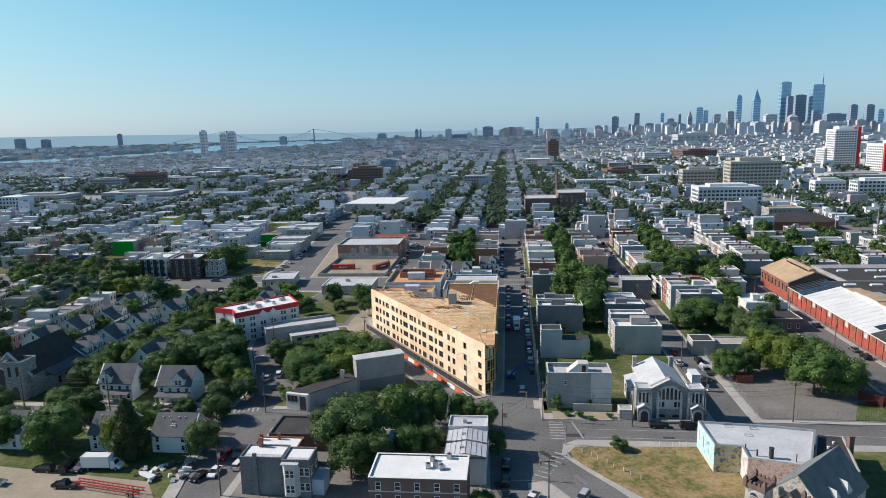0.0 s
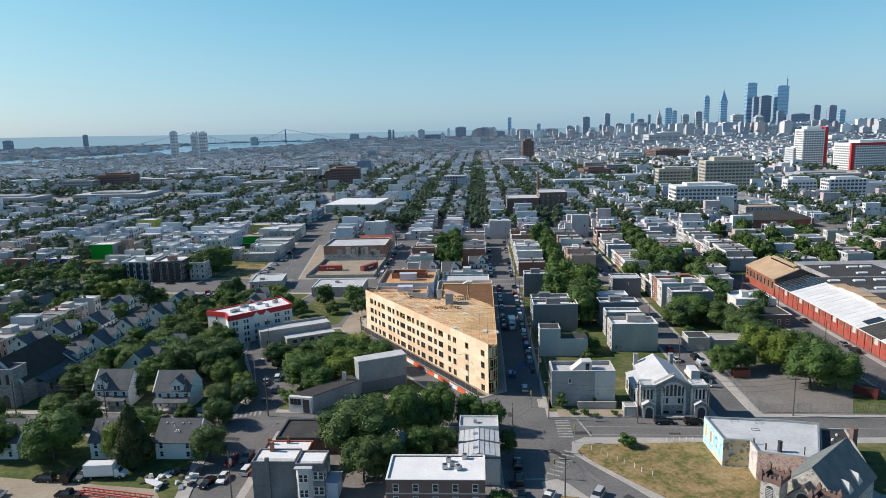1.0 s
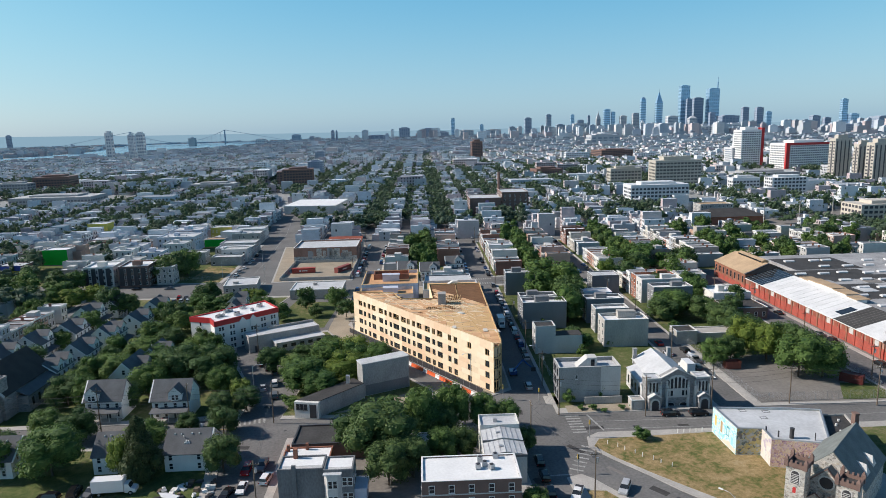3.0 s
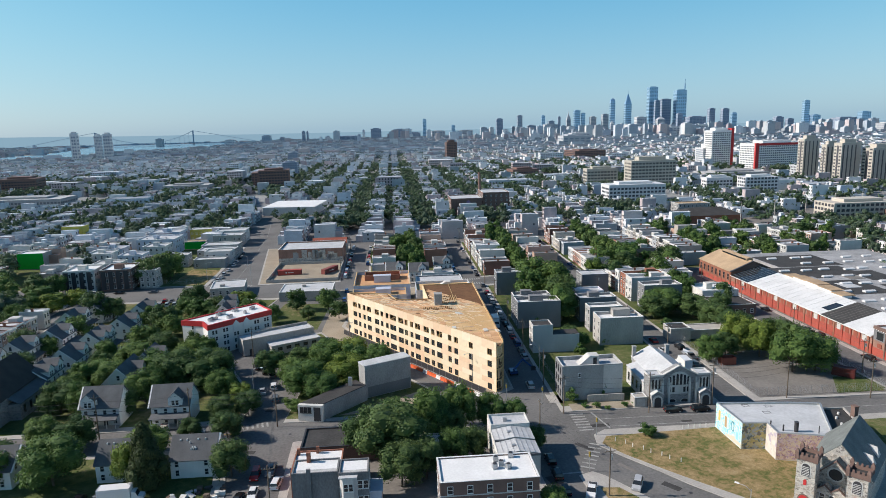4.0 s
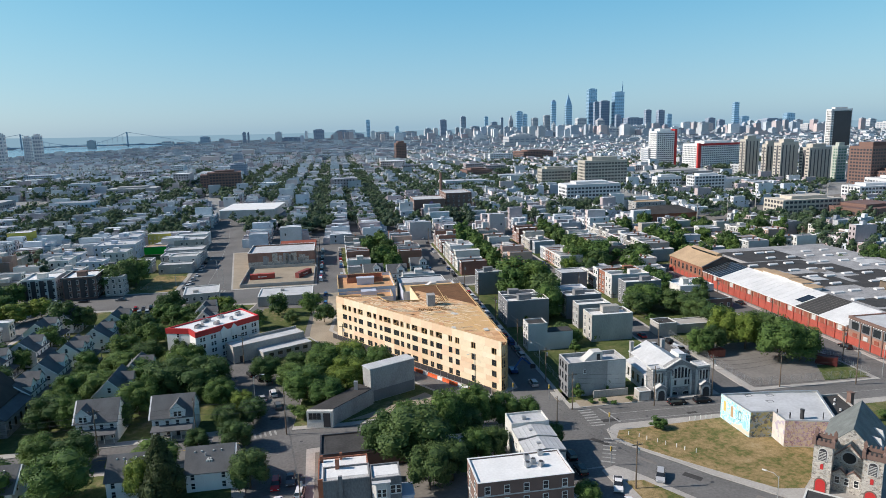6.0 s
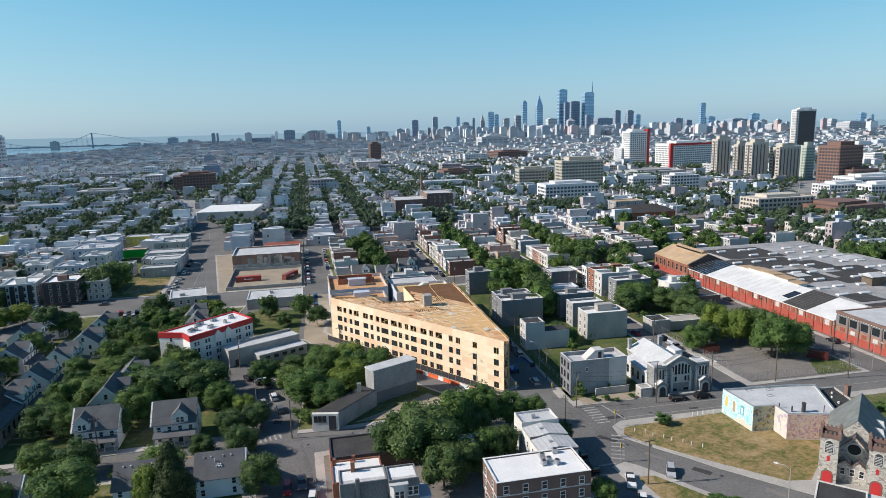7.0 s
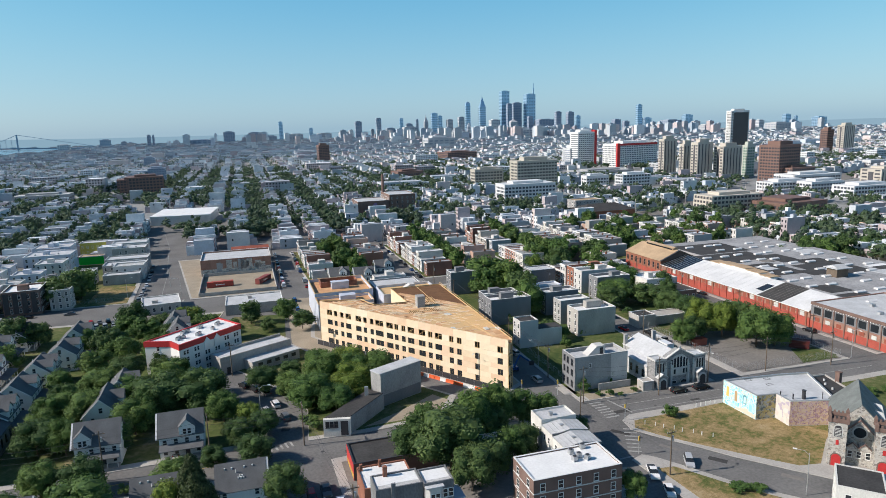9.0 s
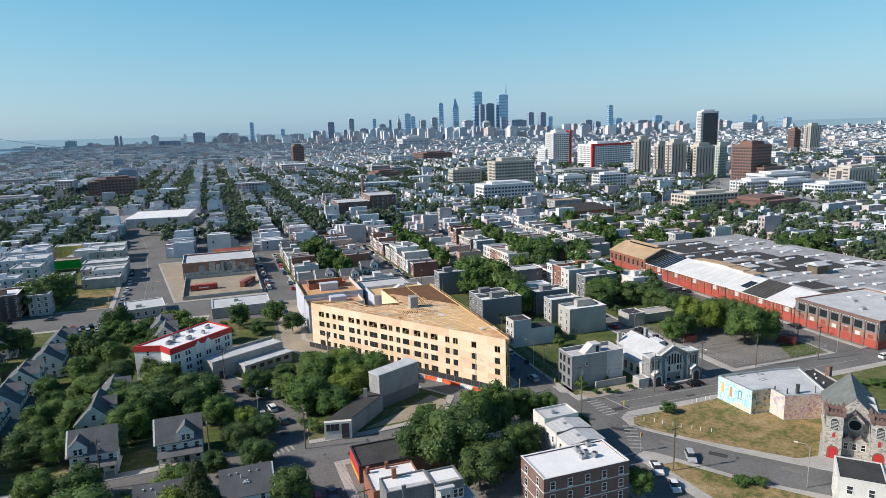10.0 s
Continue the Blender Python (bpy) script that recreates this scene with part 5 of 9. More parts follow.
for dx, dy in ((1.9, 13), (1.9, 18)):
    s = Shape()
    s.add([(12.0, dy - 1.2, 7.9), (12.0, dy + 1.2, 7.9), (11.4, dy, 10.0), (9.2, dy, 10.3)], [(0, 1, 2), (1, 3, 2), (3, 0, 2)])
    part("dormer", s, M["stone_trim"], ce, "small pale triangular dormer")
for x0, hh in ((0, 12.6), (9.2, 12.0)):
    t = part("tower", Shape().box(x0, x0 + 3.6, 0, 3.8, 0, hh - 1.6), M["stone"], ce, "square rubble stone tower")
    part("battlement", Shape().rim([(x0 - 0.2, -0.2), (x0 + 3.8, -0.2), (x0 + 3.8, 4.0), (x0 - 0.2, 4.0)], 0.45, hh - 1.6, hh - 0.6), M["brick"], t, "dark red brick battlement")
    part("tower_roof", Shape().box(x0 + 0.2, x0 + 3.4, 0.2, 3.6, hh - 1.6, hh - 1.3), M["dark_roof"], t)
    for cx, cy in ((x0, 0), (x0 + 3.6, 0), (x0, 3.8), (x0 + 3.6, 3.8)):
        part("pinnacle", Shape().box(cx - 0.35, cx + 0.35, cy - 0.35, cy + 0.35, hh - 1.6, hh).add([(cx - 0.4, cy - 0.4, hh), (cx + 0.4, cy - 0.4, hh), (cx + 0.4, cy + 0.4, hh), (cx - 0.4, cy + 0.4, hh), (cx, cy, hh + 0.9)], [(0, 1, 4), (1, 2, 4), (2, 3, 4), (3, 0, 4)]), M["brick"], t)
    for i in range(3):
        for yy in (0, 3.8):
            part("merlon", Shape().box(x0 + 0.75 + i * 0.85, x0 + 1.15 + i * 0.85, yy - 0.2, yy + 0.2, hh - 0.6, hh - 0.1), M["brick"], t)
    part("louvre_surround", Shape().arch(x0 + 1.8, 0, hh - 5.2, 1.9, 3.1, 1.0, depth=0.06), M["stone_trim"], t)
    lou = part("louvre", Shape().arch(x0 + 1.8, -0.06, hh - 5.1, 1.5, 2.8, 1.0, depth=0.04), M["dark_metal"], t, "dark louvred belfry opening")
    for k in range(6):
        part("louvre_slat", Shape().box(x0 + 1.15, x0 + 2.45, -0.16, -0.1, hh - 4.9 + k * 0.36, hh - 4.78 + k * 0.36), M["stone_trim"], lou)
    part("slit_window", Shape().arch(x0 + 1.8, 0, hh - 7.2, 0.6, 1.3, 1.0, depth=0.06), M["red"], t)
    part("door", Shape().arch(x0 + 1.8, 0, 0, 1.9, 3.0, 1.0, depth=0.08), M["red"], t, "red arched door")
    part("door_surround", Shape().arch(x0 + 1.8, 0.04, 0, 2.4, 3.3, 1.0, depth=0.08), M["brick"], t)
    part("side_louvre", Shape().arch(1.9, 0, hh - 5.1, 1.5, 2.8, 1.0, depth=0.06), M["dark_metal"], t, "", pose(x0, 0, 0, 0, 0, -90) @ pose(-3.8, 0, 0))
pv = part("vestibule", Shape().box(3.6, 9.2, 2.5, 4.6, 0, 4.2), M["stone"], ce, "low stone vestibule")
part("vestibule_roof", Shape().box(3.6, 9.2, 2.8, 4.6, 4.2, 4.4), M["slate"], pv)
for x in (3.9, 6.4):
    part("vestibule_gable", Shape().gable(x - 0.2, x + 2.4, 2.4, 4.4, 4.2, 5.4, "y"), M["stone"], pv)
    part("gable_coping", Shape().slopes(x - 0.2, x + 2.4, 2.3, 2.6, 4.2, 5.4, "y", 0.2, 0.1), M["brick"], pv)
for x in (4.6, 6.4, 8.2):
    window(pv, x, 2.5, 1.9, 0, 0.8, 1.5)
# white house below the bend
b = thing("white_house", 34.5, 92.0, 0.15, -51, "tall white stucco house with dark tarred roof", "house")
b.matrix_basis = pose(34.9, 92.4, 0.15, 0, 0, -51)
part("wall", Shape().rim([(0, 0), (8, 0), (8, 9), (0, 9)], 0.3, 0, 7.2), M["plaster"], b)
part("roof", Shape().box(0.3, 7.7, 0.3, 8.7, 6.85, 7.05), M["dark_roof"], b, "tarred black roof")
part("neighbour_wing", Shape().box(8.0, 15, 0.4, 9, 0, 6.6).box(8.0, 15, 0.2, 9.2, 6.6, 6.75), M["stucco_light"], b, "pale adjoining wing with grey roof")
part("porch", Shape().box(-0.6, 7.5, -3.2, 0, 0, 3.0).box(-0.7, 7.6, -3.4, 0, 3.0, 3.2), M["plaster"], b, "low white rear porch")
for y in (2, 5.5):
    for z in (1.2, 4.2):
        window(b, 0, y, z, -90, 0.9, 1.5)
for x in (2, 5.5):
    for z in (4.2,):
        window(b, x, 0, z, 0, 0.9, 1.5)

# ---- left: red-topped apartments, low works, grey wall building ----
ra = thing("red_topped_apartments", -75.4, 224.4, 0.1, 36.9, "four-storey pale apartment building with red parapet band and white roof", "building")
RL = 24.3
RP = [(0, 0), (RL, 0), (RL + 1.9, 12.7), (-2.7, 12.7), (1.3, 5.8)]
part("wall", Shape().prism(RP, 0, 9.1), M["siding"], ra, "pale grey siding wall")
part("red_band", Shape().rim([(-0.15, -0.15), (RL + 0.15, -0.15), (RL + 2.05, 12.85), (-2.95, 12.85), (1.1, 5.75)], 0.5, 9.1, 10.9), M["red"], ra, "bright red parapet band")
part("roof", Shape().prism([(0.4, 0.3), (RL - 0.2, 0.3), (RL + 1.6, 12.4), (-2.3, 12.4), (1.6, 5.8)], 10.3, 10.5), M["white_roof"], ra, "white roof membrane")
part("eave_trim", Shape().box(0, RL, -0.06, 0, 8.9, 9.1), M["trim"], ra, "white eave trim")
for x, y in ((3.6, 5.2), (4.8, 5.9), (5.9, 5.2), (8.6, 9.2), (9.8, 9.8), (10.9, 9.2), (9.6, 3.4), (10.9, 3.9), (15, 9.4), (16.3, 9.8), (16.4, 4.2), (20.4, 7.0), (21.7, 7.6)):
    hvac(ra, x, y, 10.5, 20)
for i in range(6):
    x = 2.4 + i * 3.95
    for k in range(4):
        for dx in (-0.55, 0.55):
            window(ra, x + dx, 0, 0.5 + k * 2.25, 0, 0.72, 1.25)
    if i in (2, 3):
        part("wall_dormer", Shape().box(x - 1.2, x + 1.2, -0.35, -0.02, 6.6, 9.2).gable(x - 1.2, x + 1.2, -0.35, -0.02, 9.2, 10.5, "y"), M["siding"], ra, "gabled wall dormer")
for k in range(4):
    window(ra, -0.7, 9.2, 0.8 + k * 2.35, -60, 0.75, 1.3)
wk = thing("low_works", -64.1, 221.8, 0.1, 22.6, "long low concrete block works with pale lean-to roof", "building")
part("wall", Shape().rim([(0, 0), (25, 0), (25, 6.5), (0, 6.5)], 0.3, 0, 5.6), M["block"], wk)
part("roof", Shape().box(0.2, 24.8, 0.2, 6.3, 5.2, 5.35), M["grey_roof"], wk)
part("parapet", Shape().box(8, 25, 6.2, 6.6, 5.6, 6.2), M["block"], wk)
part("front_bay", Shape().box(8, 25, -5, 0, 0, 3.2), M["block"], wk)
part("front_roof", Shape().box(7.8, 25.2, -5.2, 0, 3.2, 3.4), M["grey_roof"], wk, "pale lean-to roof")
for x in (10, 13, 16, 19, 22):
    part("side_window", Shape().box(x, x + 1.6, -5.05, -4.98, 1.4, 2.5), M["glass"], wk)
part("door", Shape().box(2, 3.2, -0.06, 0, 0, 2.1), M["dark_metal"], wk)
gb = thing("grey_wall_building", -44.2, 167.2, 0.15, -18, "long grey rendered building, low in front and tall behind", "building")
part("front_wall", Shape().box(0, 6.6, 0, 1.2, 0, 4.4), M["plaster"], gb, "whitewashed front")
for i in range(3):
    window(gb, 1.0 + i * 1.05, 0, 2.4, 0, 0.75, 1.4, "dark_metal")
part("shutter", Shape().box(4.2, 6.0, -0.05, 0, 0.2, 3.9), M["dark_metal"], gb)
ax = Matrix.Rotation(radians(58), 4, "Z")
body = part("low_wing", Shape().prism([(0, 1.2), (6.6, 1.2), (14.6, 14.4), (10.4, 17.9)], 0, 4.3), M["stucco"], gb, "low rendered wing")
part("wing_roof", Shape().prism([(0.2, 1.1), (6.4, 1.1), (14.4, 14.4), (10.4, 17.7)], 4.3, 4.5), M["dark_roof"], gb, "dark patched roof")
part("tall_wing", Shape().prism([(13.9, 15.4), (25.0, 24.3), (22.3, 27.7), (11.2, 18.8)], 0, 9.3), M["stucco"], gb, "tall grey rendered wing")
part("tall_roof", Shape().prism([(13.7, 15.3), (25.2, 24.3), (22.3, 27.9), (11.0, 18.8)], 9.3, 9.5), M["grey_roof"], gb)
part("graffiti_band", Shape().beam((14.5, 15.85, 1.7), (24.8, 24.1, 1.7), 0.06, 3.0), M["stucco_dark"], gb, "darker painted lower wall")
part("vent", Shape().box(9.6, 10.6, 13.4, 14.2, 4.5, 6.8), M["metal"], gb)

# ---- left stone church ----
lc = gthing("dark_stone_church", -152, -6.8, "dark stone church with steep roof and squat tower", "church")
part("nave", Shape().box(0, 13, 0, 23, 0, 6.5), M["stone_grey"], lc)
part("nave_gable", Shape().gable(0, 13, 0.05, 23, 6.5, 13.0, "y"), M["stone_grey"], lc)
part("roof", Shape().slopes(0, 13, 0.4, 23, 6.5, 13.0, "y", 0.25, 0.2), M["brown_shingle"], lc, "dark brown shingle roof")
part("coping", Shape().slopes(0, 13, -0.1, 0.3, 6.5, 13.0, "y", 0.4, 0.2), M["stone_trim"], lc)
part("great_window", Shape().arch(3.6, 0, 2.2, 4.2, 5.6, 1.5, depth=0.1), M["stone_trim"], lc)
part("window_glass", Shape().arch(3.6, -0.1, 2.5, 3.6, 5.0, 1.5, depth=0.05), M["glass"], lc)
tw = part("tower", Shape().box(6.6, 12.2, -2.2, 3.6, 0, 10.6), M["stone_grey"], lc, "squat square stone tower")
part("battlement", Shape().rim([(6.5, -2.3), (12.3, -2.3), (12.3, 3.7), (6.5, 3.7)], 0.4, 10.6, 11.3), M["stone_grey"], tw)
for x in (8.2, 10.6):
    part("belfry_light", Shape().arch(x, -2.2, 6.8, 0.9, 2.8, 1.5, depth=0.05), M["glass"], tw)
part("door", Shape().arch(9.4, -2.2, 0, 2.2, 3.4, 1.4, depth=0.08), M["dark_metal"], tw)
part("side_aisle", Shape().box(13, 16, 5.4, 21, 0, 4.5), M["stone_grey"], lc)
part("aisle_roof", Shape().add([(12.9, 5.4, 6.0), (16.2, 5.4, 4.4), (16.2, 21, 4.4), (12.9, 21, 6.0), (12.9, 5.4, 6.2), (16.2, 5.4, 4.6), (16.2, 21, 4.6), (12.9, 21, 6.2)], [(0, 1, 2, 3), (7, 6, 5, 4), (4, 5, 1, 0), (5, 6, 2, 1), (6, 7, 3, 2), (7, 4, 0, 3)]), M["shingle"], lc)
for i in range(5):
    part("aisle_window", Shape().box(16.0, 16.05, 7 + i * 3, 8 + i * 3, 1.4, 3.6), M["glass"], lc)


# ---- gabled twin houses ----
def gabled_house(v, u, turn, label="pale sided gabled house with grey shingle roof and front porch", w=9.0, d=10.5, eave=5.4, ridge=8.8, dormers=1, porch=True, wall="siding", z=0.15, dormer_at=None):
    """Ridge along local y; the porch and dormers face local +x."""
    b = gthing("gabled_house", v, u, label, "house", "gabled houses with porches", z=z, turn=turn)
    s = Shape().box(0, w, 0, d, 0, eave)
    s.gable(0, w, 0, d, eave, ridge, "y")
    part("wall", s, M[wall], b)
    part("roof", Shape().slopes(0, w, 0, d, eave, ridge, "y", 0.16, 0.35), M["shingle"], b, "grey shingle roof")
    part("rake_trim", Shape().slopes(0, w, -0.42, -0.32, eave - 0.12, ridge - 0.12, "y", 0.18, 0.3), M["trim"], b)
    for i in range(dormers):
        y = dormer_at or d * (i + 0.5) / dormers + (1.6 if dormers == 1 else 0)
        dm = part("dormer", Shape().box(w * 0.58, w + 0.1, y - 1.75, y + 1.75, eave - 0.4, eave + 1.9).gable(w * 0.52, w + 0.1, y - 1.75, y + 1.75, eave + 1.9, eave + 3.6, "x"), M[wall], b, "gabled dormer")
        part("dormer_roof", Shape().slopes(w * 0.52, w + 0.15, y - 1.75, y + 1.75, eave + 1.9, eave + 3.6, "x", 0.12, 0.2), M["shingle"], dm)
        for dy in (-0.5, 0.5):
            window(dm, w + 0.1, y + dy, eave + 0.1, 90, 0.7, 1.25)
    for i in range(4):
        y = d * (i + 0.5) / 4
        window(b, w, y, 3.2, 90, 0.8, 1.35)
        if i != 2:
            window(b, w, y, 0.9, 90, 0.8, 1.35)
    part("door", Shape().box(w, w + 0.06, d * 0.625 - 0.5, d * 0.625 + 0.5, 0.4, 2.5), M["dark_metal"], b)
    window(b, w / 2, 0, eave + 0.6, 0, 0.8, 1.3)
    for x in (w * 0.27, w * 0.73):
        for zz in (0.9, 3.4):
            window(b, x, 0, zz, 0, 0.8, 1.3)
    if porch:
        p = part("porch", Shape().box(w, w + 2.3, 0.2, d - 0.2, 0.0, 0.45), M["concrete"], b, "raised porch floor")
        s = Shape().add([(w, 0, 3.3), (w + 2.6, 0, 2.75), (w + 2.6, d, 2.75), (w, d, 3.3), (w, 0, 3.45), (w + 2.6, 0, 2.9), (w + 2.6, d, 2.9), (w, d, 3.45)], [(3, 2, 1, 0), (4, 5, 6, 7), (0, 1, 5, 4), (1, 2, 6, 5), (2, 3, 7, 6), (3, 0, 4, 7)])
        part("porch_roof", s, M["shingle"], p)
        for i in range(5):
            y = 0.35 + (d - 0.7) * i / 4
            part("porch_post", Shape().box(w + 2.1, w + 2.25, y - 0.08, y + 0.08, 0.45, 2.8), M["trim"], p)
        part("porch_rail", Shape().box(w + 2.12, w + 2.2, 0.4, d * 0.5, 1.15, 1.25), M["trim"], p)
    if not porch:
        k = (ridge - eave) / (w / 2)
        for y in (1.8, 8.0):
            for zz in (0.7, 2.75):
                window(b, 0, y, zz, -90, 0.75, 1.25)
        for x, y in ((3.4, 2.4), (3.4, 4.0), (3.4, 6.4), (3.4, 7.8), (1.7, 4.2), (1.7, 4.7), (1.7, 5.2), (2.0, 4.45), (2.0, 4.95)):
            part("roof_vent", Shape().box(x - 0.14, x + 0.14, y - 0.14, y + 0.14, eave + k * x, eave + k * x + 0.42), M["trim"], b, "small white roof vent")
    part("vent_pipe", Shape().tube((w * 0.3, d * 0.6, eave + 1), (w * 0.3, d * 0.6, eave + 3.0), 0.09, n=6), M["trim"], b)
    return b


# facing the camera across the street
gabled_house(-117.2, -0.6, -90, "pale sided gabled house with a large front dormer and porch", w=8.0, d=9.4, eave=5.4, ridge=9.6, dormer_at=1.9)
gabled_house(-99.4, -1.6, -90, "pale sided gabled house with a front dormer and long porch", w=8.2, d=9.6, dormer_at=6.2, eave=5.4, ridge=9.6)
# on the near side of the street, seen from behind
gabled_house(-101.4, -39.2, 90, "pale sided house with plain grey roof behind a tall tree", w=8.6, d=9.4, eave=4.3, ridge=8.0, dormers=0, porch=False).matrix_basis = pose(*G(-92.2, -37.2), 0.15, 0, 0, 90 - GRID)
gabled_house(-76.6, -37.2, 90, "pale sided house with skylights in a plain grey roof", w=9.0, d=9.4, eave=4.3, ridge=8.0, dormers=0, porch=False)
gabled_house(-119, -37.5, 90, "pale sided house hidden behind a broad tree", w=9.0, d=10.0, eave=4.3, ridge=8.0, dormers=0, porch=False)
# the inner lanes
for v, u, r in ((-145.7, 14.3, 8.6), (-144.5, 29.5, 9.0), (-143.5, 46.5, 9.0), (-140.6, 63, 8.8), (-140.2, 80.5, 9.0)):
    gabled_house(v, u, 0, ridge=r, dormers=2 if u in (14.3, 46.5) else 1)
for v, u in ((-168.3, 26.7), (-165, 40), (-159.6, 52.5), (-163.6, 74.5), (-162, 90)):
    gabled_house(v, u, 0, dormers=1)
gabled_house(-119, 9, 0, "pale gabled house with a steep blue-grey roof", w=8.6, d=12, eave=5.2, ridge=9.4)
gabled_house(-117, 23, 0, "pale gabled house half hidden by trees", w=8.6, d=10, eave=5.2, ridge=8.8)
gabled_house(-108, 86, 0, "narrow gabled house beside the low roofs", w=7.5, d=9)
gabled_house(-106, 76, 0, "narrow gabled house beside the red-topped block", w=7.5, d=9)

# ---- right: the red brick works with white roofs ----
fw = gthing("red_brick_works", 112.8, -18, "long red painted brick works with white sawtooth roofs and brick hall", "factory")
part("street_wall", Shape().box(0, 0.5, 32, 119, 3.4, 5.9), M["pinkbrick"], fw)
part("painted_base", Shape().box(-0.08, 0.5, 32, 119, 0, 3.4), M["redpaint"], fw, "red painted wall base")
for i in range(21):
    y = 33 + i * 4.1
    part("pier", Shape().box(-0.3, 0, y, y + 0.6, 0, 5.7), M["redpaint" if i % 4 else "redbrick"], fw)
for i in range(20):
    y = 34.4 + i * 4.1
    part("blocked_window", Shape().box(-0.1, 0.0, y, y + 1.8, 3.4, 5.2), M["rust_roof" if i % 3 else "stone_trim"], fw, "boarded window")


def lean_roof(y0, y1, top=9.4, lift=0.0, x0=-0.4, x1=13.0, thick=0.22):
    """A roof slope rising from the street wall to the ridge behind it."""
    k = (top - 5.7) / 13.4
    z0, z1 = 5.7 + (x0 + 0.4) * k + lift, 5.7 + (x1 + 0.4) * k + lift
    return Shape().add([(x0, y0, z0), (x1, y0, z1), (x1, y1, z1), (x0, y1, z0), (x0, y0, z0 + thick), (x1, y0, z1 + thick), (x1, y1, z1 + thick), (x0, y1, z0 + thick)],
                       [(3, 2, 1, 0), (4, 5, 6, 7), (0, 1, 5, 4), (1, 2, 6, 5), (2, 3, 7, 6), (3, 0, 4, 7)])


part("white_slope", lean_roof(57, 105), M["works_white"], fw, "white coated roof slope")
part("white_slope", lean_roof(32.2, 45), M["works_white"], fw, "white coated roof slope")
part("roof_slope", lean_roof(45, 57), M["dark_roof"], fw, "tarred dark roof slope")
part("roof_slope", lean_roof(105, 119), M["glass"], fw, "blue-black glazed roof slope")
part("skylight_strip", lean_roof(57.6, 61.4, 9.4, 0.1, 3.0, 8.5, 0.2), M["glass"], fw, "sunken glazed strip in the white slope")
for i in range(13):
    y = 59 + i * 3.6
    part("roof_seam", lean_roof(y, y + 0.12, 9.4, 0.1, 0.2, 12.6, 0.17), M["soft_white_roof"], fw)
for y in [106.6 + i * 1.9 for i in range(7)]:
    part("glazing_bar", lean_roof(y, y + 0.1, 9.4, 0.1, 0.0, 12.9, 0.2), M["metal"], fw)
for y in [46.4 + i * 1.7 for i in range(7)]:
    part("glazing_bar", lean_roof(y, y + 0.08, 9.4, 0.1, 0.0, 12.9, 0.16), M["lot"], fw)
part("eave_gutter", Shape().box(-0.6, -0.38, 32, 119, 5.62, 5.86), M["trim"], fw, "white eave gutter along the street wall")
# the monitor bows gently along the ridge
for y0, y1, h in ((64, 70, 9.9), (70, 78, 10.4), (78, 86, 10.7), (86, 94, 10.5), (94, 100, 10.0)):
    part("monitor", Shape().box(12.5, 16, y0, y1, 9.0, h), M["trim"], fw)
    part("monitor_roof", Shape().box(12.2, 17.5, y0, y1, h, h + 0.25), M["tan_roof"], fw, "tan monitor roof")
# the flat roof field behind
part("rear_roof", Shape().box(13, 85, 20, 118, 7.0, 8.6).box(21.4, 85, 118, 150, 7.0, 8.6), M["works_roof"], fw, "broad patched flat roof")
r = random.Random(12)
for i in range(16):
    x, y = r.uniform(16, 70), r.uniform(24, 104)
    part("roof_patch", Shape().box(x, x + r.uniform(6, 14), y, y + r.uniform(6, 12), 8.6, 8.61 + 0.008 * i), M[r.choice(["dark_roof", "dark_roof", "grey_roof", "lot", "white_roof"])], fw)
for x0, y0, w, d in ((14, 100, 34, 17.6), (22, 118.6, 30, 24), (18, 70, 20, 22), (50, 62, 16, 30)):
    part("roof_patch", Shape().box(x0, x0 + w, y0, y0 + d, 8.6, 8.607), M["dark_roof"], fw, "tarred black roof field")
for i in range(70):
    x, y = 18 + (i % 7) * 9 + r.uniform(-1.6, 1.6), 24 + (i // 7) * 12.2 + r.uniform(-1.5, 1.5)
    if r.random() < 0.12 or x < 22 and y > 112:
        continue
    part("skylight", Shape().box(x, x + 4.2, y, y + 1.8, 8.6, 9.1).gable(x, x + 4.2, y, y + 1.8, 9.1, 9.5, "x"), M["works_white"], fw, "white ridge skylight")
part("roof_tower", Shape().box(40, 46, 58, 63, 8.6, 12.2), M["pole"], fw, "boarded roof tower")
part("tower_cap", Shape().box(39, 47, 57, 64, 12.2, 12.5).gable(40, 46, 58, 63, 12.5, 13.6, "x"), M["grey_roof"], fw)
# the two-storey dark block at the corner
bk = part("corner_block", Shape().rim([(0.4, 0), (34, 0), (34, 32), (0.4, 32)], 0.4, 0, 9.4), M["pinkbrick"], fw, "dark brick corner block with tall windows")
part("corner_roof", Shape().box(0.8, 33.6, 0.4, 31.6, 8.8, 9.0), M["grey_roof"], bk)
part("corner_base", Shape().box(0.3, 0.4, 0, 32, 0, 2.6).box(0.3, 34, -0.1, 0, 0, 2.6), M["redpaint"], bk, "red painted base")
part("upper_band", Shape().box(0.32, 0.4, 0, 32, 5.0, 9.42).box(0.3, 34, -0.08, 0, 5.0, 9.42), M["stucco_dark"], bk, "dark weathered upper storey")
part("cornice", Shape().box(0.0, 0.4, 0, 32, 8.5, 9.45).box(0.0, 34, -0.3, 0, 8.5, 9.45), M["brick"], bk, "dark brown cornice")
for i in range(32):
    part("cornice_stud", Shape().box(-0.1, 0.0, 0.4 + i, 0.7 + i, 8.3, 8.55), M["trim"], bk, "white stud below the cornice")
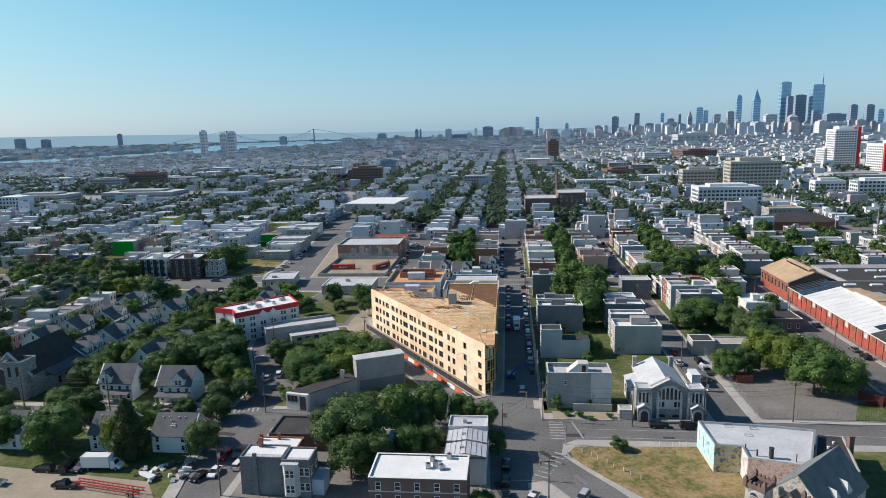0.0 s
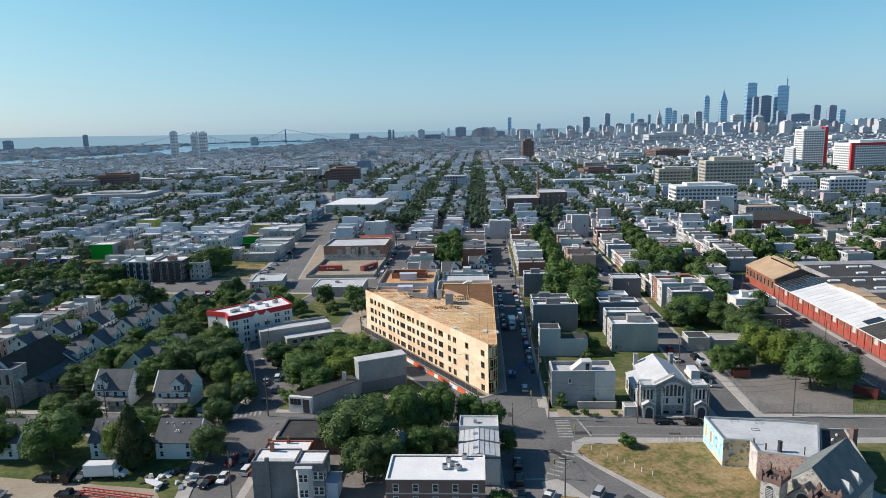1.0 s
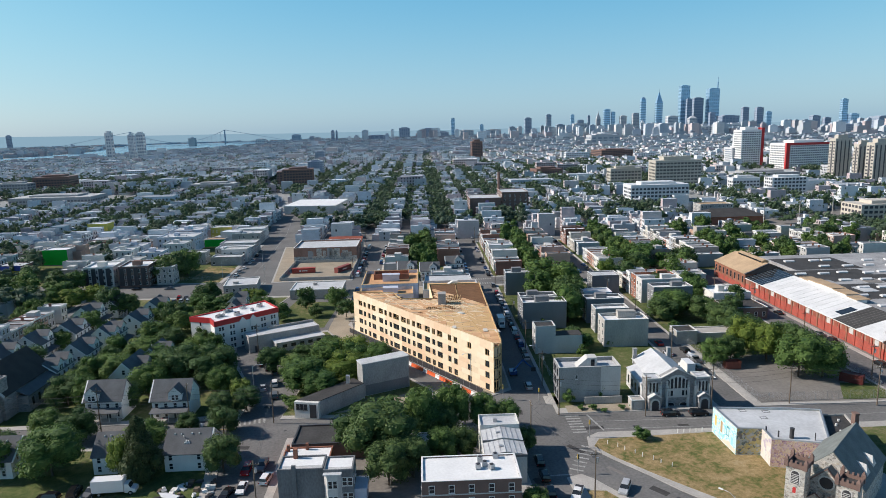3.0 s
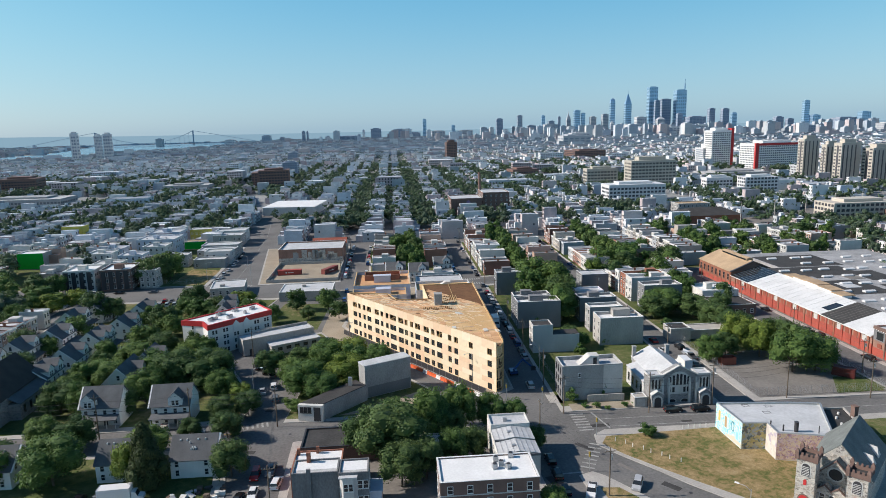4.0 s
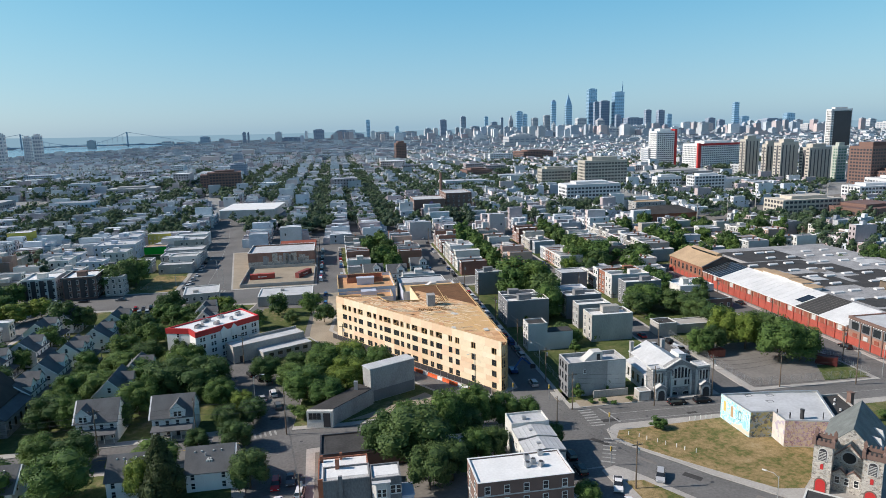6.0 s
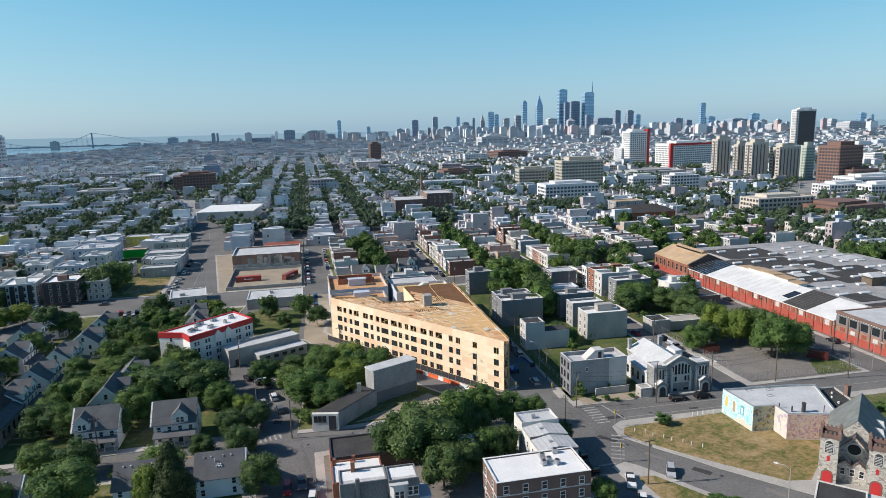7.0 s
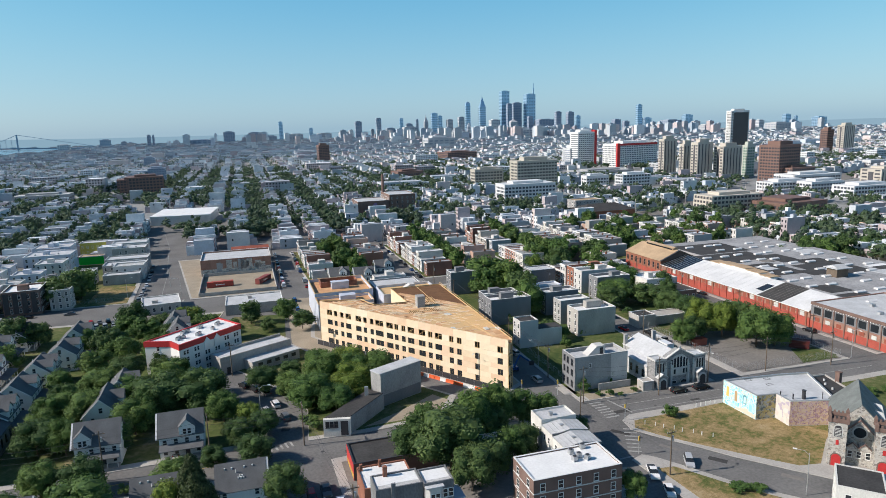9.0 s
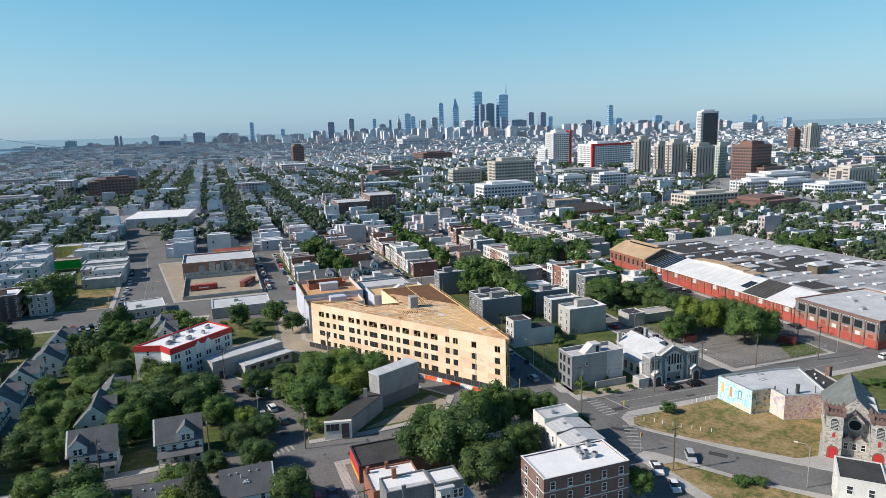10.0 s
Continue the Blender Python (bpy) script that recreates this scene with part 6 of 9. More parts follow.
for i in range(7):
    y = 1.4 + i * 4.4
    part("pier", Shape().box(0.1, 0.4, y - 1.2, y - 0.8, 0, 9.0), M["brick"], bk)
    part("tall_window", Shape().box(0.26, 0.32, y, y + 2.8, 5.4, 7.8), M["glass"], bk)
    part("boarded_window", Shape().box(0.25, 0.4, y + 0.4, y + 2.2, 2.9, 4.2), M["stone_trim" if i % 2 else "rust_roof"], bk)
for i in range(6):
    part("tall_window", Shape().box(3 + i * 5, 6 + i * 5, -0.14, -0.08, 5.2, 7.8), M["glass"], bk)
for x, y in ((8, 12), (14, 20), (20, 8), (26, 18)):
    part("roof_vent", Shape().box(x, x + 1.6, y, y + 1.2, 9.0, 9.9), M["metal"], bk)
# brick hall with the tan roof
hl = gthing("brick_hall", 112.6, 101.2, "red brick hall with tan metal gable roof and ridge monitor", "factory")
HW, HL, HE, HR = 20.0, 30.0, 7.4, 11.6
part("wall", Shape().box(0, HW, 0, HL, 0, HE), M["redbrick"], hl)
part("painted_base", Shape().box(-0.08, 0, 0, HL, 0, 2.4), M["redpaint"], hl, "red painted wall base")
part("gable", Shape().gable(0, HW, 0.05, HL - 0.05, HE, HR, "y"), M["brick"], hl)
part("roof", Shape().slopes(0, HW, 0, HL, HE, HR, "y", 0.2, 0.4), M["tan_roof"], hl, "tan metal roof")
part("verge", Shape().slopes(0, HW, -0.3, -0.05, HE + 0.1, HR + 0.1, "y", 0.28, 0.42), M["dark_metal"], hl, "dark verge board")
part("monitor", Shape().box(HW / 2 - 1.5, HW / 2 + 1.5, 3, 25, HR - 0.5, HR + 0.7).gable(HW / 2 - 1.8, HW / 2 + 1.8, 2.8, 25.2, HR + 0.7, HR + 1.3, "y"), M["tan_roof"], hl)
part("monitor_band", Shape().box(HW / 2 - 1.56, HW / 2 - 1.5, 3.4, 24.6, HR - 0.1, HR + 0.5), M["glass"], hl, "dark band of monitor glazing")
for i in range(8):
    y = 1.9 + i * 3.7
    part("pilaster", Shape().box(-0.14, 0, y - 1.5, y - 1.0, 0, HE), M["redbrick"], hl)
    window(hl, 0, y + 0.4, 3.4, -90, 1.2, 2.6, "brick")
flat_building("pink_shed", 187, 38, 30, 20, 5.6, "redbrick", "grey_roof", "low brick shed with scattered roof vents", "building", parapet=0.4)

VENT = mesh("roof_vent", Shape().box(-0.4, 0.4, -0.35, 0.35, 0.1, 0.8).box(-0.4, -0.3, -0.4, 0.4, 0, 0.1).box(0.3, 0.4, -0.4, 0.4, 0, 0.1).tube((0, 0, 0.8), (0, 0, 0.86), 0.28, n=8), M["metal"])
# ---- far side of the second cross street ----
lw = gthing("walled_yard", -99.5, 148, "yard of pale gravel with a shipping container behind a low wall", "yard")
part("yard_wall", Shape().rim([(0, 0), (35, 0), (35, 44), (0, 44)], 0.3, 0, 1.6), M["block"], lw)
part("gravel", Shape().box(0.4, 34.6, 0.4, 43.6, 0, 0.06), M["dirt"], lw)


def container(v, u, turn, m, label):
    b = gthing("shipping_container", v, u, label, "container", "containers in the walled yard", z=0.21, turn=turn)
    s = Shape().box(0, 12.2, 0, 2.44, 0.12, 2.6)
    for i in range(40):
        s.box(0.2 + i * 0.3, 0.32 + i * 0.3, -0.05, 0, 0.25, 2.5)
    part("body", s, m, b)
    part("roof", Shape().box(-0.03, 12.23, -0.03, 2.47, 2.6, 2.66), m, b)
    part("corner_post", Shape().box(-0.06, 0.14, -0.08, 0.1, 0, 2.7).box(12.06, 12.26, -0.08, 0.1, 0, 2.7), M["dark_metal"], b)
    part("lettering_bar", Shape().box(4.0, 4.8, -0.08, -0.055, 1.0, 1.7).box(5.2, 8.2, -0.08, -0.055, 1.1, 1.5), M["trim"], b, "white lettering bars")


container(-96.5, 164, 4, paint("container_red", (0.42, 0.07, 0.05), 0.6), "red shipping container with white bars of lettering")
container(-72, 162, 62, paint("container_maroon", (0.25, 0.06, 0.05), 0.6), "dark red shipping container standing open")
fb = flat_building("brick_factory", -100.5, 193, 35.5, 26, 8.4, "pinkbrick", "grey_roof", "old brick factory with peeling whitewashed flank", "factory", parapet=0.8)
r = random.Random(3)
for i in range(16):
    x = r.uniform(0.5, 31.5)
    part("render_patch", Shape().box(x, x + r.uniform(1, 3.4), -0.05, 0, r.uniform(0.4, 4.0), r.uniform(4.5, 8.0)), M["stucco" if i % 3 == 0 else "stone"], fb)
part("whitewash", Shape().box(0, 35.5, -0.03, 0, 0, 3.4), M["stone"], fb, "flaking render")
rr = gthing("red_roofed_shed", -85, 222, "long shed with rusty red metal roof", "shed")
part("wall", Shape().box(0, 20, 0, 14, 0, 6), M["block"], rr)
part("gable", Shape().gable(0, 20, 0, 14, 6, 8.4, "x"), M["block"], rr)
part("roof", Shape().slopes(0, 20, 0, 14, 6, 8.4, "x", 0.15, 0.4), M["rust_roof"], rr, "rusty red metal roof")
flat_building("low_store", -87, 111, 23, 16, 4.2, "block", "grey_roof", "low store with pale flat roof and two vents", "shop", parapet=0.25, hatch=(9, 9, 1.6, 1.6, 1.0))
flat_building("low_store", -120, 124, 15, 16, 4.0, "block", "grey_roof", "low store with cluttered pale roof", "shop", parapet=0.3, hatch=(4, 4, 2.2, 1.4, 1.0), sides="f", storeys=1, turn=8)
for i, (v, lab, wl) in enumerate(((-193, "three-storey new flats with black bay columns and white walls", "plaster"), (-176, "three-storey new flats with dark brown cladding", "brick"))):
    b = flat_building("new_flats", v, 144, 14, 16, 10.5, wl, "white_roof", lab, "building", "new flats by the wide street", parapet=0.7, hatch=(5, 5, 4, 3, 2.2), sides="r", storeys=3, turn=4)
    for k in range(4):
        part("dark_bay", Shape().box(0.6 + k * 3.4, 2.4 + k * 3.4, -0.6, 0, 1.0, 9.8), M["dark_metal"], b, "dark metal bay column")
        for z in (1.4, 4.4, 7.4):
            window(b, 3.0 + k * 3.3, 0, z, 0, 0.8, 1.6)
b = flat_building("corner_house", -159.4, 147.5, 8, 8, 9.0, "block", "grey_roof", "narrow three-storey tan brick house standing alone", "house", sides="fr", storeys=3, parapet=0.5)
gm = paint("bright_green_panel", (0.01, 0.40, 0.04), 0.7, 0.2)
ym = paint("yellow_stucco", (0.62, 0.52, 0.12), 0.8, 0.2)
bm_ = paint("flag_blue_paint", (0.09, 0.12, 0.42), 0.8, 0.2)
b = flat_building("green_walled_house", -247, 206, 14, 10, 9.2, "stucco", "white_roof", "house with one bright green blank side wall", "house", parapet=0.4)
part("green_wall", Shape().box(0, 14, -0.06, 0, 0.4, 9.2), gm, b, "bright green blank wall")
b = flat_building("striped_house", -250, 168, 14, 10, 8.0, "brick", "grey_roof", "brick house with blue and yellow striped side wall", "house", parapet=0.4)
part("blue_stripe", Shape().box(2, 13, -0.06, 0, 5.2, 7.8), bm_, b)
part("yellow_stripe", Shape().box(2, 13, -0.06, 0, 2.6, 5.2), ym, b)
b = flat_building("yellow_house", -268, 302, 14, 10, 11.0, "stucco", "white_roof", "tall house with pale yellow walls", "house", parapet=0.4)
part("yellow_wall", Shape().box(-0.05, 14.05, -0.06, 0, 0.2, 11).box(14, 14.06, 0, 10, 0.2, 11), ym, b)
b = flat_building("yellow_house", -176, 287, 20, 10, 8.0, "stucco", "grey_roof", "long low yellow stuccoed house", "house", parapet=0.4, sides="f", storeys=2)
part("yellow_wall", Shape().box(-0.05, 20.05, -0.04, 0, 0.2, 8).box(20, 20.06, 0, 10, 0.2, 8), ym, b)
b = flat_building("green_shed", -170, 254, 13, 8, 5.0, "stucco", "tan_roof", "low shed with green painted wall", "shed", parapet=0.3)
part("green_wall", Shape().box(0, 13, -0.05, 0, 0.2, 4.6), gm, b)
for v, u, w, d, h, wall, roof, st in ((-197, 268, 20, 16, 9.5, "wrap", "grey_roof", 3), (-193, 236, 23, 17, 10.0, "wrap", "soft_white_roof", 3), (-182, 215, 13, 13, 9.2, "stucco_light", "grey_roof", 3), (-146.5, 191, 17, 8, 5.0, "stucco", "grey_roof", 1),
                                      (-143, 200, 14.5, 10, 7.6, "stucco_light", "patched_roof", 2), (-150, 211, 21, 12, 6.4, "stucco", "soft_white_roof", 2), (-151, 224, 21.5, 12, 7.2, "block", "grey_roof", 2), (-153, 258, 18, 14, 7.6, "block", "soft_white_roof", 2), (-156, 274, 20, 14, 8.2, "plaster", "grey_roof", 2),
                                      (-165, 196, 14, 9, 7.0, "stucco", "patched_roof", 2), (-186, 190, 13, 11, 9.0, "wrap", "grey_roof", 3), (-205, 196, 13, 12, 9.4, "plaster", "grey_roof", 3), (-207, 214, 14, 12, 8.8, "wrap", "soft_white_roof", 3), (-170, 172, 11, 10, 9.0, "stucco_dark", "grey_roof", 3), (-190, 168, 14, 10, 9.2, "stucco_light", "patched_roof", 3)):
    b = flat_building("avenue_building", v, u, w, d, h, wall, roof, "pale flat-roofed building near the wide avenue", "building", "avenue buildings", parapet=0.5, sides="fr", storeys=st, pitch=3, skip=0.2, hatch=(w * 0.35, d * 0.4, 3.0, 2.6, 2.0) if h > 8.5 else None)
    if roof == "soft_white_roof":
        for k in range(3):
            part("roof_vent", VENT, None, b, "", pose(w * (0.2 + 0.25 * k), d * 0.35, h - 0.5, 0, 0, 90 * k))

# ---- row houses ----
KINDS = {}


def row_house(v, u, w, d, h, street, group, storeys, label):
    """One house of a row: street is -1 where its front looks left, +1 where it looks right."""
    key = (w, d, h, street)
    if key not in KINDS:
        P = [(0, 0), (d, 0), (d, w), (0, w)]
        x = 0 if street < 0 else d
        s = Shape().box(x - 0.35, x, 0.05, w - 0.05, h - 0.7, h - 0.1) if street < 0 else Shape().box(x, x + 0.35, 0.05, w - 0.05, h - 0.7, h - 0.1)
        KINDS[key] = (mesh("wall", Shape().rim(P, 0.25, 0, h), M["wall_any"]), mesh("roof", Shape().box(0.2, d - 0.2, 0.2, w - 0.2, h - 0.55, h - 0.35), M["roof_any"]), mesh("cornice", s, M["trim"]),
                      mesh("chimney", Shape().box(d * 0.5, d * 0.5 + 0.9, 0.1, 0.6, h - 0.4, h + 1.1), M["redbrick"]))
    b = gthing("row_house", v, u, label, "house", group)
    wall, roof, cornice, chimney = KINDS[key]
    part("wall", wall, None, b)
    part("roof", roof, None, b)
    part("cornice", cornice, None, b)
    if random.random() < 0.4:
        part("chimney", chimney, None, b)
    elif random.random() < 0.3:
        part("roof_hatch", Shape().box(d * 0.4, d * 0.4 + 3.4, 0.4, w - 0.6, h - 0.4, h + 1.7), M["stucco_light"], b, "pale stair head")
    if random.random() < 0.5:
        part("roof_vent", VENT, None, b, "", pose(random.uniform(2, d - 3), random.uniform(1.2, w - 1.2), h - 0.35, 0, 0, random.choice((0, 90))))
    x, f = (0, -90) if street < 0 else (d, 90)
    if street > 0 and v > 10 or street < 0 and v < -110:
        return b
    for k in range(storeys):
        for y in (w * 0.28, w * 0.72):
            window(b, x, y, 1.1 + k * 2.9, f, 0.95, 1.5)
    return b


HOUSE_LABELS = {2: "two-storey flat-roofed row house in a terrace", 3: "three-storey flat-roofed row house in a terrace"}


def terrace(v, u0, u1, street, depth=12.0, group="terrace", gaps=0.12, tall=0.3):
    u = u0
    while u + 4.8 <= u1:
        w = random.choice((4.6, 4.8, 5.2))
        st = 3 if random.random() < tall else 2
        h = {2: random.choice((6.6, 7.0)), 3: random.choice((9.2, 9.8))}[st]
        if random.random() > gaps and not (-266 < v < -224 and 158 < u < 204) and not (-256 < v < -226 and u > 250):
            row_house(v, u, w, depth, h, street, group, st, HOUSE_LABELS[st])
        u += w + 0.02


random.seed(11)
terrace(-182, 28, 92, 1, 9, "white terrace on the left lane", 0.05, 0.05)
terrace(-208, 20, 118, -1, 9, "terrace beyond the white one", 0.2, 0.1)
terrace(-232, 10, 118, 1, 9, "terrace beyond the white one", 0.2, 0.1)
for u0, u1 in ((146, 242),):
    terrace(-47.5, u0, u1, -1, 12, "terrace left of the middle street", 0.45, 0.15)
    terrace(-20, u0 + 22 if u0 < 200 else u0, u1, 1, 12, "terrace left of the middle street", 0.25, 0.4)
    terrace(8.5, u0, u1, -1, 13, "terrace right of the middle street", 0.10, 0.5)
    terrace(35, u0, u1, 1, 12, "terrace along the side street", 0.3, 0.3)
    terrace(60.5, u0, u1, -1, 12, "terrace along the side street", 0.15, 0.3)
    terrace(86, u0, u1, 1, 12, "terrace along the works street", 0.3, 0.3)
    terrace(112.5, u0, u1, -1, 13, "terrace along the works street", 0.15, 0.5)
    terrace(140, u0, u1, 1, 12, "terrace beyond the works street", 0.3, 0.3)
    terrace(166, u0, u1, -1, 12, "terrace beyond the works street", 0.25, 0.4)
terrace(198, 150, 242, -1, 12, "terrace behind the works", 0.25, 0.3)
terrace(236, 150, 242, -1, 12, "terrace behind the works", 0.35, 0.3)
terrace(284, 150, 242, -1, 12, "terrace behind the works", 0.4, 0.3)
terrace(62, 101.5, 127, -1, 13, "terrace along the side street", 0.1, 0.5)
terrace(86, 103, 127, 1, 12, "terrace along the works street", 0.2, 0.4)
terrace(-24, 116, 127, 1, 14, "terrace left of the middle street", 0.0, 0.2)
for v in (-214, -240, -266, -292, -318):
    terrace(v, 160, 204, 1 if v % 4 else -1, 12, "terraces across the wide street", 0.12, 0.3)
    terrace(v, 212, 252, 1 if v % 4 else -1, 12, "terraces across the wide street", 0.12, 0.3)
# gabled houses among the terraces
gabled_house(-29, 144.5, -90, "pale cross-gabled house with brown roof", w=8, d=9, eave=5.5, ridge=9.0)
gabled_house(-16, 160, -90, "pale gabled house with red-brown roof", w=8, d=9, eave=5.5, ridge=8.6)
gabled_house(-40, 150, -90, "pale gabled house behind the building site", w=8, d=9, eave=5.5, ridge=8.6)

# ---- the painted block and other mid-distance buildings ----
b = flat_building("mural_mill", 12, 365, 26, 30, 15, "brick", "grey_roof", "dark brick mill with a blue mural on its end wall", "building", sides="lr", storeys=4, parapet=0.6, pitch=4)
for i in range(26):
    r = random.Random(i + 40)
    x, z, k = 13 + r.gauss(0, 3.6), 6.5 + r.gauss(0, 2.2), r.uniform(0.7, 1.8)
    part("painted_patch", Shape().tube((x, 0, z), (x, -0.05 - 0.004 * i, z), k, n=8), [MUR["teal"], bm_, MUR["sky_blue"], MUR["purple"]][i % 4], b)
b = flat_building("mill_block", 39, 368, 22, 34, 19, "brick", "grey_roof", "tall dark brick mill block with a chimney", "building", sides="fl", storeys=5, parapet=0.6, pitch=4)
part("smokestack", Shape().tube((1, 30, 0), (1, 30, 34), 1.5, 1.1, 12), M["brick"], b, "tall brick smokestack")
b = gthing("white_market", -150, 412, "broad low market hall with white roof", "building", turn=-6)
part("wall", Shape().box(0, 46, 0, 52, 0, 7), M["stucco_light"], b)
part("roof", Shape().box(-0.5, 46.5, -0.5, 52.5, 7, 7.5), M["white_roof"], b, "white roof")
flat_building("yellow_garage", 190, 330, 26, 16, 9, "stucco", "tan_roof", "orange-yellow clad building under construction", "building", parapet=0.6, sides="fl", storeys=3, pitch=3)

# ---- trees ----
def crown_shape(seed, r=1.0, lobes=16, leaves=1500, size=0.085, flat=0.8, cone=False, loose=0.10, core=6):
    """A crown of unit radius: lobes round a core, covered with small leaf sprays that face outward."""
    g = random.Random(seed)
    s = Shape()
    L = []
    for i in range(lobes):
        a, z = g.uniform(0, 6.283), g.uniform(-0.55, 0.9)
        k = math.sqrt(max(0.05, 1 - z * z)) * g.uniform(0.45, 0.72)
        rr = g.uniform(0.26, 0.44)
        if cone:
            z = -0.85 + 1.8 * (i + 0.5) / lobes
            wide = 0.86 * (1 - ((z + 0.85) / 1.85) ** 1.15) + 0.05
            k, rr = wide * g.uniform(0.5, 0.85), 0.13 + 0.2 * wide
            L.append((Vector((0, 0, z)), wide * 0.8))
        L.append((Vector((k * math.cos(a), k * math.sin(a), z * flat)), rr))
    L.append((Vector((0, 0, 0)), 0.55))
    for c, rr in L:
        k = len(s.v)
        ringn = core
        V, F = [c + Vector((0, 0, rr * 0.76 * flat))], []
        for i, zz in enumerate((0.45, -0.45)):
            for j in range(ringn):
                a = 6.2832 * (j + 0.5 * i) / ringn
                V.append(c + Vector((math.cos(a) * 0.84, math.sin(a) * 0.84, zz)) * rr * g.uniform(0.74, 0.86))
        V.append(c - Vector((0, 0, rr * 0.76 * flat)))
        for j in range(ringn):
            q = (j + 1) % ringn
            F += [(0, 1 + j, 1 + q), (1 + j, 1 + ringn + j, 1 + q), (1 + q, 1 + ringn + j, 1 + ringn + q), (1 + ringn + j, 1 + 2 * ringn, 1 + ringn + q)]
        s.add(V, F)
    n = 0
    while n < leaves:
        c, rr = L[g.randrange(len(L))]
        d = Vector((g.gauss(0, 1), g.gauss(0, 1), g.gauss(0.25, 1))).normalized()
        p = c + d * rr * g.uniform(0.80, 1.0 + loose)
        if any((p - c2).length < r2 * 0.80 for c2, r2 in L if c2 is not c) and g.random() < 0.9:
            continue
        nrm = (d + Vector((g.gauss(0, 0.45), g.gauss(0, 0.45), g.gauss(0.15, 0.45)))).normalized()
        t = nrm.to_track_quat("Z", "Y").to_matrix()
        a, b, k = g.uniform(0.6, 1.25) * size, g.uniform(0.5, 0.95) * size, g.uniform(0, 6.28)
        x, y = t @ Vector((math.cos(k), math.sin(k), 0)), t @ Vector((-math.sin(k), math.cos(k), 0))
        s.add([p - x * a - y * b * 0.4, p - y * b, p + x * a * 0.9 + y * b * 0.1, p + y * b * 0.9 + x * a * 0.2], [(0, 1, 2, 3)])
        n += 1
    return s


def trunk_shape(seed):
    """A tapered trunk with limbs, one unit to the crown's middle."""
    g = random.Random(seed)
    s = Shape().tube((0, 0, 0), (0.02, 0.01, 0.55), 0.055, 0.04, 8).tube((0.02, 0.01, 0.55), (0.0, 0.0, 1.0), 0.04, 0.02, 7)
    for i in range(6):
        a = 6.283 * i / 6 + g.uniform(-0.3, 0.3)
        z = g.uniform(0.4, 0.7)
        s.tube((0.015, 0.01, z), (0.42 * math.cos(a), 0.42 * math.sin(a), z + g.uniform(0.25, 0.45)), 0.022, 0.008, 5)
    return s


CROWNS = {}
for kind, m in (("leaf", "leaf"), ("leaf_light", "leaf_light"), ("leaf_dark", "leaf_dark")):
    CROWNS[kind] = [mesh("crown", crown_shape(10 + i, lobes=20, leaves=1250, size=0.068), M[m]) for i in range(3)]
    CROWNS[kind + "_near"] = [mesh("crown", crown_shape(20 + i, lobes=26, leaves=3000, size=0.044, loose=0.08), M[m]) for i in range(4)]
CROWNS["yard"] = [mesh("crown", crown_shape(40 + i, lobes=13, leaves=650, size=0.09), M[("leaf", "leaf_dark", "leaf")[i]]) for i in range(3)]
CROWNS["cone"] = [mesh("crown", crown_shape(70, lobes=46, leaves=5200, size=0.042, flat=1.0, cone=True), M["leaf_yew"])]
CROWNS["bush"] = [mesh("crown", crown_shape(80, lobes=9, leaves=700, size=0.09, flat=0.7), M["leaf"])]
TRUNKS = [mesh("trunk", trunk_shape(i), M["bark"]) for i in range(3)]
TREE_WORDS = {"leaf": "full-crowned green broadleaf tree in summer leaf", "leaf_light": "pale yellow-green broadleaf tree in full leaf", "leaf_dark": "dense dark green broadleaf tree in full leaf", "cone": "tall dark green tree with a pointed oval crown", "bush": "rounded green garden bush", "yard": "green broadleaf tree between the back yards"}
tr = random.Random(5)


TREES, LATE = [0], []


def tree(x, y, h, r, kind="leaf", group="street and yard trees"):
    """A tree of height h with a crown of radius r; past three hundred the farther yard trees join the distant ones."""
    TREES[0] += kind != "bush"
    if TREES[0] > 298:
        LATE.append((x, y, r, h))
        return
    t = thing("bush" if kind == "bush" else "tree", x, y, 0.12, tr.uniform(0, 360), TREE_WORDS[kind], "bush" if kind == "bush" else "tree", group)
    ch = min(h * 0.52, r * 1.5) if kind != "cone" else h * 0.47
    c = part("crown", tr.choice(CROWNS[kind + "_near" if kind + "_near" in CROWNS and y < 238 else kind]), None, t, "", Matrix.LocRotScale((0, 0, h - ch * 0.93), Euler((0, 0, tr.uniform(0, 6.28))), (r, r * tr.uniform(0.88, 1.08), ch)))
    zc = h - ch * 0.93
    part("trunk", tr.choice(TRUNKS), None, t, "", Matrix.LocRotScale((0, 0, 0), Euler((0, 0, tr.uniform(0, 6.28))), (max(2.2, zc) * 0.9, max(2.2, zc) * 0.9, zc)))


# near left
for x, y, h, r, k in ((-95, 146.5, 11, 7.2, "leaf"), (-74.5, 141.5, 14.0, 5.8, "cone"), (-79, 143.5, 9, 3.6, "leaf_light"), (-57.5, 142.0, 8.5, 4.8, "leaf_dark"), (-110, 154, 8, 5.2, "leaf_dark"), (-104, 165, 8, 4.6, "leaf"), (-96, 163.5, 8, 4.8, "leaf_dark"),
                      (-70.5, 197, 11, 8.0, "leaf_dark"), (-81, 199, 11, 8.5, "leaf_dark"), (-87, 189, 9, 6.0, "leaf"), (-97, 219, 8, 7.0, "leaf"), (-60, 182, 6, 3.8, "leaf_light"), (-61, 161, 7, 4.6, "leaf_dark"), (-70, 163.5, 5, 3.2, "leaf_dark")):
    tree(x, y, h, r, k)
